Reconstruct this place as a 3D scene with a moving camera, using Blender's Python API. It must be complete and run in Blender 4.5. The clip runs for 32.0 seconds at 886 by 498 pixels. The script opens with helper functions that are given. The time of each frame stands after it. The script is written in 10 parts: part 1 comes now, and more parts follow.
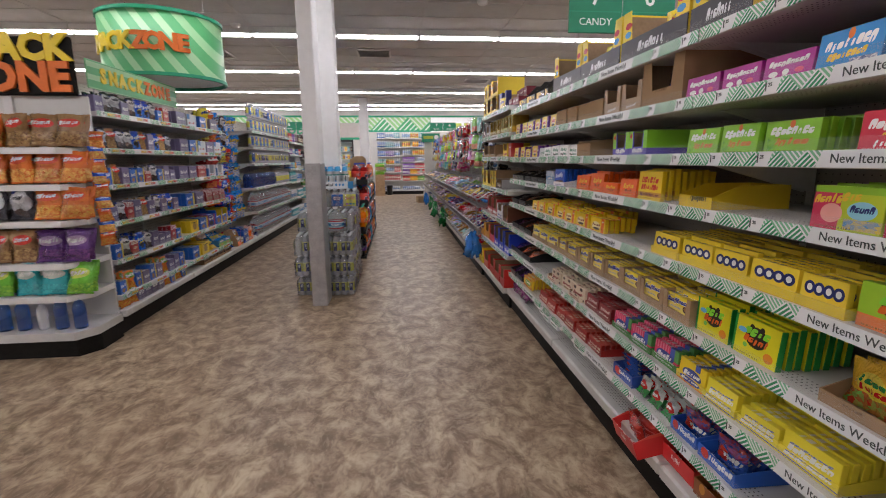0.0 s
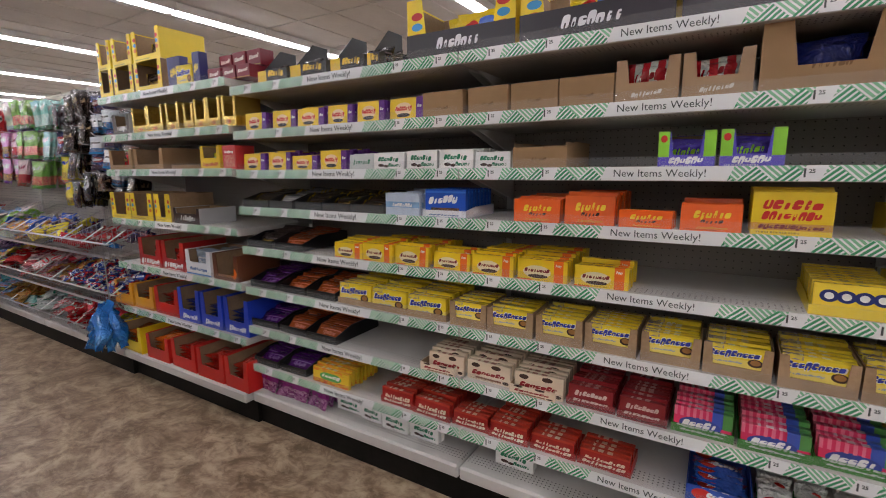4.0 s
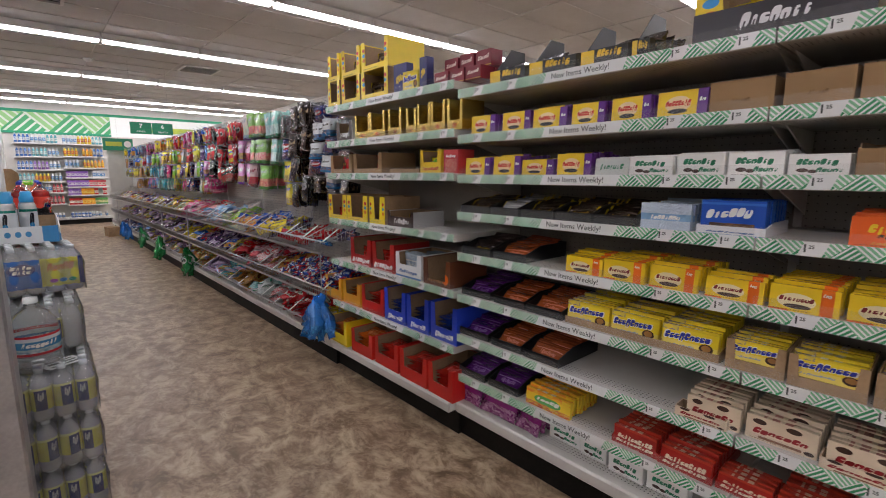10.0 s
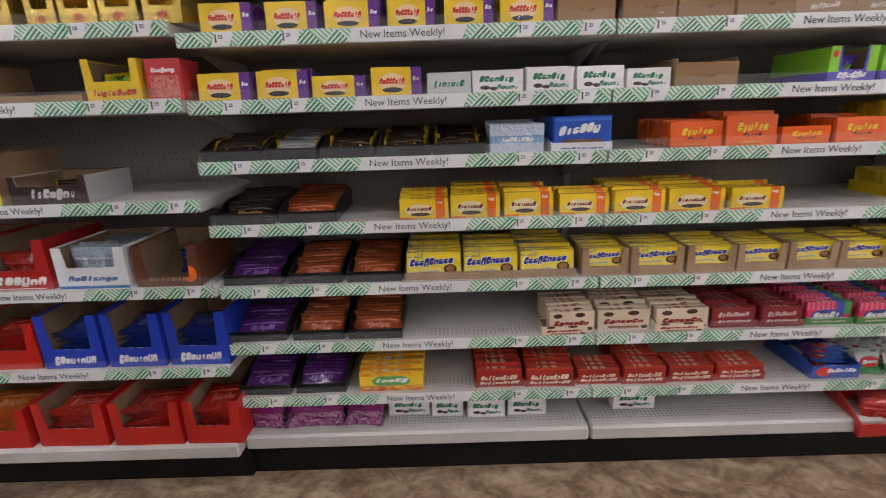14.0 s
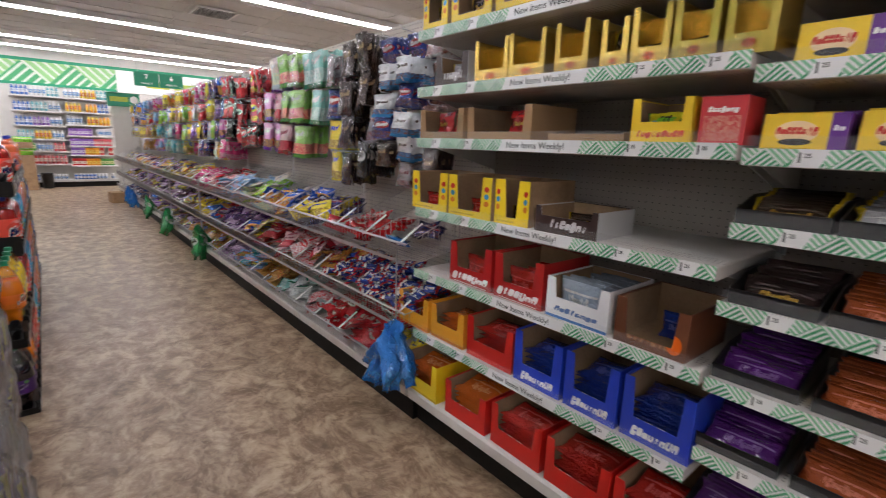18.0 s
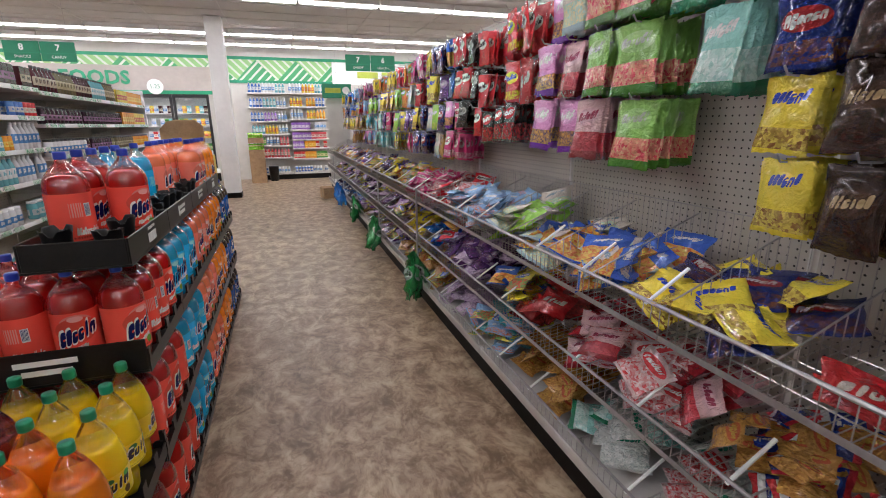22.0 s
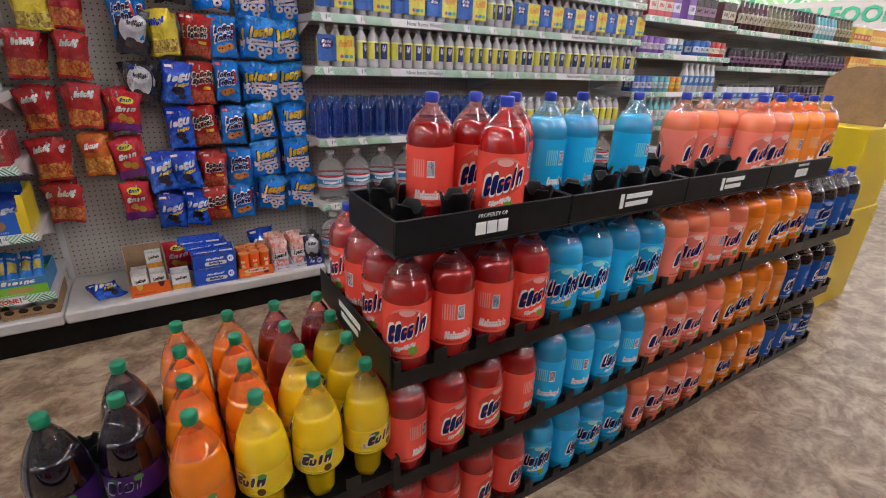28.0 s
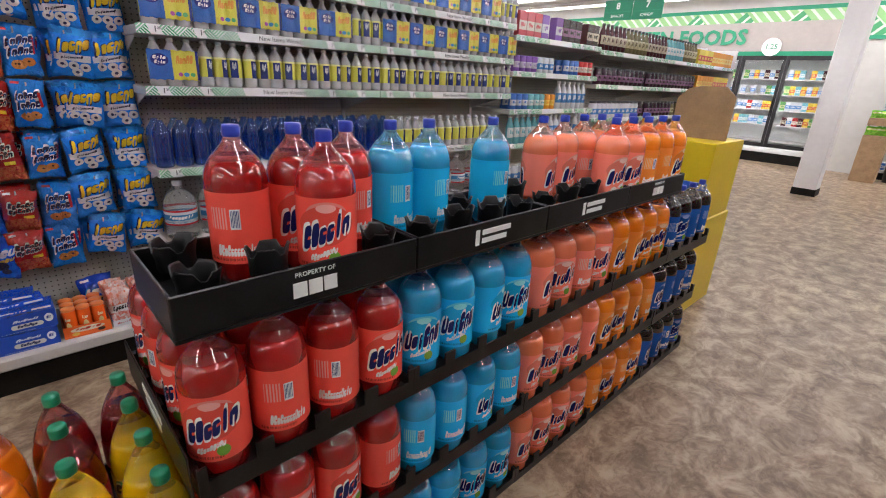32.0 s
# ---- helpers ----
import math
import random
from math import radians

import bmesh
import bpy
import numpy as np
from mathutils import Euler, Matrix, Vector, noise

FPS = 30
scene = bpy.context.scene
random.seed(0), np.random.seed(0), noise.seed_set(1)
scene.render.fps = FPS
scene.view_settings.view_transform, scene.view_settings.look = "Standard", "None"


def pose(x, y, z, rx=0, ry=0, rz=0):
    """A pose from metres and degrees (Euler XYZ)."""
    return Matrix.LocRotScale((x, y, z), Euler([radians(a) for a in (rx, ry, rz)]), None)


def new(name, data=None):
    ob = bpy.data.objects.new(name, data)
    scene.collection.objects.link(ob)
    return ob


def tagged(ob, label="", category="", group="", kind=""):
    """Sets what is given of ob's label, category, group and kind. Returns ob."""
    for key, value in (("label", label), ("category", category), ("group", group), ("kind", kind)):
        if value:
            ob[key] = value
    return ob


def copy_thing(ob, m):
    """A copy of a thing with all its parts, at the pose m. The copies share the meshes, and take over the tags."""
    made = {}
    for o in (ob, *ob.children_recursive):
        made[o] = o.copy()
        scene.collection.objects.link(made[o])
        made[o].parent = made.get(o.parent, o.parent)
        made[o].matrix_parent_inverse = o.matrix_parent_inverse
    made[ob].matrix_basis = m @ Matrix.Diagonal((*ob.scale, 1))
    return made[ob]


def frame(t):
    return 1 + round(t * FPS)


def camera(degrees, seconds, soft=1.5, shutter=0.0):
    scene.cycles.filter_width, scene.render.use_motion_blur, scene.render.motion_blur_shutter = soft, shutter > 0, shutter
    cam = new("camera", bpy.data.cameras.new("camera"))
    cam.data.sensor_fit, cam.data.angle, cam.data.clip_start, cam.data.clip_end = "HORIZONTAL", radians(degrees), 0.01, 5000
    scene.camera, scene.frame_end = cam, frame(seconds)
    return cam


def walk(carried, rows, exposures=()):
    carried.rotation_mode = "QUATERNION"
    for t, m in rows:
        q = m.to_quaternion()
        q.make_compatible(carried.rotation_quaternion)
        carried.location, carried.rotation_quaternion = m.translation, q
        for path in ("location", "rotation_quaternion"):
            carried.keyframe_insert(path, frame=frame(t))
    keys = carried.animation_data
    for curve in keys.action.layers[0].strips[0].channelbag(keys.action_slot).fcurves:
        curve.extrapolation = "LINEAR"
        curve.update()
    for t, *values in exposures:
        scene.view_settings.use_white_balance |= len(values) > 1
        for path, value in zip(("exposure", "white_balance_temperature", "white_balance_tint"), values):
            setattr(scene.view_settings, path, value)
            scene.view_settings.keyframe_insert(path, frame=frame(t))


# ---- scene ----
cam = camera(86.9, 32.0, 1.0, 0.12)
METRES, EYE, TILT, LEAN, TURN = 9.48, 1.3, 0.0, 0.0, -5.5
EXPOSURES = ((0.0, -0.37), (2.5, -0.38), (5.0, -0.08), (7.0, -0.08), (8.0, -0.15), (10.0, -0.3), (11.0, -0.35), (12.0, -0.3), (13.5, 0.0), (14.5, 0.0), (16.5, -0.1), (17.0, -0.15), (18.0, 0.0), (19.0, -0.1), (20.0, -0.25), (21.0, -0.22), (22.0, -0.06), (25.0, -0.15), (26.5, -0.09), (28.5, 0.38), (30.0, 0.34), (32.0, 0.18))
ROWS = [
    (0.0, 0.0, 0.0, 0.0, -0.09, -10.81, 0.47),
    (0.5, -0.0121, 0.0354, -0.0004, -11.98, -9.8, -0.33),
    (1.0, -0.0184, 0.0596, 0.0017, -18.83, -8.84, -0.89),
    (1.5, -0.0377, 0.0781, 0.0019, -24.35, -8.62, -0.93),
    (2.0, -0.0514, 0.0973, 0.0008, -29.32, -8.0, -1.19),
    (2.5, -0.0529, 0.1283, 0.003, -34.18, -6.13, -1.4),
    (4.5, -0.075, 0.1982, -0.0007, -64.94, -12.58, 1.3),
    (5.0, -0.0787, 0.1927, -0.0032, -78.25, -14.8, 1.79),
    (5.5, -0.0793, 0.1921, -0.0034, -83.72, -15.12, 1.67),
    (6.0, -0.0779, 0.1928, -0.0031, -85.79, -14.97, 1.22),
    (6.5, -0.075, 0.1955, -0.0028, -83.03, -14.11, 0.49),
    (7.0, -0.0681, 0.2017, -0.0008, -75.37, -12.42, -0.24),
    (7.5, -0.0631, 0.204, 0.0003, -69.58, -11.27, -0.61),
    (8.0, -0.0635, 0.203, 0.0007, -62.58, -10.83, -0.65),
    (8.5, -0.0665, 0.2046, 0.0006, -53.74, -10.56, -0.73),
    (9.0, -0.0702, 0.2072, 0.0004, -45.25, -10.37, -0.57),
    (9.5, -0.0737, 0.2131, 0.0008, -38.32, -9.87, -0.31),
    (10.0, -0.0822, 0.2353, 0.0017, -35.87, -9.08, 0.05),
    (10.5, -0.0925, 0.2634, 0.0042, -34.21, -8.14, 0.17),
    (11.0, -0.0855, 0.2912, 0.0021, -34.26, -6.7, 0.12),
    (11.5, -0.0751, 0.3174, 0.0061, -36.42, -4.86, 0.16),
    (12.0, -0.0727, 0.3389, 0.0083, -42.37, -3.56, 0.58),
    (12.5, -0.0682, 0.3545, 0.0065, -51.84, -4.85, 1.64),
    (13.0, -0.067, 0.3481, 0.0022, -61.58, -8.62, 2.04),
    (13.5, -0.0728, 0.3346, -0.0021, -72.74, -13.39, 2.46),
    (14.0, -0.0801, 0.3294, -0.0038, -84.76, -16.35, 1.75),
    (14.5, -0.0903, 0.3262, -0.003, -96.21, -17.25, 1.44),
    (16.5, -0.0903, 0.3248, -0.0013, -98.43, -13.94, 1.13),
    (17.0, -0.0808, 0.3284, -0.0003, -83.94, -12.98, 0.38),
    (17.5, -0.0742, 0.3391, -0.0022, -59.36, -12.61, -1.68),
    (18.0, -0.0649, 0.3653, -0.0002, -34.36, -12.53, -1.84),
    (18.5, -0.0549, 0.384, 0.0001, -11.0, -12.62, -2.75),
    (19.0, -0.0362, 0.3944, 0.001, 2.77, -12.02, -2.77),
    (19.5, -0.0324, 0.4124, -0.001, 1.96, -12.77, -1.75),
    (20.0, -0.0411, 0.4444, 0.0023, -0.81, -12.82, -0.93),
    (20.5, -0.043, 0.4782, 0.0006, -3.61, -12.69, -0.08),
    (21.0, -0.041, 0.5158, 0.0027, -7.59, -13.19, 0.55),
    (21.5, -0.0479, 0.5475, 0.0028, -11.83, -14.29, 0.7),
    (22.0, -0.0549, 0.5749, 0.0028, -12.92, -14.91, 0.51),
    (22.5, -0.0564, 0.6062, 0.0053, -11.63, -14.01, 0.16),
    (23.0, -0.059, 0.6371, 0.0074, -12.18, -12.4, -0.3),
    (23.5, -0.0689, 0.6714, 0.0096, -13.71, -10.9, -0.22),
    (24.0, -0.0717, 0.6968, 0.0093, -12.79, -9.89, -0.49),
    (24.5, -0.0632, 0.7272, 0.0094, -7.43, -11.19, -1.39),
    (25.0, -0.0586, 0.7364, 0.0058, 5.14, -14.06, -1.67),
    (25.5, -0.0419, 0.7376, 0.0052, 20.47, -15.42, -1.6),
    (26.0, -0.0363, 0.7286, 0.0059, 32.51, -16.12, -1.2),
    (26.5, -0.0311, 0.7122, 0.0065, 41.45, -16.51, -1.34),
    (28.5, -0.0285, 0.6922, 0.0026, 69.27, -24.19, -2.35),
    (29.0, -0.0288, 0.6917, 0.0023, 72.13, -25.47, -2.38),
    (29.5, -0.0292, 0.692, 0.0021, 73.12, -26.14, -2.46),
    (30.0, -0.0298, 0.693, 0.002, 71.72, -26.09, -2.78),
    (30.5, -0.0313, 0.6964, 0.0024, 68.07, -25.85, -3.12),
    (31.0, -0.0336, 0.7016, 0.0023, 62.51, -24.86, -3.27),
    (31.5, -0.036, 0.7092, 0.0041, 56.3, -22.71, -3.5),
    (32.0, -0.0369, 0.7181, 0.0063, 52.71, -20.12, -2.65),
]
walk(cam, [(t, pose(0, 0, EYE, TILT, LEAN, TURN) @ pose(METRES * x, METRES * y, METRES * z, 90 + pitch, roll, yaw)) for t, x, y, z, yaw, pitch, roll in ROWS], EXPOSURES)

# ---- world and light ----
world = bpy.data.worlds.new("world")
scene.world = world
world.use_nodes = True
world.node_tree.nodes["Background"].inputs[0].default_value = (0.9, 0.95, 1.0, 1)
world.node_tree.nodes["Background"].inputs[1].default_value = 0.05
LAMP = 22.0
CEIL = 3.2
LAMP_Z = 3.1
LAMP_ROWS = (-4.5, -1.5, 1.5, 4.5, 7.5, 10.4, 13.4, 16.4, 17.7)

# ---- materials ----
def mat_new(name):
    m = bpy.data.materials.new(name)
    m.use_nodes = True
    nt = m.node_tree
    return m, nt, nt.nodes["Principled BSDF"]


def link(nt, a, b):
    nt.links.new(a, b)


def node(nt, kind, **values):
    n = nt.nodes.new(kind)
    for key, value in values.items():
        if key == "op":
            n.operation = value
        elif key == "blend":
            n.blend_type = value
        elif key == "dtype":
            n.data_type = value
        else:
            n.inputs[int(key[1:])].default_value = value
    return n


def math_node(nt, op, a, b=0.0):
    n = nt.nodes.new("ShaderNodeMath")
    n.operation = op
    for k, v in enumerate((a, b)):
        if isinstance(v, (int, float)):
            n.inputs[k].default_value = v
        else:
            link(nt, v, n.inputs[k])
    return n.outputs[0]


def mix_col(nt, fac, a, b):
    n = nt.nodes.new("ShaderNodeMix")
    n.data_type = "RGBA"
    for k, v in ((0, fac), (6, a), (7, b)):
        if isinstance(v, (int, float)):
            n.inputs[k].default_value = v
        elif isinstance(v, tuple):
            n.inputs[k].default_value = (*v[:3], 1)
        else:
            link(nt, v, n.inputs[k])
    return n.outputs[2]


def ramp(nt, fac, stops):
    n = nt.nodes.new("ShaderNodeValToRGB")
    while len(n.color_ramp.elements) < len(stops):
        n.color_ramp.elements.new(0.5)
    for e, (p, c) in zip(n.color_ramp.elements, stops):
        e.position, e.color = p, (*c[:3], 1)
    link(nt, fac, n.inputs[0])
    return n.outputs[0]


def noise_at(nt, vec, scale, detail=3.0, rough=0.55):
    n = node(nt, "ShaderNodeTexNoise")
    n.inputs["Scale"].default_value, n.inputs["Detail"].default_value, n.inputs["Roughness"].default_value = scale, detail, rough
    link(nt, vec, n.inputs["Vector"])
    return n


def bump(nt, b, height, strength=0.2, dist=0.01):
    n = nt.nodes.new("ShaderNodeBump")
    n.inputs["Strength"].default_value, n.inputs["Distance"].default_value = strength, dist
    link(nt, height, n.inputs["Height"])
    link(nt, n.outputs[0], b.inputs["Normal"])


def plain(name, col, rough=0.5, metal=0.0, vary=0.08, scale=8.0, bumpy=0.0, coat=0.0, spec=0.5):
    """A surface of one colour with stains at two scales, by place."""
    m, nt, b = mat_new(name)
    geo = nt.nodes.new("ShaderNodeNewGeometry")
    n1 = noise_at(nt, geo.outputs["Position"], scale)
    n2 = noise_at(nt, geo.outputs["Position"], scale * 7)
    f = math_node(nt, "ADD", math_node(nt, "MULTIPLY", n1.outputs[0], 0.65), math_node(nt, "MULTIPLY", n2.outputs[0], 0.35))
    lo, hi = tuple(c * (1 - 2.2 * vary) for c in col), tuple(min(1, c * (1 + 1.6 * vary)) for c in col)
    link(nt, ramp(nt, f, ((0.3, lo), (0.7, hi))), b.inputs["Base Color"])
    b.inputs["Metallic"].default_value = metal
    b.inputs["Roughness"].default_value = rough
    b.inputs["Specular IOR Level"].default_value = spec
    b.inputs["Coat Weight"].default_value = coat
    if bumpy:
        bump(nt, b, n2.outputs[0], bumpy, 0.004)
    return m


def dotted(name, col, step, radius, axes, rough, span=None):
    """Enamelled sheet with round punched holes at an even step, over two of the world's axes."""
    m, nt, b = mat_new(name)
    geo = nt.nodes.new("ShaderNodeNewGeometry")
    sp = nt.nodes.new("ShaderNodeSeparateXYZ")
    link(nt, geo.outputs["Position"], sp.inputs[0])
    q = []
    for a in axes:
        w = math_node(nt, "SUBTRACT", math_node(nt, "FRACT", math_node(nt, "DIVIDE", math_node(nt, "ADD", sp.outputs[a], 50.0), step)), 0.5)
        q.append(math_node(nt, "MULTIPLY", w, w))
    hole = math_node(nt, "LESS_THAN", math_node(nt, "ADD", q[0], q[1]), (radius / step) ** 2)
    if span:
        hole = math_node(nt, "MULTIPLY", hole, math_node(nt, "MULTIPLY", math_node(nt, "GREATER_THAN", sp.outputs[axes[0]], span[0]), math_node(nt, "LESS_THAN", sp.outputs[axes[0]], span[1])))
    n1 = noise_at(nt, geo.outputs["Position"], 4.0)
    base = ramp(nt, n1.outputs[0], ((0.3, tuple(c * 0.9 for c in col)), (0.7, tuple(c * 1.05 for c in col))))
    link(nt, mix_col(nt, hole, base, (0.03, 0.028, 0.025)), b.inputs["Base Color"])
    b.inputs["Roughness"].default_value = rough
    return m


WHITE_METAL = plain("white_enamel", (0.66, 0.65, 0.63), 0.38, vary=0.05, scale=5)
SHELF_TOP = plain("shelf_enamel", (0.53, 0.515, 0.49), 0.42, vary=0.06, scale=5)
SHELF_RIGHT = dotted("perforated_shelf", (0.56, 0.545, 0.515), 0.0145, 0.0026, (0, 1), 0.42, (0.985, 1.045))
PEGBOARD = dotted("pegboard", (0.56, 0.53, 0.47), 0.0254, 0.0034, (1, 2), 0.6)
# finer holes; base colour darkened to carry the shade deep in the shelves
PEG_FINE_SHADED = dotted("fine_pegboard_shaded", (0.33, 0.305, 0.27), 0.0254, 0.0022, (1, 2), 0.6)
BLACK_KICK = plain("black_kick", (0.008, 0.007, 0.006), 0.6, vary=0.3, scale=6, spec=0.2)
WALL_PAINT = plain("wall_paint", (0.62, 0.61, 0.575), 0.7, vary=0.05, scale=1.2)
COLUMN_PAINT = plain("column_paint", (0.80, 0.80, 0.80), 0.55, vary=0.04, scale=2.5, bumpy=0.05)
STEEL = plain("steel", (0.42, 0.41, 0.42), 0.35, metal=0.6, vary=0.12, scale=12)
WIRE = plain("wire", (0.42, 0.41, 0.40), 0.3, metal=0.8, vary=0.1, scale=20)
BLACK_PLASTIC = plain("black_plastic", (0.009, 0.009, 0.0095), 0.33, vary=0.3, scale=18, spec=0.4)
CARDBOARD = plain("cardboard", (0.36, 0.235, 0.13), 0.8, vary=0.12, scale=14, bumpy=0.1)
CARD_INSIDE = plain("card_inside", (0.30, 0.20, 0.115), 0.85, vary=0.1, scale=14)
GREEN_SIGN = plain("green_sign", (0.005, 0.22, 0.11), 0.45, vary=0.06, scale=4)
SIGN_WHITE = plain("sign_white", (0.85, 0.88, 0.86), 0.5, vary=0.02)
GREEN_DEEP = plain("deep_green_print", (0.01, 0.30, 0.15), 0.5, vary=0.05)


def floor_material():
    m, nt, b = mat_new("vinyl_floor")
    geo = nt.nodes.new("ShaderNodeNewGeometry")
    stretch = nt.nodes.new("ShaderNodeMapping")
    stretch.inputs["Scale"].default_value = (1.25, 0.9, 1.0)
    link(nt, geo.outputs["Position"], stretch.inputs[0])
    warp = noise_at(nt, stretch.outputs[0], 3.0, 2.0)
    off = nt.nodes.new("ShaderNodeVectorMath")
    off.operation = "MULTIPLY_ADD"
    link(nt, warp.outputs["Color"], off.inputs[0])
    off.inputs[1].default_value = (0.2, 0.2, 0.0)
    link(nt, stretch.outputs[0], off.inputs[2])
    n1 = noise_at(nt, off.outputs[0], 7.5, 9.0, 0.62)
    n1.inputs["Distortion"].default_value = 0.4
    n2 = noise_at(nt, off.outputs[0], 42.0, 4.0, 0.6)
    n3 = noise_at(nt, geo.outputs["Position"], 0.7, 2.0)
    n4 = noise_at(nt, off.outputs[0], 21.0, 8.0, 0.68)
    n4.inputs["Distortion"].default_value = 0.5
    f = math_node(nt, "ADD", math_node(nt, "MULTIPLY", n1.outputs[0], 0.80), math_node(nt, "MULTIPLY", n2.outputs[0], 0.20))
    col = ramp(nt, f, ((0.38, (0.165, 0.104, 0.060)), (0.455, (0.265, 0.182, 0.116)), (0.51, (0.345, 0.250, 0.166)), (0.555, (0.44, 0.335, 0.222)), (0.63, (0.54, 0.435, 0.300))))
    flake = ramp(nt, n4.outputs[0], ((0.535, (0, 0, 0)), (0.56, (1, 1, 1))))
    col = mix_col(nt, math_node(nt, "MULTIPLY", flake, 0.22), col, (0.57, 0.46, 0.325))
    dark = ramp(nt, n4.outputs[0], ((0.415, (1, 1, 1)), (0.44, (0, 0, 0))))
    col = mix_col(nt, math_node(nt, "MULTIPLY", dark, 0.35), col, (0.17, 0.105, 0.06))
    grime = ramp(nt, n3.outputs[0], ((0.35, (0.82, 0.80, 0.78)), (0.65, (1, 1, 1))))
    mul = nt.nodes.new("ShaderNodeMix")
    mul.data_type, mul.blend_type = "RGBA", "MULTIPLY"
    mul.inputs[0].default_value = 1.0
    link(nt, col, mul.inputs[6])
    link(nt, grime, mul.inputs[7])
    link(nt, mul.outputs[2], b.inputs["Base Color"])
    link(nt, ramp(nt, n2.outputs[0], ((0.3, (0.30, 0.30, 0.30)), (0.7, (0.46, 0.46, 0.46)))), b.inputs["Roughness"])
    b.inputs["Specular IOR Level"].default_value = 0.45
    bump(nt, b, n2.outputs[0], 0.06, 0.002)
    return m


def lamp_material():
    m, nt, b = mat_new("lamp_tube")
    b.inputs["Base Color"].default_value = (0.9, 0.9, 0.9, 1)
    b.inputs["Emission Color"].default_value = (1.0, 0.965, 1.03, 1)
    b.inputs["Emission Strength"].default_value = LAMP
    return m


FLOOR = floor_material()
TUBE = lamp_material()
CEILING = plain("ceiling_tiles", (0.54, 0.53, 0.525), 0.85, vary=0.04, scale=3, bumpy=0.1)


# ---- printed packaging ----
def band(nt, x, lo, hi):
    return math_node(nt, "MULTIPLY", math_node(nt, "GREATER_THAN", x, lo), math_node(nt, "LESS_THAN", x, hi))


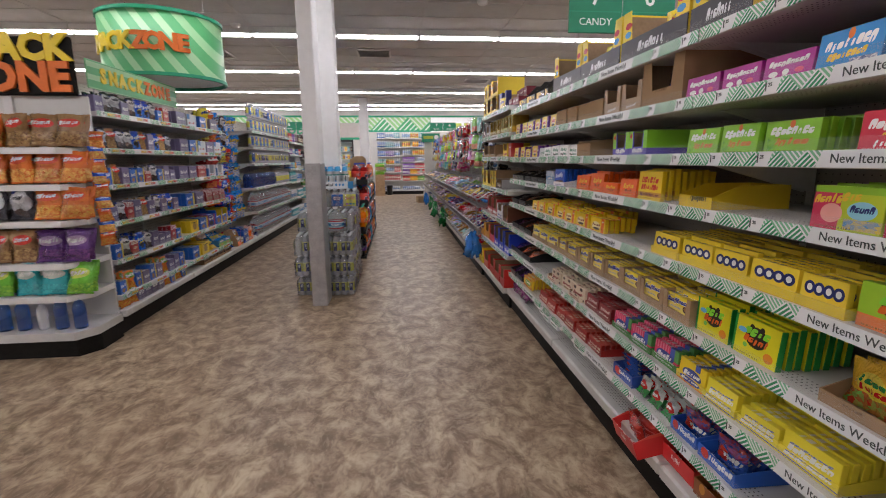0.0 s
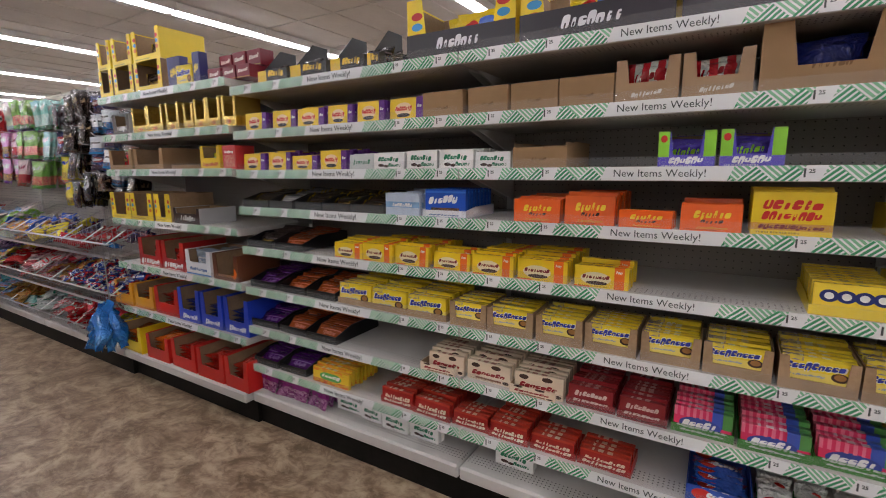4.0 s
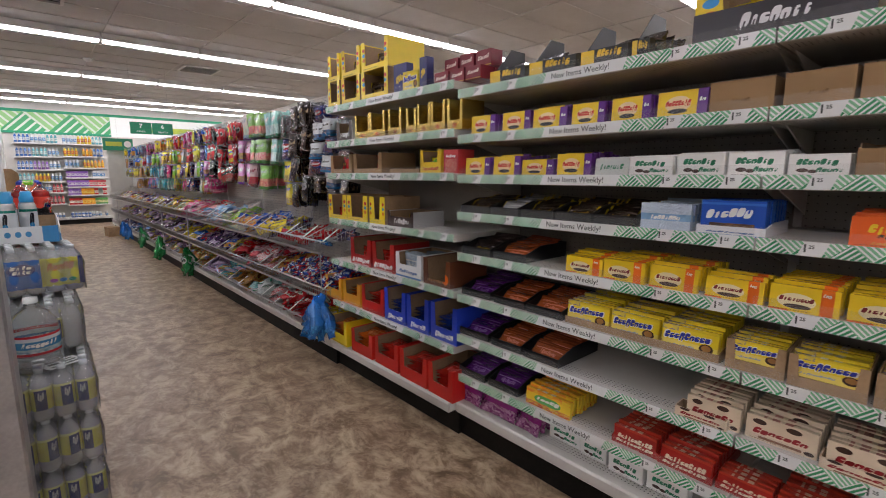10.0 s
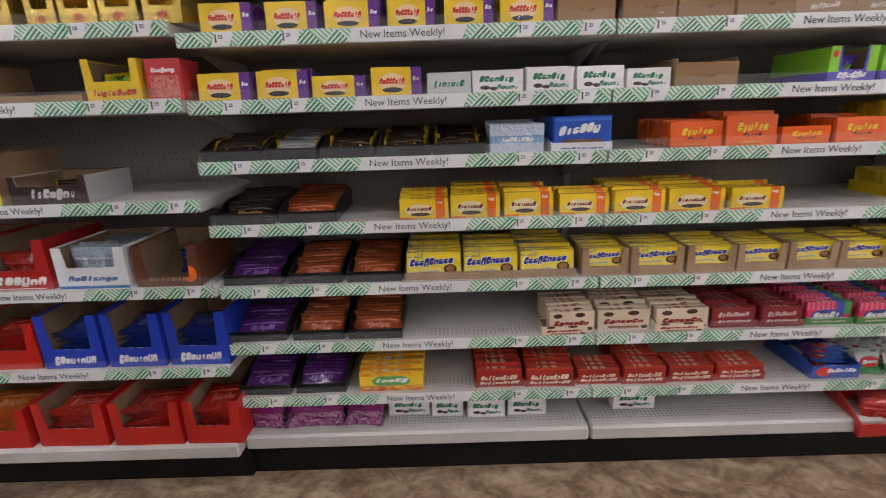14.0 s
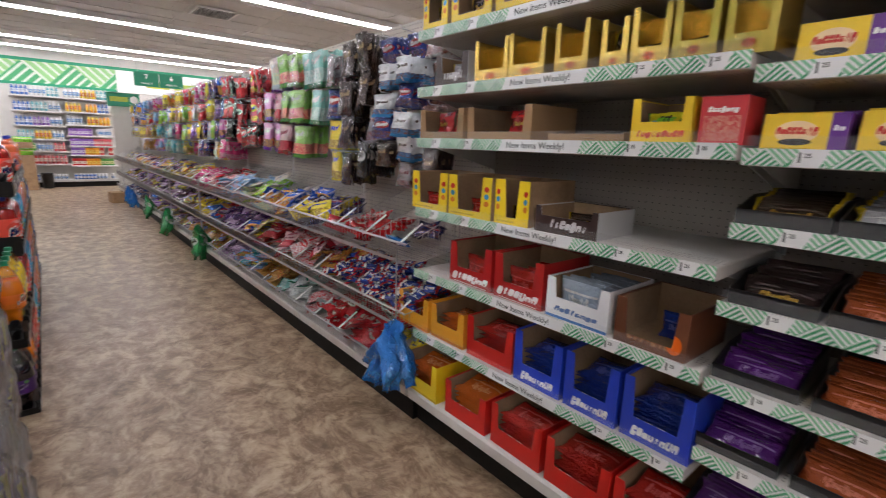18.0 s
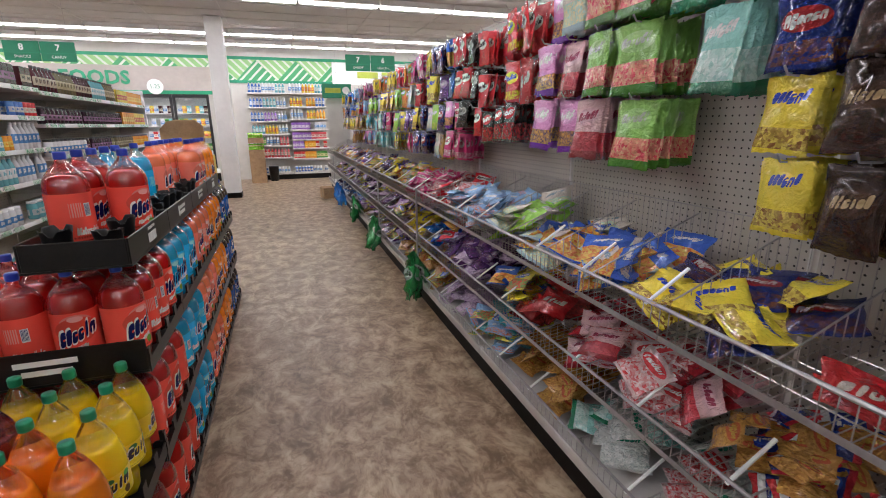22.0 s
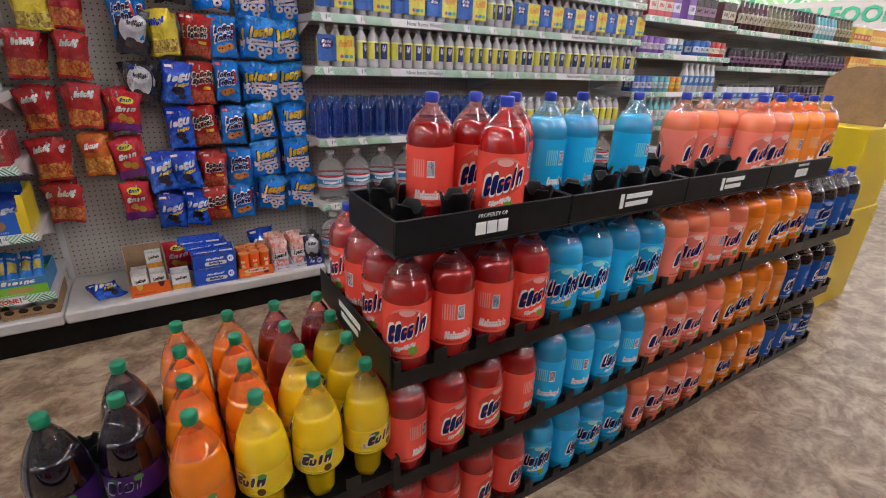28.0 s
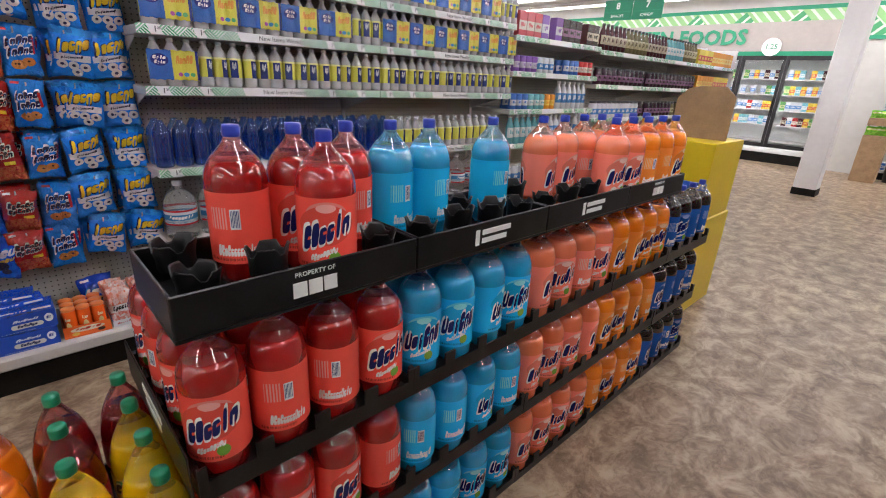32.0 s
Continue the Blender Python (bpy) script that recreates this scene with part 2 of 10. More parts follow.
def printed(name, base, layers=(), rough=0.35, crinkle=0.0, side=None, metal=0.0, sheen=0.5, vary=0.10):
    """Print on a pack that faces -y: u across, v up, both 0 to 1 over the mesh.
    Layers: box u0 u1 v0 v1 colour; ell u v ru rv colour; word u v half-width half-height tilt colour strokes;
    pic u0 u1 v0 v1 colour colour scale; hatch u0 u1 v0 v1 colour count."""
    def deep(c):
        return tuple(x ** 1.08 for x in c)
    base, side = deep(base), deep(side) if side else None
    layers = [tuple(deep(x) if isinstance(x, tuple) else x for x in layer) for layer in layers]
    m, nt, b = mat_new(name)
    tc = nt.nodes.new("ShaderNodeTexCoord")
    pr = nt.nodes.new("ShaderNodeAttribute")
    pr.attribute_name = "print"
    sp = nt.nodes.new("ShaderNodeSeparateXYZ")
    link(nt, pr.outputs["Vector"], sp.inputs[0])
    u, v = sp.outputs[0], sp.outputs[2]
    geo = nt.nodes.new("ShaderNodeNewGeometry")
    info = nt.nodes.new("ShaderNodeObjectInfo")
    col = None
    for layer in layers:
        kind = layer[0]
        if kind in ("box", "pic", "hatch"):
            mask = math_node(nt, "MULTIPLY", band(nt, u, layer[1], layer[2]), band(nt, v, layer[3], layer[4]))
            if kind == "box":
                paint = layer[5]
            elif kind == "pic":
                vo = nt.nodes.new("ShaderNodeTexVoronoi")
                vo.inputs["Scale"].default_value = layer[7] * 1.5
                link(nt, pr.outputs["Vector"], vo.inputs["Vector"])
                g = nt.nodes.new("ShaderNodeSeparateColor")
                link(nt, vo.outputs["Color"], g.inputs[0])
                paint = mix_col(nt, g.outputs[0], layer[5], layer[6])
            else:
                mask = math_node(nt, "MULTIPLY", mask, math_node(nt, "GREATER_THAN", math_node(nt, "SINE", math_node(nt, "MULTIPLY", u, layer[6] * 6.283)), 0.0))
                paint = layer[5]
        elif kind == "ell":
            du = math_node(nt, "DIVIDE", math_node(nt, "SUBTRACT", u, layer[1]), layer[3])
            dv = math_node(nt, "DIVIDE", math_node(nt, "SUBTRACT", v, layer[2]), layer[4])
            mask = math_node(nt, "LESS_THAN", math_node(nt, "ADD", math_node(nt, "MULTIPLY", du, du), math_node(nt, "MULTIPLY", dv, dv)), 1.0)
            paint = layer[5]
        else:
            _, cu, cv, hu, hv, tilt, paint, strokes = layer
            du = math_node(nt, "SUBTRACT", u, cu)
            dv = math_node(nt, "SUBTRACT", math_node(nt, "SUBTRACT", v, cv), math_node(nt, "MULTIPLY", du, tilt))
            seed = (sum(ord(ch) * (i + 3) for i, ch in enumerate(name)) % 97) * 1.37 + strokes * 0.61 + (cv > 0.4) * 3.3
            pos = math_node(nt, "MULTIPLY", math_node(nt, "ADD", math_node(nt, "SUBTRACT", du, math_node(nt, "MULTIPLY", dv, hu / hv * 0.22 / max(1, strokes) * 2)), hu), strokes / (2 * hu))
            cell = math_node(nt, "FLOOR", pos)
            a = math_node(nt, "MULTIPLY", math_node(nt, "SUBTRACT", math_node(nt, "SUBTRACT", pos, cell), 0.5), 2.12)
            bb = math_node(nt, "DIVIDE", dv, hv)
            wn = nt.nodes.new("ShaderNodeTexWhiteNoise")
            wn.noise_dimensions = "1D"
            link(nt, math_node(nt, "ADD", cell, seed), wn.inputs["W"])
            sc = nt.nodes.new("ShaderNodeSeparateColor")
            link(nt, wn.outputs["Color"], sc.inputs[0])
            first = math_node(nt, "LESS_THAN", cell, 0.5)
            tall = math_node(nt, "MAXIMUM", first, math_node(nt, "GREATER_THAN", sc.outputs[0], 0.64))
            deepc = math_node(nt, "GREATER_THAN", sc.outputs[1], 0.84)
            top = math_node(nt, "ADD", 0.52, math_node(nt, "MULTIPLY", tall, 0.48))
            low = math_node(nt, "SUBTRACT", -0.66, math_node(nt, "MULTIPLY", deepc, 0.34))
            mid = math_node(nt, "MULTIPLY", math_node(nt, "ADD", top, low), 0.5)
            half = math_node(nt, "MULTIPLY", math_node(nt, "SUBTRACT", top, low), 0.5)
            tt = math_node(nt, "DIVIDE", math_node(nt, "SUBTRACT", bb, mid), half)
            slim = math_node(nt, "ADD", 1.0, math_node(nt, "MULTIPLY", math_node(nt, "GREATER_THAN", sc.outputs[2], 0.78), 1.1))
            blob = math_node(nt, "LESS_THAN", math_node(nt, "ADD", math_node(nt, "POWER", math_node(nt, "ABSOLUTE", math_node(nt, "MULTIPLY", a, slim)), 3.0), math_node(nt, "POWER", math_node(nt, "ABSOLUTE", tt), 4.0)), 1.0)
            pick = math_node(nt, "FRACT", math_node(nt, "MULTIPLY", math_node(nt, "ADD", sc.outputs[0], sc.outputs[1]), 7.3))
            cut_r = math_node(nt, "MULTIPLY", math_node(nt, "GREATER_THAN", a, 0.05), math_node(nt, "LESS_THAN", math_node(nt, "ABSOLUTE", math_node(nt, "SUBTRACT", bb, 0.10)), 0.11))
            cut_n = math_node(nt, "MULTIPLY", math_node(nt, "LESS_THAN", math_node(nt, "ABSOLUTE", a), 0.22), math_node(nt, "LESS_THAN", bb, 0.0))
            cut_u = math_node(nt, "MULTIPLY", math_node(nt, "LESS_THAN", math_node(nt, "ABSOLUTE", a), 0.24), math_node(nt, "GREATER_THAN", bb, -0.2))
            cut = math_node(nt, "MULTIPLY", cut_r, math_node(nt, "LESS_THAN", pick, 0.36))
            cut = math_node(nt, "MAXIMUM", cut, math_node(nt, "MULTIPLY", cut_n, band(nt, pick, 0.62, 0.8)))
            cut = math_node(nt, "MAXIMUM", cut, math_node(nt, "MULTIPLY", cut_u, math_node(nt, "GREATER_THAN", pick, 0.86)))
            ink = math_node(nt, "MULTIPLY", blob, math_node(nt, "SUBTRACT", 1.0, cut))
            inside = math_node(nt, "LESS_THAN", math_node(nt, "ABSOLUTE", math_node(nt, "SUBTRACT", pos, strokes / 2)), strokes / 2)
            mask = math_node(nt, "MULTIPLY", inside, ink)
        col = mix_col(nt, mask, base if col is None else col, paint)
    words = [x[6] for x in layers if x[0] == "word"]
    if not crinkle and words:
        nt_n = nt.nodes.new("ShaderNodeSeparateXYZ")
        link(nt, tc.outputs["Normal"], nt_n.inputs[0])
        lid = math_node(nt, "MULTIPLY", math_node(nt, "GREATER_THAN", nt_n.outputs[2], 0.75), band(nt, u, 0.24, 0.72))
        dash = math_node(nt, "GREATER_THAN", math_node(nt, "SINE", math_node(nt, "MULTIPLY", u, 34.0)), -0.3)
        col = mix_col(nt, math_node(nt, "MULTIPLY", math_node(nt, "MULTIPLY", lid, dash), 0.75), base if col is None else col, words[0])
    if not crinkle and len(layers) > 2:
        fine = math_node(nt, "MULTIPLY", band(nt, u, 0.08, 0.62), band(nt, v, 0.045, 0.085))
        fine = math_node(nt, "MULTIPLY", fine, math_node(nt, "GREATER_THAN", math_node(nt, "SINE", math_node(nt, "ADD", math_node(nt, "MULTIPLY", u, 170.0), math_node(nt, "SINE", math_node(nt, "MULTIPLY", u, 61.0)))), -0.1))
        col = mix_col(nt, math_node(nt, "MULTIPLY", fine, 0.7), base if col is None else col, tuple(c * 0.15 for c in base) if sum(base) > 0.7 else (0.6, 0.6, 0.58))
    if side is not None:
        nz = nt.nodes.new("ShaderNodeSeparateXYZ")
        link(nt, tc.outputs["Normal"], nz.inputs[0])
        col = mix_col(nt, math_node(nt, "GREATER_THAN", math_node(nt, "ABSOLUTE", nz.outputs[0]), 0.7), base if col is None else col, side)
    n1 = noise_at(nt, geo.outputs["Position"], 30.0, 2.0)
    k = math_node(nt, "ADD", 1.0 - vary, math_node(nt, "ADD", math_node(nt, "MULTIPLY", n1.outputs[0], vary), math_node(nt, "MULTIPLY", math_node(nt, "FRACT", math_node(nt, "ADD", info.outputs["Random"], geo.outputs["Random Per Island"])), vary)))
    mul = nt.nodes.new("ShaderNodeVectorMath")
    mul.operation = "SCALE"
    if col is None:
        mul.inputs[0].default_value = base
    else:
        link(nt, col, mul.inputs[0])
    link(nt, k, mul.inputs["Scale"])
    link(nt, mul.outputs[0], b.inputs["Base Color"])
    b.inputs["Roughness"].default_value = rough
    b.inputs["Metallic"].default_value = metal
    b.inputs["Specular IOR Level"].default_value = sheen
    if crinkle:
        n2 = noise_at(nt, geo.outputs["Position"], 26.0, 4.0, 0.62)
        n2.inputs["Distortion"].default_value = 2.2
        bump(nt, b, n2.outputs[0], min(1.0, crinkle * 1.5), 0.03)
        b.inputs["Coat Weight"].default_value = 0.7
        b.inputs["Coat Roughness"].default_value = 0.08
    return m


YEL, ORA, RED, DRED, BLU, NAVY, GRN, PUR, MAG, WHT, BLK, BRN, PNK, GOLD, KRF, LBLU = (
    (0.80, 0.56, 0.02), (0.78, 0.16, 0.01), (0.55, 0.02, 0.015), (0.20, 0.012, 0.015), (0.02, 0.16, 0.55), (0.012, 0.025, 0.16), (0.02, 0.28, 0.05), (0.13, 0.02, 0.26),
    (0.42, 0.02, 0.28), (0.80, 0.80, 0.78), (0.012, 0.011, 0.012), (0.06, 0.025, 0.015), (0.72, 0.10, 0.22), (0.55, 0.36, 0.07), (0.34, 0.22, 0.12), (0.12, 0.42, 0.75))
PRINT = {}


def reg(key, base, *layers, **more):
    PRINT[key] = printed(key + "_print", base, layers, **more)


reg("rais", YEL, ("box", 0.74, 0.92, -1, 2, ORA), ("ell", 0.40, 0.42, 0.28, 0.30, (0.80, 0.70, 0.45)), ("word", 0.40, 0.48, 0.25, 0.11, 0.0, DRED, 8), ("ell", 0.42, 0.22, 0.2, 0.09, BRN), ("word", 0.82, 0.78, 0.06, 0.08, 0, WHT, 3), ("box", 0, 0.3, 0, 0.07, ORA))
reg("rpur", YEL, ("box", 0.80, 1.1, -1, 2, PUR), ("ell", 0.42, 0.50, 0.26, 0.30, (0.80, 0.60, 0.35)), ("word", 0.42, 0.52, 0.25, 0.12, 0.0, RED, 8), ("ell", 0.42, 0.24, 0.2, 0.09, BLK), ("word", 0.9, 0.6, 0.06, 0.09, 0, WHT, 3))
reg("jmint", WHT, ("word", 0.48, 0.62, 0.34, 0.16, 0.0, (0.01, 0.20, 0.10), 7), ("ell", 0.25, 0.27, 0.1, 0.09, BRN), ("ell", 0.42, 0.22, 0.08, 0.08, BRN), ("word", 0.70, 0.27, 0.22, 0.13, 0.0, (0.01, 0.20, 0.10), 5))
reg("gnp", MAG, ("word", 0.5, 0.66, 0.4, 0.14, 0.0, WHT, 9), ("ell", 0.22, 0.28, 0.1, 0.11, WHT), ("ell", 0.75, 0.3, 0.09, 0.1, PNK), ("word", 0.5, 0.12, 0.3, 0.06, 0, WHT, 9), ("ell", 0.48, 0.3, 0.07, 0.12, WHT))
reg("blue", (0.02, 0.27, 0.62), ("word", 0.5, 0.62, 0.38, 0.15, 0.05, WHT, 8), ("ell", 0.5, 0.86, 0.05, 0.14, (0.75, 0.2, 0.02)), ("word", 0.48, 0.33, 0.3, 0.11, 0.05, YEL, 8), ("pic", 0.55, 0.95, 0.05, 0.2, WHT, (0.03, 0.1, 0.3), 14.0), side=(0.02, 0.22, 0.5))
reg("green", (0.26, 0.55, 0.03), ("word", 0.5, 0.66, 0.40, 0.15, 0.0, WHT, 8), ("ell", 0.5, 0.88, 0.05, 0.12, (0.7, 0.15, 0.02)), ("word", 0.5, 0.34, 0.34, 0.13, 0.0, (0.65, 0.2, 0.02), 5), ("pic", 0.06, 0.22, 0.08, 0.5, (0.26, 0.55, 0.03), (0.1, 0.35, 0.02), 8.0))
# darker copy of the green print: shelf shade put into its colours
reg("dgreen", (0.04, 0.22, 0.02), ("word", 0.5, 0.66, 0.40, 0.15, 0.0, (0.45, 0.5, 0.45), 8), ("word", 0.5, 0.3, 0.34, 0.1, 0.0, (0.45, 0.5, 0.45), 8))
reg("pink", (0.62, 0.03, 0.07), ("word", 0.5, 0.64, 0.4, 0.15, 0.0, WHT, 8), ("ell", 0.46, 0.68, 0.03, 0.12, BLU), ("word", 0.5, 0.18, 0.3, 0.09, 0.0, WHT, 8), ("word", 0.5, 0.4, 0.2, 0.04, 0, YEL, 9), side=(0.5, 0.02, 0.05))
reg("goob", (0.015, 0.10, 0.50), ("word", 0.45, 0.60, 0.36, 0.16, 0.18, WHT, 6), ("pic", 0.15, 0.85, 0.05, 0.32, BRN, (0.25, 0.12, 0.05), 9.0), ("box", 0.0, 1, 0.86, 0.93, (0.05, 0.2, 0.65)))
reg("reese", (0.80, 0.13, 0.005), ("word", 0.52, 0.60, 0.30, 0.17, 0.05, (0.82, 0.60, 0.03), 6), ("word", 0.52, 0.36, 0.18, 0.07, 0, BRN, 5), ("word", 0.52, 0.13, 0.26, 0.06, 0, (0.7, 0.3, 0.03), 7))
reg("sugar", (0.80, 0.58, 0.02), ("word", 0.5, 0.68, 0.36, 0.13, 0.0, (0.62, 0.02, 0.02), 6), ("word", 0.5, 0.45, 0.36, 0.10, 0.0, (0.62, 0.02, 0.02), 8), ("box", 0, 1, 0.12, 0.28, (0.6, 0.3, 0.02)), ("word", 0.5, 0.19, 0.4, 0.06, 0, DRED, 12))
reg("yellowcard", (0.74, 0.53, 0.03), ("word", 0.6, 0.45, 0.25, 0.2, 0.0, (0.15, 0.12, 0.05), 9))
reg("warhead", (0.50, 0.60, 0.03), ("box", 0, 0.42, 0, 1, (0.60, 0.03, 0.10)), ("box", 0, 1, 0.84, 1.1, (0.30, 0.55, 0.03)), ("word", 0.35, 0.72, 0.33, 0.12, 0.2, (0.75, 0.5, 0.03), 8), ("ell", 0.3, 0.38, 0.16, 0.22, (0.75, 0.35, 0.3)), ("ell", 0.72, 0.48, 0.2, 0.2, (0.3, 0.6, 0.7)), ("word", 0.72, 0.5, 0.16, 0.1, 0, NAVY, 5), ("pic", 0.5, 1, 0.05, 0.28, YEL, (0.1, 0.3, 0.6), 9.0))
reg("smallblue", (0.03, 0.09, 0.40), ("ell", 0.25, 0.45, 0.16, 0.3, (0.7, 0.04, 0.03)), ("word", 0.62, 0.48, 0.3, 0.16, 0, WHT, 7))
reg("dots", (0.80, 0.60, 0.05), ("ell", 0.20, 0.60, 0.12, 0.2, NAVY), ("ell", 0.41, 0.60, 0.12, 0.2, NAVY), ("ell", 0.62, 0.60, 0.12, 0.2, NAVY), ("ell", 0.83, 0.60, 0.12, 0.2, NAVY), ("ell", 0.20, 0.60, 0.06, 0.11, WHT), ("ell", 0.41, 0.60, 0.06, 0.11, WHT), ("ell", 0.62, 0.60, 0.06, 0.11, WHT), ("ell", 0.83, 0.60, 0.06, 0.11, WHT), ("word", 0.3, 0.14, 0.22, 0.08, 0.05, NAVY, 4), ("pic", 0.5, 1, 0.02, 0.25, (0.7, 0.3, 0.03), (0.80, 0.60, 0.05), 6.0))
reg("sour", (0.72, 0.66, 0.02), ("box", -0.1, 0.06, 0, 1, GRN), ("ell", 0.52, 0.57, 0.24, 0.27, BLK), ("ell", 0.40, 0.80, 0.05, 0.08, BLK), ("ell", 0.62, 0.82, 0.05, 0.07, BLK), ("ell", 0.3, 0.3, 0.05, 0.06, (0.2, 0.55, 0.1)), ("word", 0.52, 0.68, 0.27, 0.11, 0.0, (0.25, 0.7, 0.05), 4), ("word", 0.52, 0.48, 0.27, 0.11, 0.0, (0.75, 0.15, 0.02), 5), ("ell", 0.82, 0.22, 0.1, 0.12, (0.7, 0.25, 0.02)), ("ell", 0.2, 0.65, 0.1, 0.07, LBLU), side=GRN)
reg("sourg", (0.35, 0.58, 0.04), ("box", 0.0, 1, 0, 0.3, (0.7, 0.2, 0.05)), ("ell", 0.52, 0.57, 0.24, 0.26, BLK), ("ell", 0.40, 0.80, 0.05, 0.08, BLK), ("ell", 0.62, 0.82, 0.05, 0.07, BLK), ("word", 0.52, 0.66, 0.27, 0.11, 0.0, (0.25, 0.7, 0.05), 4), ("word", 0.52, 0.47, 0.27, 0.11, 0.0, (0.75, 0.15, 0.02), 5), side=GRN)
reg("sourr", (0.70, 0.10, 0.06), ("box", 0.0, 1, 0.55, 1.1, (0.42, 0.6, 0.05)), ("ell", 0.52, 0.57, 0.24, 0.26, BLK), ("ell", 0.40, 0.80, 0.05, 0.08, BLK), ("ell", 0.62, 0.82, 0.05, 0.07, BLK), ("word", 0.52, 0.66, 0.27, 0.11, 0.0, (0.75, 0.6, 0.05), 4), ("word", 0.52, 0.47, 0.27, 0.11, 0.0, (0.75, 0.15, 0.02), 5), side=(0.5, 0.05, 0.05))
reg("bfing", (0.80, 0.63, 0.03), ("box", -0.1, 1.1, 0.0, 0.42, (0.80, 0.66, 0.16)), ("word", 0.46, 0.62, 0.425, 0.205, 0.12, WHT, 9), ("word", 0.46, 0.62, 0.40, 0.16, 0.12, (0.02, 0.04, 0.36), 9), ("ell", 0.80, 0.34, 0.12, 0.18, BRN), ("ell", 0.80, 0.36, 0.08, 0.12, (0.35, 0.17, 0.05)), ("box", 0, 1, 0.9, 1.1, (0.72, 0.55, 0.03)), ("word", 0.35, 0.25, 0.25, 0.05, 0.1, (0.35, 0.4, 0.5), 9), ("pic", 0, 0.3, 0.8, 1.1, (0.02, 0.04, 0.36), (0.8, 0.63, 0.03), 5.0))
reg("patch", (0.78, 0.48, 0.03), ("pic", 0, 1, 0, 0.35, RED, (0.2, 0.5, 0.08), 6.0), ("ell", 0.5, 0.55, 0.3, 0.25, (0.75, 0.62, 0.05)), ("word", 0.5, 0.62, 0.26, 0.1, 0, GRN, 4), ("word", 0.5, 0.45, 0.26, 0.09, 0, RED, 5), rough=0.18, crinkle=0.5)
reg("patchb", (0.05, 0.32, 0.62), ("ell", 0.5, 0.5, 0.36, 0.36, (0.75, 0.62, 0.05)), ("word", 0.5, 0.6, 0.28, 0.12, 0, GRN, 4), ("word", 0.5, 0.42, 0.28, 0.11, 0, RED, 5), rough=0.18, crinkle=0.5)
reg("whop", (0.70, 0.58, 0.44), ("word", 0.5, 0.42, 0.38, 0.13, 0.0, (0.30, 0.015, 0.02), 7), ("ell", 0.2, 0.78, 0.1, 0.11, BRN), ("ell", 0.68, 0.82, 0.11, 0.11, BRN), ("ell", 0.9, 0.15, 0.07, 0.08, BRN), ("box", 0.2, 0.8, 0.1, 0.2, (0.25, 0.12, 0.07)))
reg("dred", (0.26, 0.02, 0.025), ("word", 0.5, 0.6, 0.35, 0.14, 0.0, (0.62, 0.5, 0.45), 8), ("box", 0, 1, 0.1, 0.22, (0.12, 0.01, 0.01)))
reg("nerds", (0.66, 0.03, 0.12), ("box", 0.66, 0.84, 0.4, 1.1, (0.05, 0.1, 0.45)), ("box", 0.84, 1.1, 0.4, 1.1, (0.1, 0.3, 0.08)), ("ell", 0.46, 0.36, 0.36, 0.30, (0.04, 0.07, 0.32)), ("word", 0.46, 0.38, 0.30, 0.15, 0.1, WHT, 5), ("hatch", 0, 0.6, 0.62, 1.1, (0.75, 0.2, 0.28), 9))
reg("ynerd", (0.78, 0.58, 0.03), ("ell", 0.5, 0.4, 0.36, 0.26, (0.05, 0.08, 0.35)), ("word", 0.5, 0.42, 0.3, 0.13, 0.1, WHT, 5), ("pic", 0, 1, 0.0, 0.16, ORA, YEL, 8.0), ("box", 0.6, 0.78, 0.7, 1.1, (0.06, 0.1, 0.4)))
reg("lemon", (0.80, 0.68, 0.05), ("word", 0.5, 0.45, 0.40, 0.15, 0.12, WHT, 8), ("box", 0, 1, 0.12, 0.2, (0.1, 0.16, 0.45)), ("word", 0.5, 0.62, 0.38, 0.05, 0.12, (0.2, 0.25, 0.5), 9))
reg("purplebox", (0.28, 0.02, 0.24), ("word", 0.5, 0.55, 0.34, 0.18, 0.1, (0.30, 0.55, 0.05), 6), ("pic", 0, 1, 0, 0.25, (0.55, 0.1, 0.4), (0.28, 0.02, 0.24), 10.0), ("hatch", 0, 0.9, 0.8, 1.1, (0.5, 0.2, 0.45), 8))
reg("hot", (0.36, 0.02, 0.015), ("word", 0.5, 0.42, 0.40, 0.17, 0.05, (0.75, 0.66, 0.52), 10), ("box", 0, 1, 0.86, 1.1, (0.46, 0.05, 0.025)), ("ell", 0.8, 0.2, 0.12, 0.1, (0.3, 0.01, 0.01)))
reg("gwr", (0.60, 0.62, 0.58), ("box", 0, 1, 0.0, 0.45, (0.05, 0.28, 0.08)), ("ell", 0.5, 0.55, 0.35, 0.24, (0.6, 0.04, 0.03)), ("word", 0.5, 0.55, 0.26, 0.1, 0.1, WHT, 5), rough=0.2, crinkle=0.4)
reg("airbag", (0.03, 0.10, 0.42), ("pic", 0, 1, 0.55, 1, (0.03, 0.10, 0.42), (0.45, 0.05, 0.05), 7.0), ("ell", 0.3, 0.4, 0.2, 0.25, (0.62, 0.05, 0.03)), ("word", 0.6, 0.4, 0.3, 0.12, 0.1, WHT, 6), rough=0.18, crinkle=0.5)
reg("aircard", (0.03, 0.14, 0.55), ("ell", 0.2, 0.5, 0.11, 0.34, (0.65, 0.05, 0.03)), ("word", 0.62, 0.5, 0.32, 0.24, 0.05, WHT, 7))
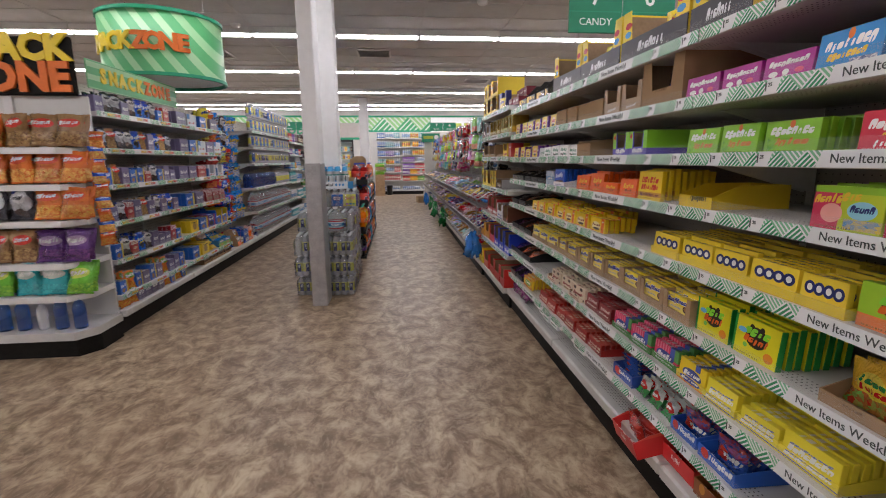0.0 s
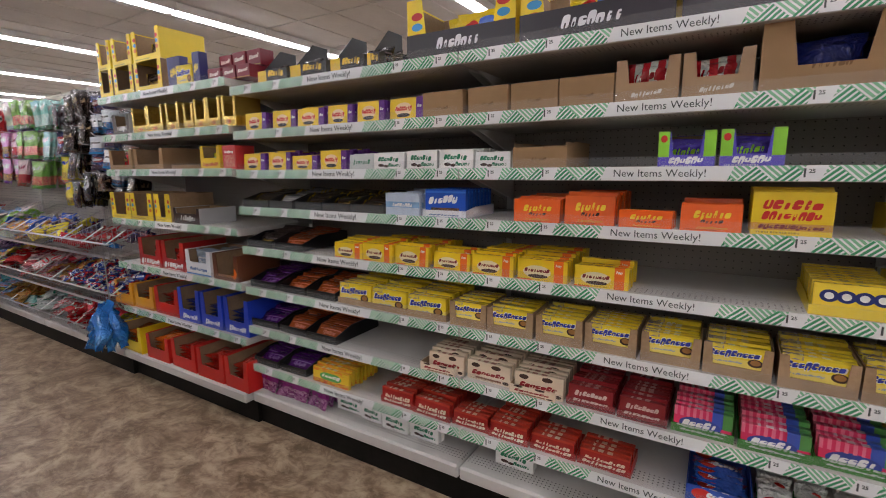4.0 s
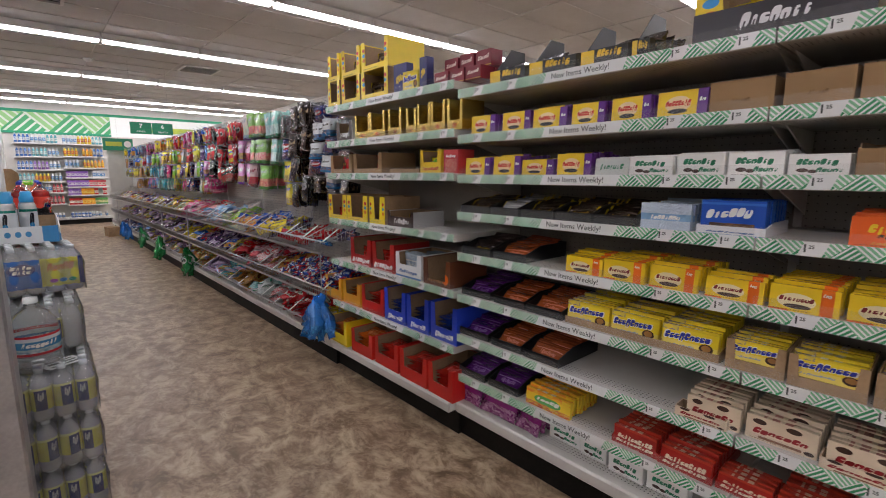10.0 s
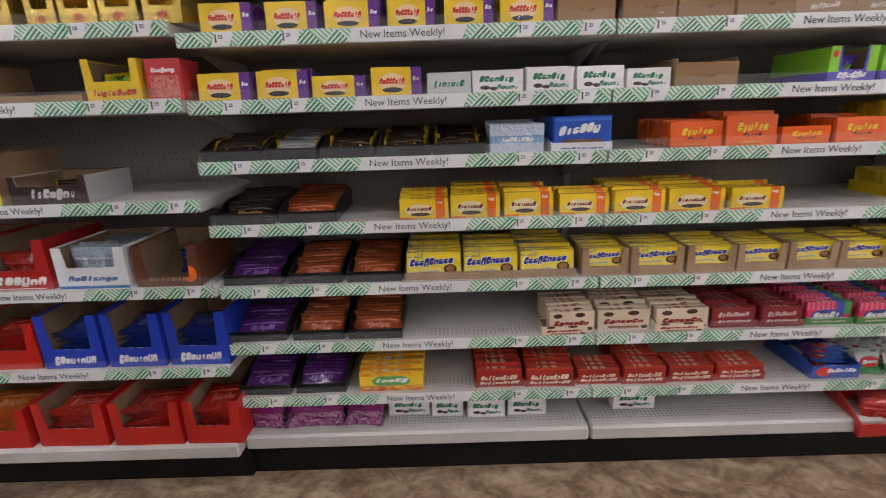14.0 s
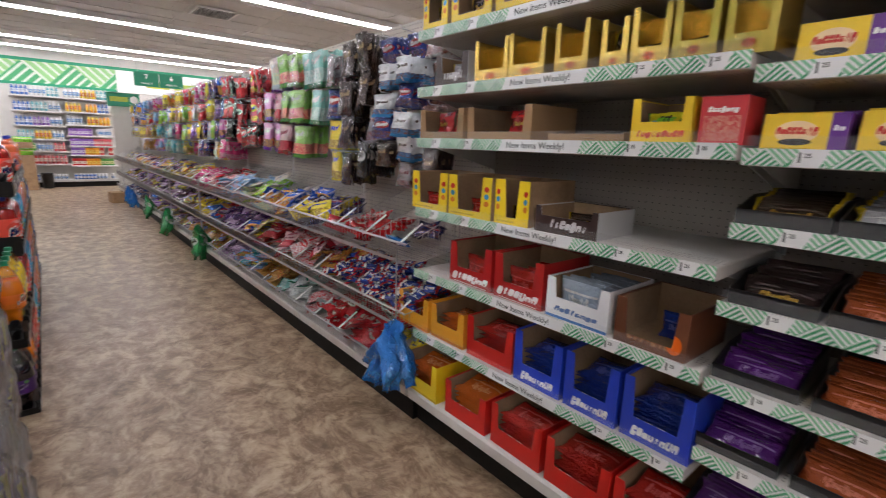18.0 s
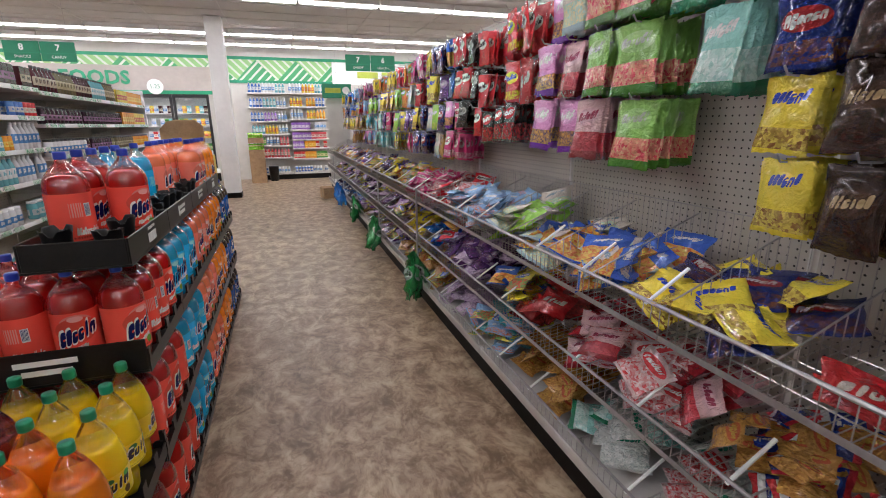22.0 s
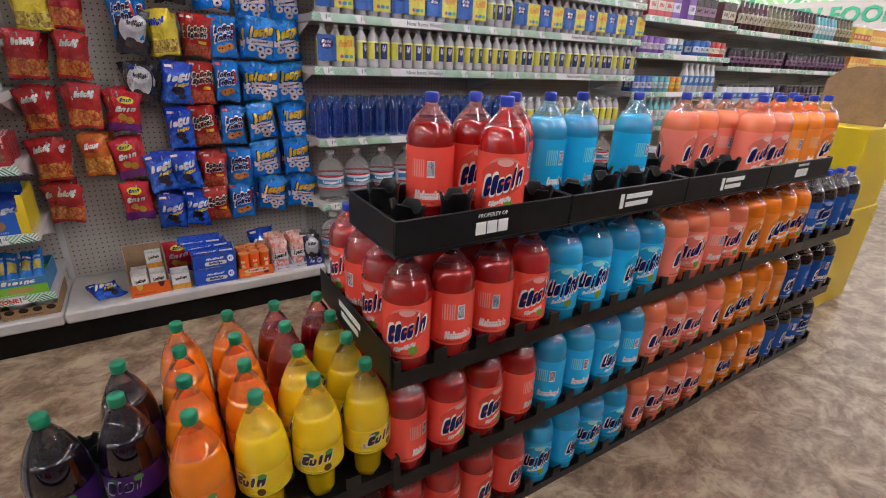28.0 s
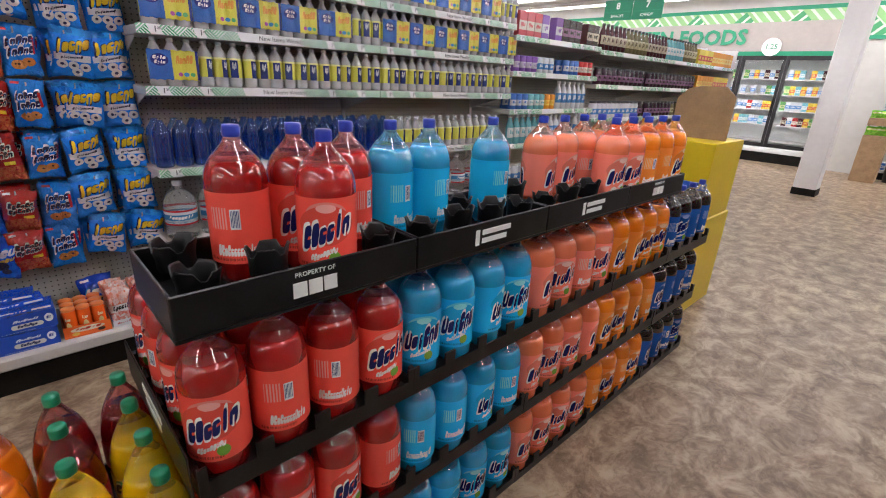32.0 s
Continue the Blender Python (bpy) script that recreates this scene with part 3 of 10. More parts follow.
reg("jumbo", (0.78, 0.56, 0.04), ("ell", 0.5, 0.5, 0.3, 0.3, (0.12, 0.42, 0.12)), ("word", 0.5, 0.52, 0.26, 0.12, 0.0, WHT, 5), ("pic", 0, 1, 0, 0.28, RED, (0.75, 0.5, 0.03), 8.0), ("pic", 0.0, 1, 0.75, 1.1, (0.75, 0.25, 0.03), (0.78, 0.56, 0.04), 7.0))
reg("silver", (0.55, 0.58, 0.56), ("word", 0.5, 0.5, 0.35, 0.18, 0, (0.02, 0.2, 0.1), 7))
reg("paleblue", (0.52, 0.62, 0.74), ("box", 0, 1, 0.35, 0.6, (0.25, 0.42, 0.65)), ("word", 0.5, 0.45, 0.3, 0.1, 0, WHT, 8), rough=0.2, crinkle=0.3)
for key, c in (("darkbar", (0.05, 0.025, 0.012)), ("silverbar", (0.55, 0.55, 0.57)), ("brownbar", (0.035, 0.016, 0.015)), ("orangebar", (0.46, 0.11, 0.03)), ("purplebar", (0.11, 0.02, 0.20)), ("bluebar", (0.02, 0.06, 0.36)), ("redbar", (0.55, 0.03, 0.02)), ("orgbag", (0.66, 0.16, 0.02)), ("whitebar", (0.45, 0.55, 0.66))):
    ends = [("box", a, b, -0.1, 1.1, (0.72, 0.52, 0.03)) for a, b in ((-0.1, 0.08), (0.92, 1.1))] if key in ("darkbar", "silverbar") else []
    pale = tuple(min(0.8, x * 1.5 + 0.10) for x in c)
    reg(key, c, ("box", 0.1, 0.9, 0.60, 0.66, pale), ("word", 0.5, 0.42, 0.24, 0.14, 0.0, GOLD if key in ("darkbar", "brownbar") else pale, 8), ("box", -0.1, 1.1, 0.9, 1.1, tuple(x * 0.6 for x in c)), *ends, rough=0.15, crinkle=0.5, metal=0.3 if key in ("silverbar", "darkbar") else 0.0)
reg("redfoil", (0.50, 0.015, 0.02), ("ell", 0.5, 0.5, 0.25, 0.2, (0.3, 0.01, 0.01)), ("word", 0.5, 0.5, 0.2, 0.08, 0, GOLD, 6), rough=0.16, crinkle=0.4)
reg("turtlebag", (0.72, 0.66, 0.62), ("hatch", 0, 1, 0, 1, (0.55, 0.02, 0.03), 3), ("word", 0.5, 0.6, 0.35, 0.12, 0.1, (0.5, 0.02, 0.03), 6), rough=0.2, crinkle=0.5)
reg("navybag", (0.015, 0.03, 0.2), ("pic", 0, 1, 0, 0.4, (0.02, 0.05, 0.35), (0.5, 0.35, 0.08), 6.0), rough=0.15, crinkle=0.6)
reg("punchbag", (0.10, 0.06, 0.45), ("word", 0.5, 0.5, 0.35, 0.15, 0.1, (0.3, 0.6, 0.05), 6), rough=0.2, crinkle=0.4)
reg("punchcard", (0.10, 0.07, 0.50), ("box", -0.1, 0.2, 0.3, 1.1, (0.28, 0.62, 0.05)), ("box", 0.8, 1.1, 0.3, 1.1, (0.28, 0.62, 0.05)), ("ell", 0.1, 0.8, 0.06, 0.1, RED), ("word", 0.5, 0.2, 0.3, 0.1, 0.05, WHT, 6))
reg("kraft_turtle", KRF, ("word", 0.5, 0.2, 0.24, 0.06, 0.1, (0.62, 0.58, 0.52), 8))
reg("kraft_plain", KRF, ("word", 0.5, 0.35, 0.14, 0.07, 0, (0.2, 0.12, 0.06), 6), rough=0.8, sheen=0.2)
reg("orangecard", (0.74, 0.36, 0.03), ("box", 0, 1, 0, 0.08, (0.6, 0.2, 0.02)))
reg("yellowcard2", (0.80, 0.60, 0.02), ("box", 0, 1, 0.0, 0.06, (0.6, 0.4, 0.02)))
reg("redcard", (0.36, 0.018, 0.015), ("word", 0.5, 0.16, 0.36, 0.1, 0.0, (0.75, 0.6, 0.55), 7), ("ell", 0.5, 0.16, 0.0, 0.0, RED))
reg("moundscard", (0.42, 0.018, 0.018), ("word", 0.5, 0.17, 0.42, 0.1, 0.0, WHT, 7), ("box", 0.1, 0.9, 0.02, 0.035, WHT))
reg("whitecard", (0.74, 0.76, 0.78), ("box", 0, 1, 0, 0.07, (0.05, 0.2, 0.5)), ("word", 0.5, 0.24, 0.35, 0.08, 0, (0.12, 0.2, 0.4), 8))
reg("bluecard", (0.02, 0.06, 0.48), ("word", 0.52, 0.15, 0.34, 0.09, 0.0, WHT, 8))
reg("browncard", (0.16, 0.06, 0.03), ("word", 0.5, 0.2, 0.3, 0.1, 0, (0.4, 0.2, 0.1), 7), ("ell", 0.84, 0.3, 0.1, 0.2, ORA))
reg("hershcard", (0.045, 0.022, 0.018), ("word", 0.55, 0.35, 0.3, 0.2, 0, (0.6, 0.6, 0.6), 7), side=(0.5, 0.5, 0.5))
reg("goldcard", (0.62, 0.45, 0.12), ("ell", 0.5, 0.16, 0.14, 0.07, (0.5, 0.1, 0.05)), ("ell", 0.3, 0.3, 0.12, 0.1, (0.72, 0.56, 0.2)), rough=0.24, metal=0.75)
reg("sixcard", (0.80, 0.60, 0.02), *[("ell", u, v, 0.055, 0.065, c) for u in (0.1, 0.9) for v, c in ((0.72, RED), (0.55, (0.05, 0.3, 0.6)), (0.38, (0.65, 0.2, 0.02)))])
reg("tobler", (0.80, 0.56, 0.03), ("word", 0.5, 0.2, 0.4, 0.09, 0, (0.55, 0.05, 0.02), 9))
reg("truffle", (0.55, 0.05, 0.06), ("word", 0.5, 0.72, 0.33, 0.07, 0, WHT, 7), ("pic", 0.1, 0.9, 0.08, 0.6, (0.55, 0.05, 0.06), (0.62, 0.3, 0.22), 14.0))
reg("maroon", (0.22, 0.015, 0.035), ("word", 0.5, 0.55, 0.36, 0.16, 0.12, (0.7, 0.55, 0.5), 7), ("box", 0, 1, 0.06, 0.1, GOLD))
reg("riesen", (0.02, 0.018, 0.018), ("box", -0.1, 0.3, 0.0, 1.1, (0.76, 0.52, 0.03)), ("word", 0.62, 0.5, 0.26, 0.2, 0, (0.78, 0.5, 0.03), 6))
reg("ringfront", (0.035, 0.03, 0.04), ("word", 0.5, 0.5, 0.2, 0.26, 0.05, (0.72, 0.72, 0.74), 7))
reg("ringbag", (0.78, 0.58, 0.02), ("ell", 0.3, 0.55, 0.16, 0.2, RED), ("ell", 0.6, 0.62, 0.16, 0.2, (0.1, 0.2, 0.6)), ("ell", 0.7, 0.3, 0.16, 0.18, (0.1, 0.45, 0.1)), ("ell", 0.35, 0.25, 0.14, 0.14, WHT), rough=0.2, crinkle=0.5)
reg("navycard", (0.02, 0.025, 0.14), ("word", 0.5, 0.5, 0.3, 0.14, 0.2, (0.7, 0.5, 0.03), 5))
reg("nutcard", (0.30, 0.10, 0.03), ("box", -0.1, 1.1, -0.1, 0.16, (0.22, 0.07, 0.02)), ("word", 0.72, 0.5, 0.12, 0.14, 0, (0.6, 0.45, 0.3), 7), ("ell", 0.2, 0.55, 0.07, 0.26, (0.62, 0.28, 0.05)))
reg("redlowcard", (0.58, 0.03, 0.03), ("word", 0.5, 0.45, 0.12, 0.14, 0, WHT, 7), ("box", -0.1, 1.1, 0.86, 1.1, (0.66, 0.08, 0.05)))
reg("nutroll", (0.58, 0.17, 0.03), ("word", 0.5, 0.5, 0.4, 0.25, 0, (0.7, 0.6, 0.45), 7), rough=0.2, crinkle=0.4)
reg("magbag", (0.30, 0.02, 0.22), ("pic", 0, 1, 0, 0.4, (0.55, 0.25, 0.45), (0.2, 0.01, 0.15), 8.0), ("word", 0.5, 0.68, 0.36, 0.14, 0, (0.75, 0.65, 0.7), 6), rough=0.18, crinkle=0.5)


def strip_material():
    """Price strip: white, with green hatched fields between the tags."""
    m, nt, b = mat_new("price_strip_print")
    tc = nt.nodes.new("ShaderNodeTexCoord")
    pr = nt.nodes.new("ShaderNodeAttribute")
    pr.attribute_name = "print"
    sp = nt.nodes.new("ShaderNodeSeparateXYZ")
    link(nt, pr.outputs["Vector"], sp.inputs[0])
    u, v = math_node(nt, "SUBTRACT", 1.0, sp.outputs[1]), sp.outputs[2]
    slant = math_node(nt, "ADD", u, math_node(nt, "MULTIPLY", v, -0.012))
    n = nt.nodes.new("ShaderNodeValToRGB")
    n.color_ramp.interpolation = "CONSTANT"
    on, off = (1, 1, 1, 1), (0, 0, 0, 1)
    stops = [(0.0, on), (0.075, off), (0.12, on), (0.235, off), (0.27, on), (0.39, off), (0.65, on), (0.77, off), (0.805, on), (0.915, off), (0.955, on)]
    while len(n.color_ramp.elements) < len(stops):
        n.color_ramp.elements.new(0.5)
    for e, (p, c) in zip(n.color_ramp.elements, stops):
        e.position, e.color = p, c
    link(nt, slant, n.inputs[0])
    zig = math_node(nt, "PINGPONG", math_node(nt, "MULTIPLY", u, 30.0), 1.0)
    up = math_node(nt, "GREATER_THAN", v, zig)
    sign = math_node(nt, "SUBTRACT", math_node(nt, "MULTIPLY", up, 2.0), 1.0)
    s = math_node(nt, "ADD", math_node(nt, "MULTIPLY", math_node(nt, "MULTIPLY", u, 30.0), sign), v)
    bars = math_node(nt, "GREATER_THAN", math_node(nt, "SINE", math_node(nt, "MULTIPLY", s, 17.0)), -0.25)
    mask = math_node(nt, "MULTIPLY", bars, n.outputs[0])
    green = mix_col(nt, up, (0.06, 0.30, 0.14), (0.22, 0.50, 0.30))
    link(nt, mix_col(nt, mask, (0.74, 0.76, 0.76), green), b.inputs["Base Color"])
    b.inputs["Roughness"].default_value = 0.25
    return m


STRIP = strip_material()
INK = plain("dark_ink", (0.05, 0.06, 0.06), 0.5, vary=0.02)

# bags on hooks and in the bins
def bagprint(key, base, low, c1, c2, logo, word, v=0.66, scale=7.0, clear=None, metal=0.0):
    def lift(c):
        return tuple(min(0.9, x * 1.22 + 0.012) for x in c)
    if not metal:
        base, c1, c2, logo = lift(base), lift(c1), lift(c2), lift(logo)
    layers = [("pic", -0.1, 1.1, 0.08, low, c1, c2, scale * 1.5)]
    if clear:
        layers.append(("box", -0.1, 1.1, 0.0, 0.14, clear))
    layers += [("ell", 0.5, v, 0.36, 0.15, logo), ("word", 0.5, v, 0.29, 0.085, 0.1, word, 6)]
    reg(key, base, *layers, rough=0.20 if metal else 0.17, crinkle=0.4 if "foil" in key else 1.0 if metal else 0.55, vary=0.16, metal=metal * 1.4)


bagprint("b_green", (0.24, 0.50, 0.10), 0.45, (0.62, 0.05, 0.08), (0.72, 0.45, 0.25), (0.35, 0.60, 0.20), (0.6, 0.7, 0.5), 0.72, 8, (0.08, 0.30, 0.03))
bagprint("b_teal", (0.25, 0.55, 0.50), 0.5, (0.55, 0.70, 0.66), (0.3, 0.55, 0.5), (0.3, 0.6, 0.55), WHT, 0.7, 7, (0.02, 0.25, 0.12))
bagprint("b_pink", (0.62, 0.25, 0.50), 0.42, (0.08, 0.05, 0.12), (0.65, 0.30, 0.08), (0.66, 0.35, 0.58), WHT, 0.7, 9, (0.20, 0.03, 0.40))
bagprint("b_rose", (0.62, 0.38, 0.40), 0.45, (0.38, 0.015, 0.03), (0.50, 0.03, 0.05), (0.60, 0.36, 0.40), (0.35, 0.05, 0.1), 0.7, 8, (0.30, 0.01, 0.02))
bagprint("b_pastel", (0.60, 0.55, 0.48), 0.5, (0.7, 0.62, 0.35), (0.35, 0.6, 0.55), (0.6, 0.55, 0.5), (0.3, 0.4, 0.45), 0.72, 10, (0.42, 0.58, 0.64))
bagprint("b_red", (0.58, 0.02, 0.03), 0.3, (0.45, 0.01, 0.02), (0.62, 0.04, 0.05), (0.62, 0.58, 0.52), (0.10, 0.01, 0.01), 0.62)
bagprint("b_redyellow", (0.60, 0.03, 0.03), 0.28, RED, YEL, (0.70, 0.55, 0.04), (0.04, 0.08, 0.4), 0.6)
bagprint("b_black", (0.018, 0.015, 0.016), 0.25, BLK, (0.05, 0.04, 0.04), (0.62, 0.6, 0.56), (0.03, 0.02, 0.02), 0.6, metal=0.4)
bagprint("b_blackred", (0.03, 0.02, 0.02), 0.5, (0.55, 0.02, 0.03), (0.04, 0.02, 0.02), (0.5, 0.03, 0.04), WHT, 0.74)
bagprint("b_brown", (0.05, 0.025, 0.018), 0.4, (0.09, 0.04, 0.025), (0.02, 0.012, 0.01), (0.10, 0.05, 0.03), (0.55, 0.42, 0.25), 0.6, metal=0.4)
bagprint("b_silver", (0.42, 0.42, 0.44), 0.3, (0.30, 0.05, 0.05), (0.45, 0.45, 0.47), (0.5, 0.5, 0.52), (0.3, 0.02, 0.05), 0.6, metal=0.4)
bagprint("b_navy", (0.02, 0.05, 0.28), 0.35, (0.25, 0.1, 0.05), (0.02, 0.05, 0.28), (0.50, 0.04, 0.05), WHT, 0.6, metal=0.4)
bagprint("b_dove", (0.50, 0.54, 0.57), 0.34, (0.10, 0.045, 0.02), (0.05, 0.22, 0.48), (0.56, 0.60, 0.62), (0.08, 0.04, 0.02), 0.62, clear=(0.03, 0.20, 0.46))
bagprint("b_copper", (0.24, 0.09, 0.05), 0.45, (0.42, 0.32, 0.24), (0.12, 0.05, 0.03), (0.08, 0.22, 0.08), (0.6, 0.56, 0.5), 0.7, metal=0.4)
bagprint("b_yellow", (0.74, 0.60, 0.05), 0.35, (0.25, 0.12, 0.03), (0.72, 0.6, 0.1), (0.74, 0.6, 0.05), (0.03, 0.07, 0.4), 0.72)
bagprint("b_multi", (0.60, 0.55, 0.10), 0.5, (0.6, 0.08, 0.05), (0.08, 0.4, 0.12), (0.12, 0.2, 0.55), WHT, 0.72, 6)
bagprint("b_orange", (0.66, 0.20, 0.03), 0.4, (0.7, 0.45, 0.05), (0.55, 0.10, 0.02), (0.16, 0.36, 0.05), WHT, 0.74)
bagprint("b_purple", (0.16, 0.05, 0.28), 0.4, (0.3, 0.1, 0.35), (0.1, 0.03, 0.2), (0.5, 0.35, 0.55), WHT, 0.66, metal=0.4)
bagprint("b_lilac", (0.42, 0.30, 0.45), 0.5, (0.55, 0.45, 0.55), (0.3, 0.2, 0.35), (0.5, 0.4, 0.55), (0.2, 0.05, 0.3), 0.66)
bagprint("b_sky", (0.28, 0.46, 0.70), 0.3, (0.6, 0.2, 0.1), (0.28, 0.46, 0.7), (0.30, 0.50, 0.74), WHT, 0.62)
bagprint("b_blue", (0.04, 0.12, 0.50), 0.55, (0.65, 0.5, 0.1), (0.6, 0.15, 0.06), (0.06, 0.16, 0.55), WHT, 0.75)
bagprint("b_aqua", (0.08, 0.40, 0.48), 0.4, (0.3, 0.6, 0.6), (0.05, 0.3, 0.4), (0.1, 0.45, 0.55), WHT, 0.66)
bagprint("b_lime", (0.28, 0.58, 0.08), 0.3, (0.5, 0.6, 0.1), (0.2, 0.5, 0.06), (0.3, 0.6, 0.1), WHT, 0.66)
bagprint("b_gold", (0.42, 0.22, 0.05), 0.6, (0.5, 0.28, 0.06), (0.3, 0.14, 0.03), (0.4, 0.1, 0.03), GOLD, 0.72)
bagprint("b_clearred", (0.58, 0.42, 0.42), 0.6, (0.5, 0.03, 0.04), (0.6, 0.5, 0.5), (0.6, 0.05, 0.06), WHT, 0.75)
bagprint("b_clear", (0.42, 0.46, 0.44), 0.6, (0.55, 0.58, 0.56), (0.35, 0.42, 0.4), (0.5, 0.55, 0.52), (0.05, 0.3, 0.2), 0.75)
reg("b_mini", (0.02, 0.035, 0.22), ("box", -0.1, 0.16, -0.1, 1.1, (0.55, 0.03, 0.04)), ("box", 0.16, 0.3, -0.1, 1.1, (0.70, 0.70, 0.70)), ("ell", 0.58, 0.5, 0.24, 0.3, (0.04, 0.10, 0.45)), ("word", 0.58, 0.5, 0.2, 0.18, 0.1, WHT, 5), ("box", 0.86, 1.1, -0.1, 1.1, (0.50, 0.03, 0.04)), rough=0.15, crinkle=0.5, vary=0.16)
bagprint("b_magenta", (0.55, 0.05, 0.18), 0.3, (0.6, 0.4, 0.45), (0.5, 0.04, 0.15), (0.6, 0.5, 0.5), (0.5, 0.02, 0.1), 0.62)
bagprint("b_darkred", (0.20, 0.012, 0.015), 0.4, (0.32, 0.02, 0.02), (0.12, 0.01, 0.01), (0.3, 0.03, 0.03), (0.5, 0.3, 0.2), 0.65)
bagprint("b_bluefoil", (0.02, 0.22, 0.66), 0.3, (0.05, 0.34, 0.74), (0.01, 0.13, 0.48), (0.03, 0.20, 0.62), (0.2, 0.4, 0.7), 0.6, metal=0.4)
bagprint("b_greenfoil", (0.015, 0.27, 0.07), 0.3, (0.04, 0.38, 0.12), (0.01, 0.15, 0.04), (0.45, 0.5, 0.45), (0.02, 0.1, 0.04), 0.6, metal=0.4)


# ---- drinks ----
def liquid(name, col, trans=0.2, rough=0.04):
    m, nt, b = mat_new(name)
    geo = nt.nodes.new("ShaderNodeNewGeometry")
    info = nt.nodes.new("ShaderNodeObjectInfo")
    n = noise_at(nt, geo.outputs["Position"], 9.0, 2.0)
    f = math_node(nt, "ADD", math_node(nt, "MULTIPLY", n.outputs[0], 0.5), math_node(nt, "MULTIPLY", info.outputs["Random"], 0.5))
    link(nt, ramp(nt, f, ((0.2, tuple(c * 0.82 for c in col)), (0.8, tuple(min(1, c * 1.1) for c in col)))), b.inputs["Base Color"])
    b.inputs["Roughness"].default_value = rough
    b.inputs["Coat Weight"].default_value = 1.0
    b.inputs["Coat Roughness"].default_value = 0.03
    b.inputs["Coat IOR"].default_value = 1.7
    b.inputs["Transmission Weight"].default_value = trans
    b.inputs["IOR"].default_value = 1.33
    return m


def clear(name, col=(0.93, 0.95, 0.96), rough=0.03, ior=1.12, trans=0.92):
    m, nt, b = mat_new(name)
    b.inputs["Base Color"].default_value = (*col, 1)
    b.inputs["Transmission Weight"].default_value = trans
    b.inputs["Roughness"].default_value = rough
    b.inputs["IOR"].default_value = ior
    b.inputs["Coat Weight"].default_value = 0.4
    b.inputs["Coat Roughness"].default_value = 0.03
    return m


WATER = clear("water_bottle", (0.96, 0.97, 0.98), 0.03, 1.16, 0.62)
WATER.node_tree.nodes["Principled BSDF"].inputs["Coat Weight"].default_value = 1.0
WATER.node_tree.nodes["Principled BSDF"].inputs["Coat IOR"].default_value = 1.6
WATER_BLUE = clear("blue_water_bottle", (0.05, 0.19, 0.66), 0.03, 1.2, 0.88)
WATER_BLUE.node_tree.nodes["Principled BSDF"].inputs["Coat Weight"].default_value = 1.0
WATER_BLUE.node_tree.nodes["Principled BSDF"].inputs["Coat IOR"].default_value = 1.7
JUG_PLASTIC = clear("water_jug", (0.965, 0.975, 0.985), 0.03, 1.2, 0.9)


def film_material():
    """Clear shrink film: light passes, and creases glint."""
    m, nt, b = mat_new("shrink_wrap")
    nt.nodes.remove(b)
    geo = nt.nodes.new("ShaderNodeNewGeometry")
    n = noise_at(nt, geo.outputs["Position"], 24.0, 4.0, 0.6)
    n.inputs["Distortion"].default_value = 1.5
    bp = nt.nodes.new("ShaderNodeBump")
    bp.inputs["Strength"].default_value, bp.inputs["Distance"].default_value = 0.8, 0.02
    link(nt, n.outputs[0], bp.inputs["Height"])
    fr = nt.nodes.new("ShaderNodeFresnel")
    fr.inputs["IOR"].default_value = 1.5
    link(nt, bp.outputs[0], fr.inputs["Normal"])
    gl = nt.nodes.new("ShaderNodeBsdfGlossy")
    gl.inputs["Roughness"].default_value = 0.14
    link(nt, bp.outputs[0], gl.inputs["Normal"])
    tr = nt.nodes.new("ShaderNodeBsdfTransparent")
    tr.inputs[0].default_value = (0.96, 0.97, 0.98, 1)
    haze = nt.nodes.new("ShaderNodeBsdfDiffuse")
    haze.inputs[0].default_value = (0.85, 0.87, 0.88, 1)
    veil = nt.nodes.new("ShaderNodeMixShader")
    veil.inputs[0].default_value = 0.13
    link(nt, tr.outputs[0], veil.inputs[1])
    link(nt, haze.outputs[0], veil.inputs[2])
    mx = nt.nodes.new("ShaderNodeMixShader")
    link(nt, fr.outputs[0], mx.inputs[0])
    link(nt, veil.outputs[0], mx.inputs[1])
    link(nt, gl.outputs[0], mx.inputs[2])
    link(nt, mx.outputs[0], nt.nodes["Material Output"].inputs[0])
    return m


WRAP = film_material()
GLASS = clear("glass", (0.97, 0.98, 0.98), 0.01, 1.1, 1.0)
CLOUDY = {"red": 0.5, "blue": 0.35, "coral": 0.1, "cherry": 0.6, "cola": 0.2, "grape": 0.1, "orange": 0.05, "yellow": 0.05}
LIQUIDS = {k: liquid(k + "_drink", c, CLOUDY.get(k, 0.15)) for k, c in (("red", (0.70, 0.018, 0.016)), ("blue", (0.012, 0.50, 0.90)), ("coral", (0.97, 0.22, 0.09)), ("orange", (1.0, 0.24, 0.008)), ("cola", (0.016, 0.007, 0.006)), ("grape", (0.008, 0.004, 0.010)), ("yellow", (0.95, 0.64, 0.008)), ("cherry", (0.34, 0.006, 0.012)))}
NECKS = {k: clear(k + "_neck", tuple(0.18 + 0.8 * (c / m) ** 0.5 for c in col), 0.02, 1.14, 0.96) for k, col, m in (("red", (0.80, 0.1, 0.1), 0.8), ("blue", (0.1, 0.6, 0.82), 0.82), ("coral", (0.95, 0.3, 0.15), 0.95), ("orange", (0.95, 0.24, 0.03), 0.95), ("yellow", (0.86, 0.66, 0.03), 0.86), ("cola", (0.3, 0.28, 0.28), 0.5), ("grape", (0.03, 0.022, 0.03), 0.5), ("cherry", (0.5, 0.04, 0.04), 0.6))}
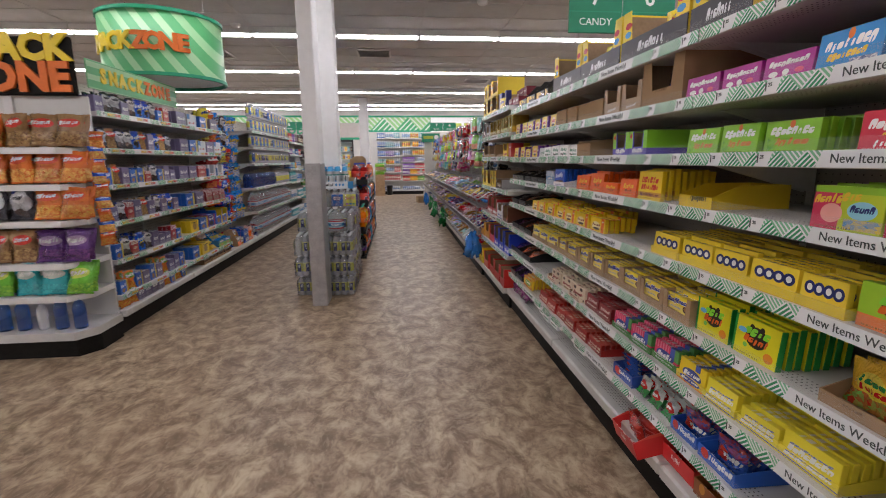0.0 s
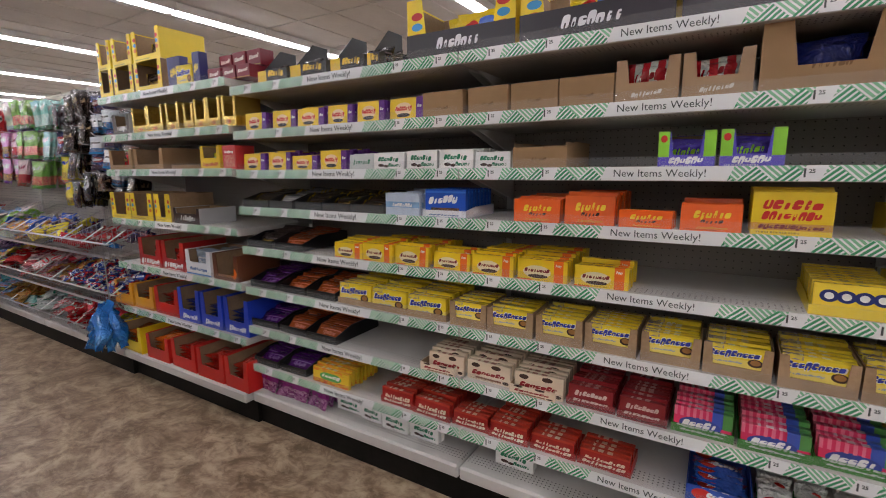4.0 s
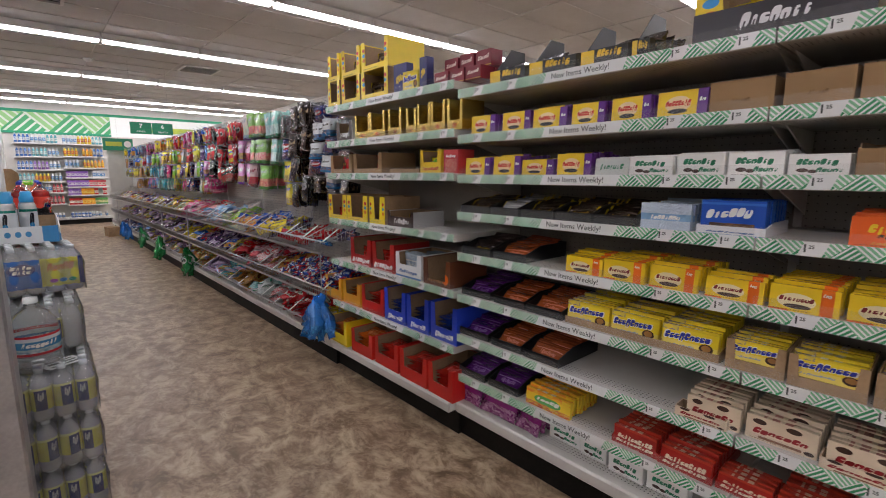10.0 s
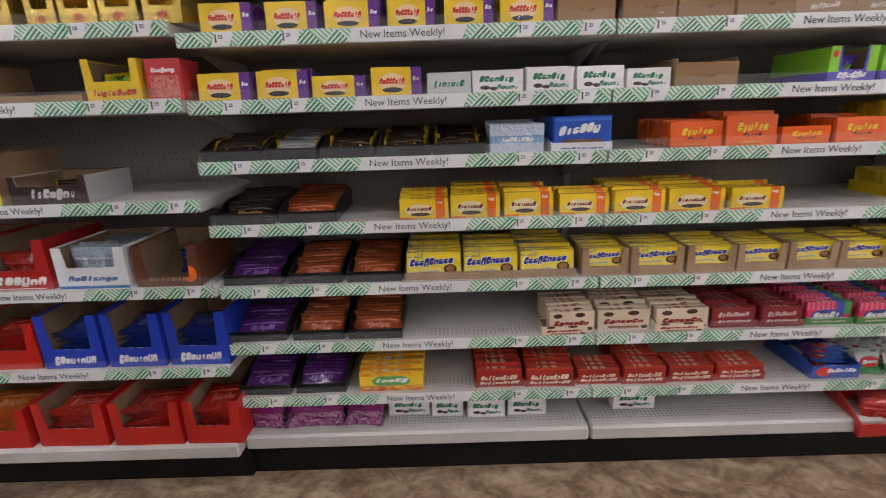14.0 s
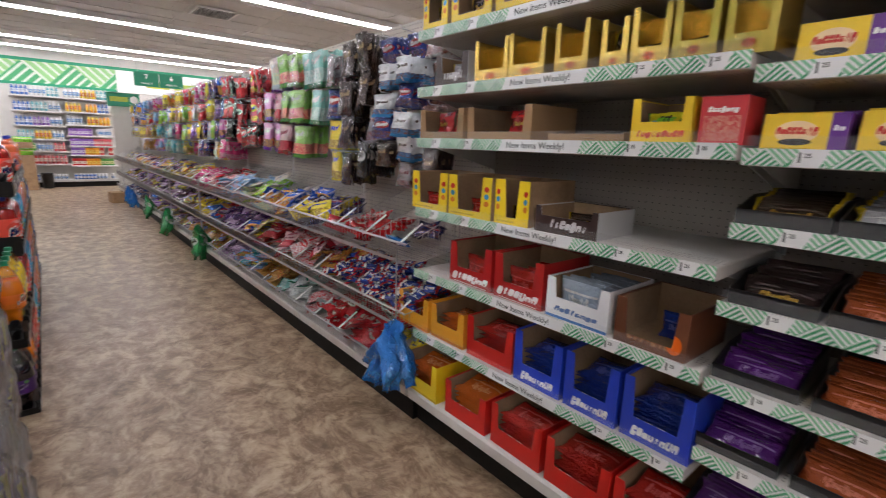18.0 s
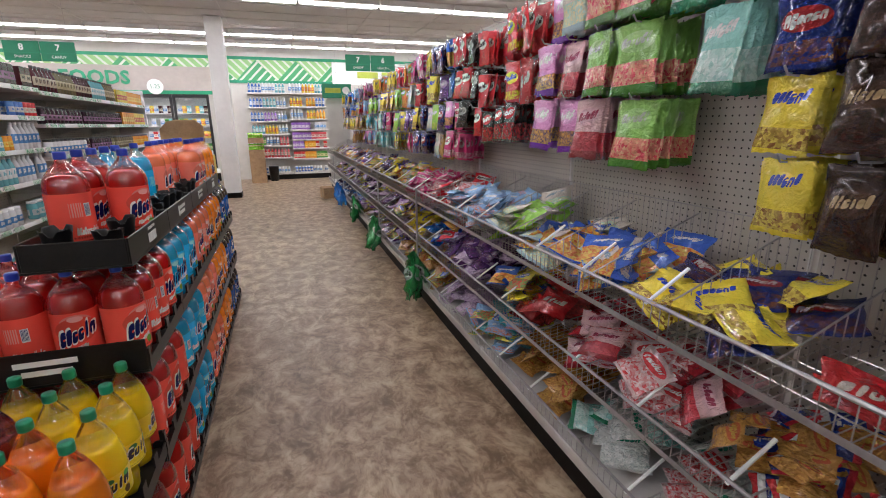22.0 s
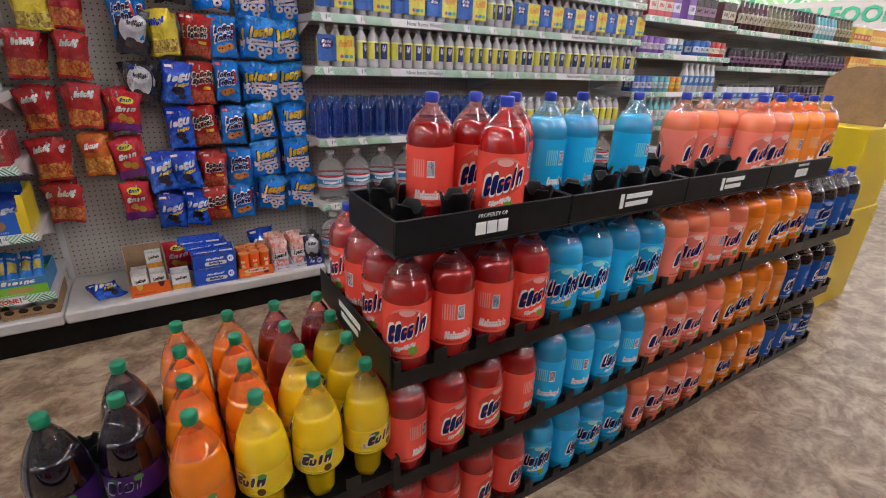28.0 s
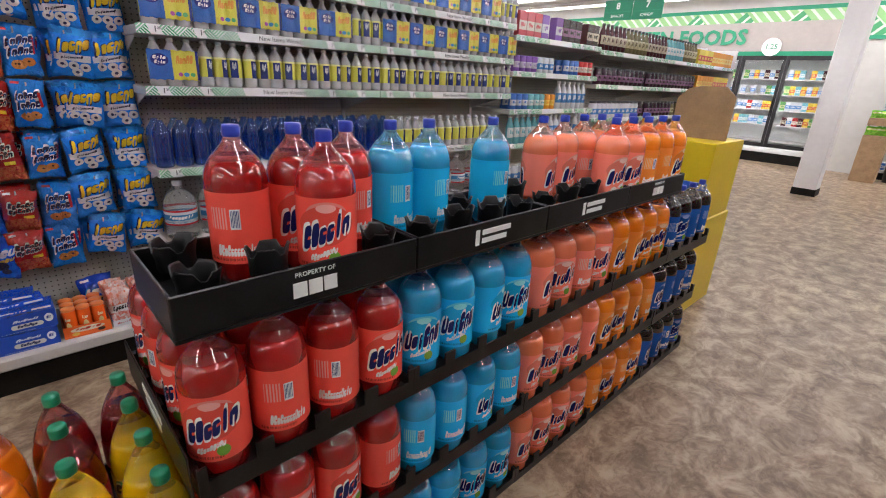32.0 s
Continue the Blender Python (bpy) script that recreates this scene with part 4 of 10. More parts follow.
for neck_mat in NECKS.values():
    neck_mat.node_tree.nodes["Principled BSDF"].inputs["Coat Weight"].default_value = 1.0
    neck_mat.node_tree.nodes["Principled BSDF"].inputs["Coat IOR"].default_value = 1.7
CAPS = {k: plain(k + "_cap", c, 0.35, vary=0.05, scale=30) for k, c in (("blue", (0.02, 0.05, 0.42)), ("green", (0.01, 0.24, 0.12)), ("white", (0.75, 0.77, 0.78)), ("pale", (0.58, 0.62, 0.64)), ("sky", (0.03, 0.30, 0.60)), ("black", (0.02, 0.02, 0.02)))}
for key, c, w in (("red", (0.93, 0.12, 0.085), WHT), ("blue", (0.015, 0.52, 0.90), WHT), ("coral", (0.95, 0.27, 0.19), WHT), ("orange", (0.92, 0.31, 0.05), WHT), ("cola", (0.02, 0.12, 0.42), WHT)):
    reg("lab_" + key, c, ("ell", 0.5, 0.78, 0.32, 0.17, tuple(min(0.8, x + 0.14) for x in c)), ("ell", 0.5, 0.62, 0.42, 0.28, tuple(x * 0.8 for x in c)), ("ell", 0.5, 0.86, 0.16, 0.06, tuple(min(0.85, x + 0.3) for x in c)), ("word", 0.5, 0.52, 0.40, 0.25, 0.35, w, 6), ("word", 0.5, 0.52, 0.372, 0.195, 0.35, (0.01, 0.015, 0.12), 6), ("ell", 0.62, 0.16, 0.1, 0.09, (0.2, 0.4, 0.06)), ("word", 0.45, 0.22, 0.22, 0.05, 0.3, w, 9), rough=0.25)
    reg("labb_" + key, c, ("box", 0.44, 0.60, 0.50, 0.78, (0.72, 0.74, 0.76)), ("hatch", 0.455, 0.585, 0.53, 0.76, NAVY, 44), ("hatch", 0.15, 0.40, 0.5, 0.8, tuple(min(0.85, x + 0.25) for x in c), 22), ("word", 0.5, 0.18, 0.3, 0.1, 0, w, 12), rough=0.25)
for key, c in (("grape", (0.075, 0.018, 0.17)), ("forange", (0.95, 0.24, 0.02)), ("yellow", (0.93, 0.68, 0.02)), ("cherry", (0.45, 0.03, 0.04))):
    halo, ink = ((0.62, 0.58, 0.68), (0.012, 0.008, 0.03)) if key == "grape" else ((0.85, 0.84, 0.80), (0.03, 0.012, 0.05))
    fruit = {"grape": (0.12, 0.02, 0.22), "forange": (0.75, 0.20, 0.02), "yellow": (0.12, 0.05, 0.015), "cherry": (0.20, 0.01, 0.02)}[key]
    reg("lab_" + key, c, ("pic", -0.1, 1.1, 0, 0.34, tuple(x * 0.85 for x in c), tuple(min(0.95, x * 1.15) for x in c), 14.0), ("ell", 0.36, 0.82, 0.10, 0.10, (0.03, 0.20, 0.07)), ("word", 0.5, 0.56, 0.30, 0.31, 0.2, halo, 4), ("word", 0.5, 0.56, 0.285, 0.235, 0.2, ink, 4), ("ell", 0.70, 0.20, 0.07, 0.15, fruit), ("ell", 0.74, 0.84, 0.07, 0.11, (0.12, 0.42, 0.10)), ("box", 0.14, 0.19, 0.2, 0.5, (0.70, 0.70, 0.68)), ("hatch", 0.145, 0.185, 0.24, 0.46, NAVY, 60), rough=0.3)
reg("pure", (0.64, 0.60, 0.08), ("box", -0.1, 0.45, 0.0, 1.1, (0.03, 0.13, 0.44)), ("ell", 0.22, 0.66, 0.17, 0.2, (0.015, 0.03, 0.2)), ("word", 0.22, 0.73, 0.13, 0.07, 0, WHT, 4), ("word", 0.22, 0.58, 0.11, 0.07, 0, WHT, 4), ("word", 0.70, 0.66, 0.17, 0.17, 0.1, (0.66, 0.3, 0.05), 5), ("ell", 0.60, 0.2, 0.05, 0.07, (0.4, 0.1, 0.3)), ("ell", 0.72, 0.2, 0.05, 0.07, (0.05, 0.25, 0.5)), ("ell", 0.84, 0.2, 0.05, 0.07, (0.1, 0.4, 0.15)), ("box", 0.93, 1.1, 0, 1.1, (0.02, 0.03, 0.2)), rough=0.2, crinkle=0.25)
reg("pureside", (0.60, 0.60, 0.10), ("box", 0.28, 0.72, 0.0, 1.1, (0.015, 0.025, 0.12)), ("word", 0.5, 0.62, 0.16, 0.2, 0, (0.5, 0.5, 0.5), 4), rough=0.2, crinkle=0.25)
reg("bottlelab", (0.60, 0.58, 0.10), ("box", 0.20, 0.74, -0.1, 1.1, (0.015, 0.03, 0.15)), ("word", 0.48, 0.6, 0.14, 0.2, 0, (0.5, 0.52, 0.55), 3), ("box", -0.1, 1.1, 0.9, 1.1, (0.7, 0.7, 0.3)), rough=0.2, crinkle=0.2)
reg("corecard", (0.70, 0.73, 0.75), ("box", -0.1, 0.13, 0, 1.1, (0.05, 0.26, 0.52)), ("box", 0.87, 1.1, 0, 1.1, (0.05, 0.26, 0.52)), ("word", 0.30, 0.5, 0.11, 0.24, 0, (0.03, 0.03, 0.04), 3), ("word", 0.47, 0.5, 0.06, 0.26, 0, (0.15, 0.15, 0.17), 5), ("ell", 0.60, 0.55, 0.025, 0.17, (0.05, 0.26, 0.52)), ("ell", 0.68, 0.55, 0.025, 0.17, (0.05, 0.26, 0.52)), ("ell", 0.76, 0.55, 0.025, 0.17, (0.05, 0.26, 0.52)))
reg("coreside", (0.66, 0.68, 0.70), ("box", -1, 2, -0.1, 0.35, (0.05, 0.26, 0.52)))
reg("corelab", (0.62, 0.66, 0.68), ("box", 0, 1, 0.9, 1.1, (0.02, 0.2, 0.16)), ("word", 0.5, 0.5, 0.13, 0.36, 0.0, (0.03, 0.03, 0.04), 1), ("ell", 0.5, 0.38, 0.14, 0.09, (0.05, 0.26, 0.52)), rough=0.2)
reg("geyser", (0.60, 0.66, 0.70), ("box", 0, 1, 0.25, 0.7, (0.06, 0.22, 0.42)), ("box", 0, 1, 0.0, 0.12, (0.5, 0.03, 0.04)), ("box", 0, 1, 0.88, 1.1, (0.5, 0.03, 0.04)), ("word", 0.5, 0.52, 0.36, 0.14, 0, WHT, 8), ("pic", 0, 1, 0.12, 0.34, (0.5, 0.56, 0.6), (0.15, 0.28, 0.35), 8.0), rough=0.25)

# ---- shapes ----
class Shape:
    """Vertices and faces of one part, gathered piece by piece."""

    def __init__(self):
        self.v, self.f = [], []

    def add(self, verts, faces):
        k = len(self.v)
        self.v += [tuple(p) for p in verts]
        self.f += [tuple(i + k for i in f) for f in faces]
        return self

    def box(self, x0, x1, y0, y1, z0, z1, m=None):
        vs = [Vector((x, y, z)) for z in (z0, z1) for x, y in ((x0, y0), (x1, y0), (x1, y1), (x0, y1))]
        if m is not None:
            vs = [m @ p for p in vs]
        return self.add(vs, [(3, 2, 1, 0), (4, 5, 6, 7), (0, 1, 5, 4), (1, 2, 6, 5), (2, 3, 7, 6), (3, 0, 4, 7)])

    def soft_box(self, x0, x1, y0, y1, z0, z1, r, m=None):
        """A box with chamfered edges."""
        out = []
        for sx, x in ((1, x0), (-1, x1)):
            for sy, y in ((1, y0), (-1, y1)):
                for sz, z in ((1, z0), (-1, z1)):
                    out.append(((x, y + sy * r, z + sz * r), (x + sx * r, y, z + sz * r), (x + sx * r, y + sy * r, z)))
        vs = [Vector(p) for c in out for p in c]
        if m is not None:
            vs = [m @ p for p in vs]

        def i(a, b, c, k):
            return (a * 4 + b * 2 + c) * 3 + k
        fs = []
        for a in (0, 1):
            q = [i(a, 0, 0, 0), i(a, 0, 1, 0), i(a, 1, 1, 0), i(a, 1, 0, 0)]
            fs.append(q if a == 0 else q[::-1])
            q = [i(0, a, 0, 1), i(1, a, 0, 1), i(1, a, 1, 1), i(0, a, 1, 1)]
            fs.append(q if a == 0 else q[::-1])
            q = [i(0, 0, a, 2), i(0, 1, a, 2), i(1, 1, a, 2), i(1, 0, a, 2)]
            fs.append(q if a == 0 else q[::-1])
        for a in (0, 1):
            for b in (0, 1):
                q = [i(a, b, 0, 0), i(a, b, 1, 0), i(a, b, 1, 1), i(a, b, 0, 1)]
                fs.append(q if a == b else q[::-1])
                q = [i(a, 0, b, 0), i(a, 1, b, 0), i(a, 1, b, 2), i(a, 0, b, 2)]
                fs.append(q if a != b else q[::-1])
                q = [i(0, a, b, 1), i(1, a, b, 1), i(1, a, b, 2), i(0, a, b, 2)]
                fs.append(q if a == b else q[::-1])
        for a in (0, 1):
            for b in (0, 1):
                for c in (0, 1):
                    q = [i(a, b, c, 0), i(a, b, c, 1), i(a, b, c, 2)]
                    fs.append(q if (a + b + c) % 2 == 0 else q[::-1])
        return self.add(vs, fs)

    def prism(self, pts, z0, z1, m=None):
        """An upright prism over a polygon in x, y (counter-clockwise)."""
        n = len(pts)
        vs = [Vector((x, y, z)) for z in (z0, z1) for x, y in pts]
        if m is not None:
            vs = [m @ p for p in vs]
        return self.add(vs, [tuple(range(n - 1, -1, -1)), tuple(range(n, 2 * n))] + [(k, (k + 1) % n, n + (k + 1) % n, n + k) for k in range(n)])

    def lathe(self, prof, n=14, cx=0.0, cy=0.0, closed=True, squash=None):
        """A turned body from (radius, z) pairs, bottom to top."""
        vs = []
        for r, z in prof:
            for k in range(n):
                a = 2 * math.pi * (k + 0.5) / n
                rr = r * (squash(a, z) if squash else 1)
                vs.append((cx + rr * math.cos(a), cy + rr * math.sin(a), z))
        fs = [(j * n + k, j * n + (k + 1) % n, (j + 1) * n + (k + 1) % n, (j + 1) * n + k) for j in range(len(prof) - 1) for k in range(n)]
        if closed:
            fs += [tuple(range(n - 1, -1, -1)), tuple(range((len(prof) - 1) * n, len(prof) * n))]
        return self.add(vs, fs)

    def rod(self, a, b, r, n=5):
        a, b = Vector(a), Vector(b)
        q = (b - a).to_track_quat("Z", "Y").to_matrix()
        ring = [q @ Vector((r * math.cos(2 * math.pi * k / n), r * math.sin(2 * math.pi * k / n), 0)) for k in range(n)]
        return self.add([a + p for p in ring] + [b + p for p in ring], [(k, (k + 1) % n, n + (k + 1) % n, n + k) for k in range(n)] + [tuple(range(n - 1, -1, -1)), tuple(range(n, 2 * n))])

    def mesh(self, name, mat=None, smooth=False):
        me = bpy.data.meshes.new(name)
        me.from_pydata(self.v, [], self.f)
        if mat:
            me.materials.append(mat)
        if smooth:
            me.shade_smooth()
        me.update()
        co = np.array(self.v, dtype=np.float32)
        low = co.min(axis=0)
        co = (co - low) / np.maximum(co.max(axis=0) - low, 1e-6)
        me.attributes.new("print", "FLOAT_VECTOR", "POINT").data.foreach_set("vector", co.ravel())
        return me


def joined(name, items, label, category):
    """Many small packs as one mesh: items are pairs of mesh and matrix."""
    cos, prs, loops, starts, totals, mats, slots = [], [], [], [], [], [], {}
    base, nl = 0, 0
    for me, m in items:
        n = len(me.vertices)
        co = np.empty(n * 3, dtype=np.float32)
        me.vertices.foreach_get("co", co)
        r = np.array(m, dtype=np.float32)
        cos.append(co.reshape(-1, 3) @ r[:3, :3].T + r[:3, 3])
        pr = np.empty(n * 3, dtype=np.float32)
        me.attributes["print"].data.foreach_get("vector", pr)
        prs.append(pr)
        lv = np.empty(len(me.loops), dtype=np.int32)
        me.loops.foreach_get("vertex_index", lv)
        loops.append(lv + base)
        st = np.empty(len(me.polygons), dtype=np.int32)
        me.polygons.foreach_get("loop_start", st)
        starts.append(st + nl)
        k = slots.setdefault(me.materials[0].name, len(slots))
        mats.append(np.full(len(st), k, dtype=np.int32))
        base += n
        nl += len(lv)
    out = bpy.data.meshes.new(name)
    out.vertices.add(base)
    out.vertices.foreach_set("co", np.concatenate(cos).ravel())
    out.loops.add(nl)
    out.loops.foreach_set("vertex_index", np.concatenate(loops))
    st = np.concatenate(starts)
    out.polygons.add(len(st))
    out.polygons.foreach_set("loop_start", st)
    for nm in slots:
        out.materials.append(bpy.data.materials[nm])
    out.polygons.foreach_set("material_index", np.concatenate(mats))
    out.update(calc_edges=True)
    out.attributes.new("print", "FLOAT_VECTOR", "POINT").data.foreach_set("vector", np.concatenate(prs))
    out.shade_smooth()
    return tagged(place(name, out), label, category, kind="stuff")


def place(name, me, parent=None, m=None, label=""):
    ob = new(name, me)
    if parent is not None:
        ob.parent = parent
    if m is not None:
        ob.matrix_basis = m
    if label:
        tagged(ob, label)
    return ob


def part(name, shape, mat, parent, label="", smooth=False, m=None):
    return place(name, shape.mesh(name, mat, smooth), parent, m, label)


def thing(name, x, y, z, rz=0.0, label="", category="", group="", kind=""):
    ob = new(name)
    ob.matrix_basis = pose(x, y, z, 0, 0, rz)
    return tagged(ob, label, category, group, kind)


def whole(name, shape, mat, label="", category="", group="", kind="", m=None, smooth=False):
    return tagged(place(name, shape.mesh(name, mat, smooth), None, m), label, category, group, kind)


TEXTS = {}


def lettering(text, size, mat, depth=0.0006, align="CENTER", spread=1.0, bold=0.0):
    """A mesh of the words in the built-in font, standing upright and facing -y, about its middle."""
    key = (text, size, mat.name, depth, align, spread, bold)
    if key not in TEXTS:
        cu = bpy.data.curves.new("lettering", "FONT")
        cu.body, cu.size, cu.extrude, cu.align_x, cu.align_y, cu.resolution_u = text, size, depth, align, "CENTER", 2
        cu.space_character, cu.offset = spread, bold
        ob = bpy.data.objects.new("lettering", cu)
        scene.collection.objects.link(ob)
        dg = bpy.context.evaluated_depsgraph_get()
        me = bpy.data.meshes.new_from_object(ob.evaluated_get(dg))
        me.transform(Matrix.Rotation(math.pi / 2, 4, "X"))
        me.materials.clear()
        me.materials.append(mat)
        bpy.data.objects.remove(ob)
        TEXTS[key] = me
    return TEXTS[key]


# ---- packs ----
MESHES = {}


def cached(key, make):
    if key not in MESHES:
        MESHES[key] = make()
    return MESHES[key]


def pack_box(key, w, d, h):
    """A card box with softened edges, standing on its base, front at y = 0."""
    return cached(("box", key, round(w, 3), round(d, 3), round(h, 3)), lambda: Shape().soft_box(-w / 2, w / 2, 0, d, 0, h, 0.0012).mesh("candy_box", PRINT[key]))


def front_mesh(mat, w, h, lip, post, t=0.0025):
    """The cut front of a carton: a low lip between two tall posts."""
    def make():
        pts = ((-w / 2, 0), (w / 2, 0), (w / 2, h), (w / 2 - post, h), (w / 2 - post * 1.2, lip), (-w / 2 + post * 1.2, lip), (-w / 2 + post, h), (-w / 2, h))
        n = len(pts)
        faces = [(0, 1, 4, 5), (1, 2, 3, 4), (0, 5, 6, 7)]
        faces += [tuple(i + n for i in f[::-1]) for f in faces]
        return Shape().add([(x, y, z) for y in (-t, -0.0004) for x, z in pts], faces + [(k, n + k, n + (k + 1) % n, (k + 1) % n) for k in range(n)]).mesh("front_panel", mat)
    return cached(("front", mat.name, round(w, 3), round(h, 3), round(lip, 3), round(post, 3)), make)


def tray_mesh(mat, w, d, h, lip, post=0.0, t=0.003, slope=True):
    """An open card tray: floor, back, two sides that fall to the front, and a front lip with corner posts."""
    def make():
        s = Shape().box(-w / 2, w / 2, 0, d, 0, t).box(-w / 2, w / 2, d - t, d, t, h)
        hf = h if post else lip
        for x in (-w / 2, w / 2 - t):
            pts = ((0, t), (d - t, t), (d - t, h), (d * 0.35, h if slope else h), (0, hf))
            vs = [(x + k * t, y, z) for k in (0, 1) for y, z in pts]
            s.add(vs, [(0, 1, 2, 3, 4), (9, 8, 7, 6, 5)] + [(j, 5 + j, 5 + (j + 1) % 5, (j + 1) % 5) for j in range(5)])
        if post:
            pts = ((-w / 2 + t, t), (w / 2 - t, t), (w / 2 - t, h), (w / 2 - post, h), (w / 2 - post * 1.25, lip), (-w / 2 + post * 1.25, lip), (-w / 2 + post, h), (-w / 2 + t, h))
        else:
            pts = ((-w / 2 + t, t), (w / 2 - t, t), (w / 2 - t, lip), (-w / 2 + t, lip))
        n = len(pts)
        vs = [(x, y, z) for y in (0.0, t) for x, z in pts]
        if post:
            faces = [(0, 1, 4, 5), (1, 2, 3, 4), (0, 5, 6, 7)]
            faces += [tuple(i + n for i in f[::-1]) for f in faces]
        else:
            faces = [tuple(range(n)), tuple(range(2 * n - 1, n - 1, -1))]
        s.add(vs, faces + [(k, n + k, n + (k + 1) % n, (k + 1) % n) for k in range(n)])
        return s.mesh("tray", mat)
    return cached(("tray", mat.name, round(w, 3), round(d, 3), round(h, 3), round(lip, 3), round(post, 3)), make)


def lining_mesh(w, d, h):
    """Brown card inside a carton."""
    t = 0.003
    return cached(("lining", round(w, 3), round(d, 3), round(h, 3)), lambda: Shape().box(-w / 2 + t + 0.0005, w / 2 - t - 0.0005, d - 2 * t, d - t - 0.0005, t, h - 0.002).box(-w / 2 + t + 0.0005, -w / 2 + 2 * t, t + 0.002, d - 2 * t, t, h * 0.96).box(w / 2 - 2 * t, w / 2 - t - 0.0005, t + 0.002, d - 2 * t, t, h * 0.96).box(-w / 2 + 2 * t, w / 2 - 2 * t, t + 0.002, d - 2 * t, t + 0.0005, t + 0.002).mesh("lining", CARD_INSIDE))


def bag_mesh(mat, kind=0):
    """A filled plastic bag, 1 wide, 1 high and about 0.3 thick, standing upright and facing -y, with flat crimped ends."""
    def make():
        rng = random.Random(kind * 7 + 3)
        nx, nz = 9, 12
        ph = [rng.uniform(0, 6.28) for _ in range(8)]
        vs, fs = [], []
        for sgn in (-1, 1):
            for j in range(nz + 1):
                v = j / nz
                for i in range(nx + 1):
                    u = i / nx
                    e = math.sin(math.pi * u) ** 0.6 if 0 < u < 1 else 0.0
                    c = min(1.0, max(0.0, (v - 0.06) / 0.22)) * min(1.0, max(0.0, (0.94 - v) / 0.22))
                    c = c * c * (3 - 2 * c)
                    lump = 1 + 0.25 * math.sin(5 * u + ph[0] + 4 * v) + 0.22 * math.sin(9 * v + ph[1] + 3 * u * sgn) + 0.15 * math.sin(14 * u + ph[2] - 8 * v)
                    lump += 0.16 * math.sin(23 * u + ph[7] + 6 * v * sgn) + 0.16 * math.sin(19 * v - ph[7] + 9 * u)
                    y = sgn * (0.004 + 0.15 * e * c * lump)
                    x = (u - 0.5) * (1 - 0.07 * c) + 0.012 * math.sin(11 * v + ph[3]) * (abs(u - 0.5) * 2)
                    z = v + 0.012 * math.sin(7 * u + ph[4]) * (1 if j in (0, nz) else 0.3) + (0.012 if (i % 2 and j in (0, nz)) else 0)
                    y += 0.05 * math.sin(4 * v + ph[5]) + 0.05 * math.sin(5 * u + ph[6]) * (0.3 + 0.7 * abs(2 * v - 1))
                    vs.append((x, y, z))
        w = nx + 1
        m = w * (nz + 1)
        for j in range(nz):
            for i in range(nx):
                a = j * w + i
                fs.append((a, a + 1, a + w + 1, a + w))
                fs.append((m + a, m + a + w, m + a + w + 1, m + a + 1))
        for i in range(nx):
            fs += [(i, m + i, m + i + 1, i + 1), (nz * w + i, nz * w + i + 1, m + nz * w + i + 1, m + nz * w + i)]
        for j in range(nz):
            fs += [(j * w, j * w + w, m + j * w + w, m + j * w), (j * w + nx, m + j * w + nx, m + (j + 1) * w + nx, (j + 1) * w + nx)]
        return Shape().add(vs, fs).mesh("candy_bag", mat, True)
    return cached(("bag", mat.name, kind), make)


def scaled(m, x, y, z):
    return m @ Matrix.Diagonal((x, y, z, 1))


RNG = random.Random(11)


def facing(x, y, z, side=-1, turn=0.0):
    """The pose of a pack whose front looks to -x (side -1) or +x (side 1)."""
    return pose(x, y, z, 0, 0, 90 * side + turn)


def case_thing(name, m, label, category, group=""):
    ob = new(name)
    ob.matrix_basis = m
    return tagged(ob, label, category, group)


def rank(m, key, w, h, n, label, d=0.021, tray=None, lip=0.03, shuffle=0.003, name="candy_case"):
    """Card boxes one behind the other, in a low tray if given."""
    ob = case_thing(name, m, label, "candy boxes", "boxed candy on the shelves")
    y = 0.004
    thick = d
    if d < 0.03:
        d = 0.0272
    if tray:
        place("tray", tray_mesh(tray, w + 0.008, n * d + 0.012, lip + 0.012, lip), ob)
    lean = RNG.uniform(-5.5, -1.5) if n > 4 else 0.0
    for k in range(n):
        drop = RNG.uniform(-shuffle, shuffle)
        hh = h - RNG.choice((0.0, 0.0, 0.002, 0.004))
        rise = RNG.choice((0.0, 0.0, 0.0, 0.004, 0.009)) if 0 < k and n > 4 else 0.0
        place("candy_box", pack_box(key, w - 0.004, thick - 0.002 if d < 0.03 else d - 0.0035, hh), ob, pose(drop * 0.6, y + k * d, (0.004 if tray else 0.0) + rise, lean + RNG.uniform(-1.0, 1.0) if n > 4 else 0, 0, RNG.uniform(-0.8, 0.8)))
    return ob


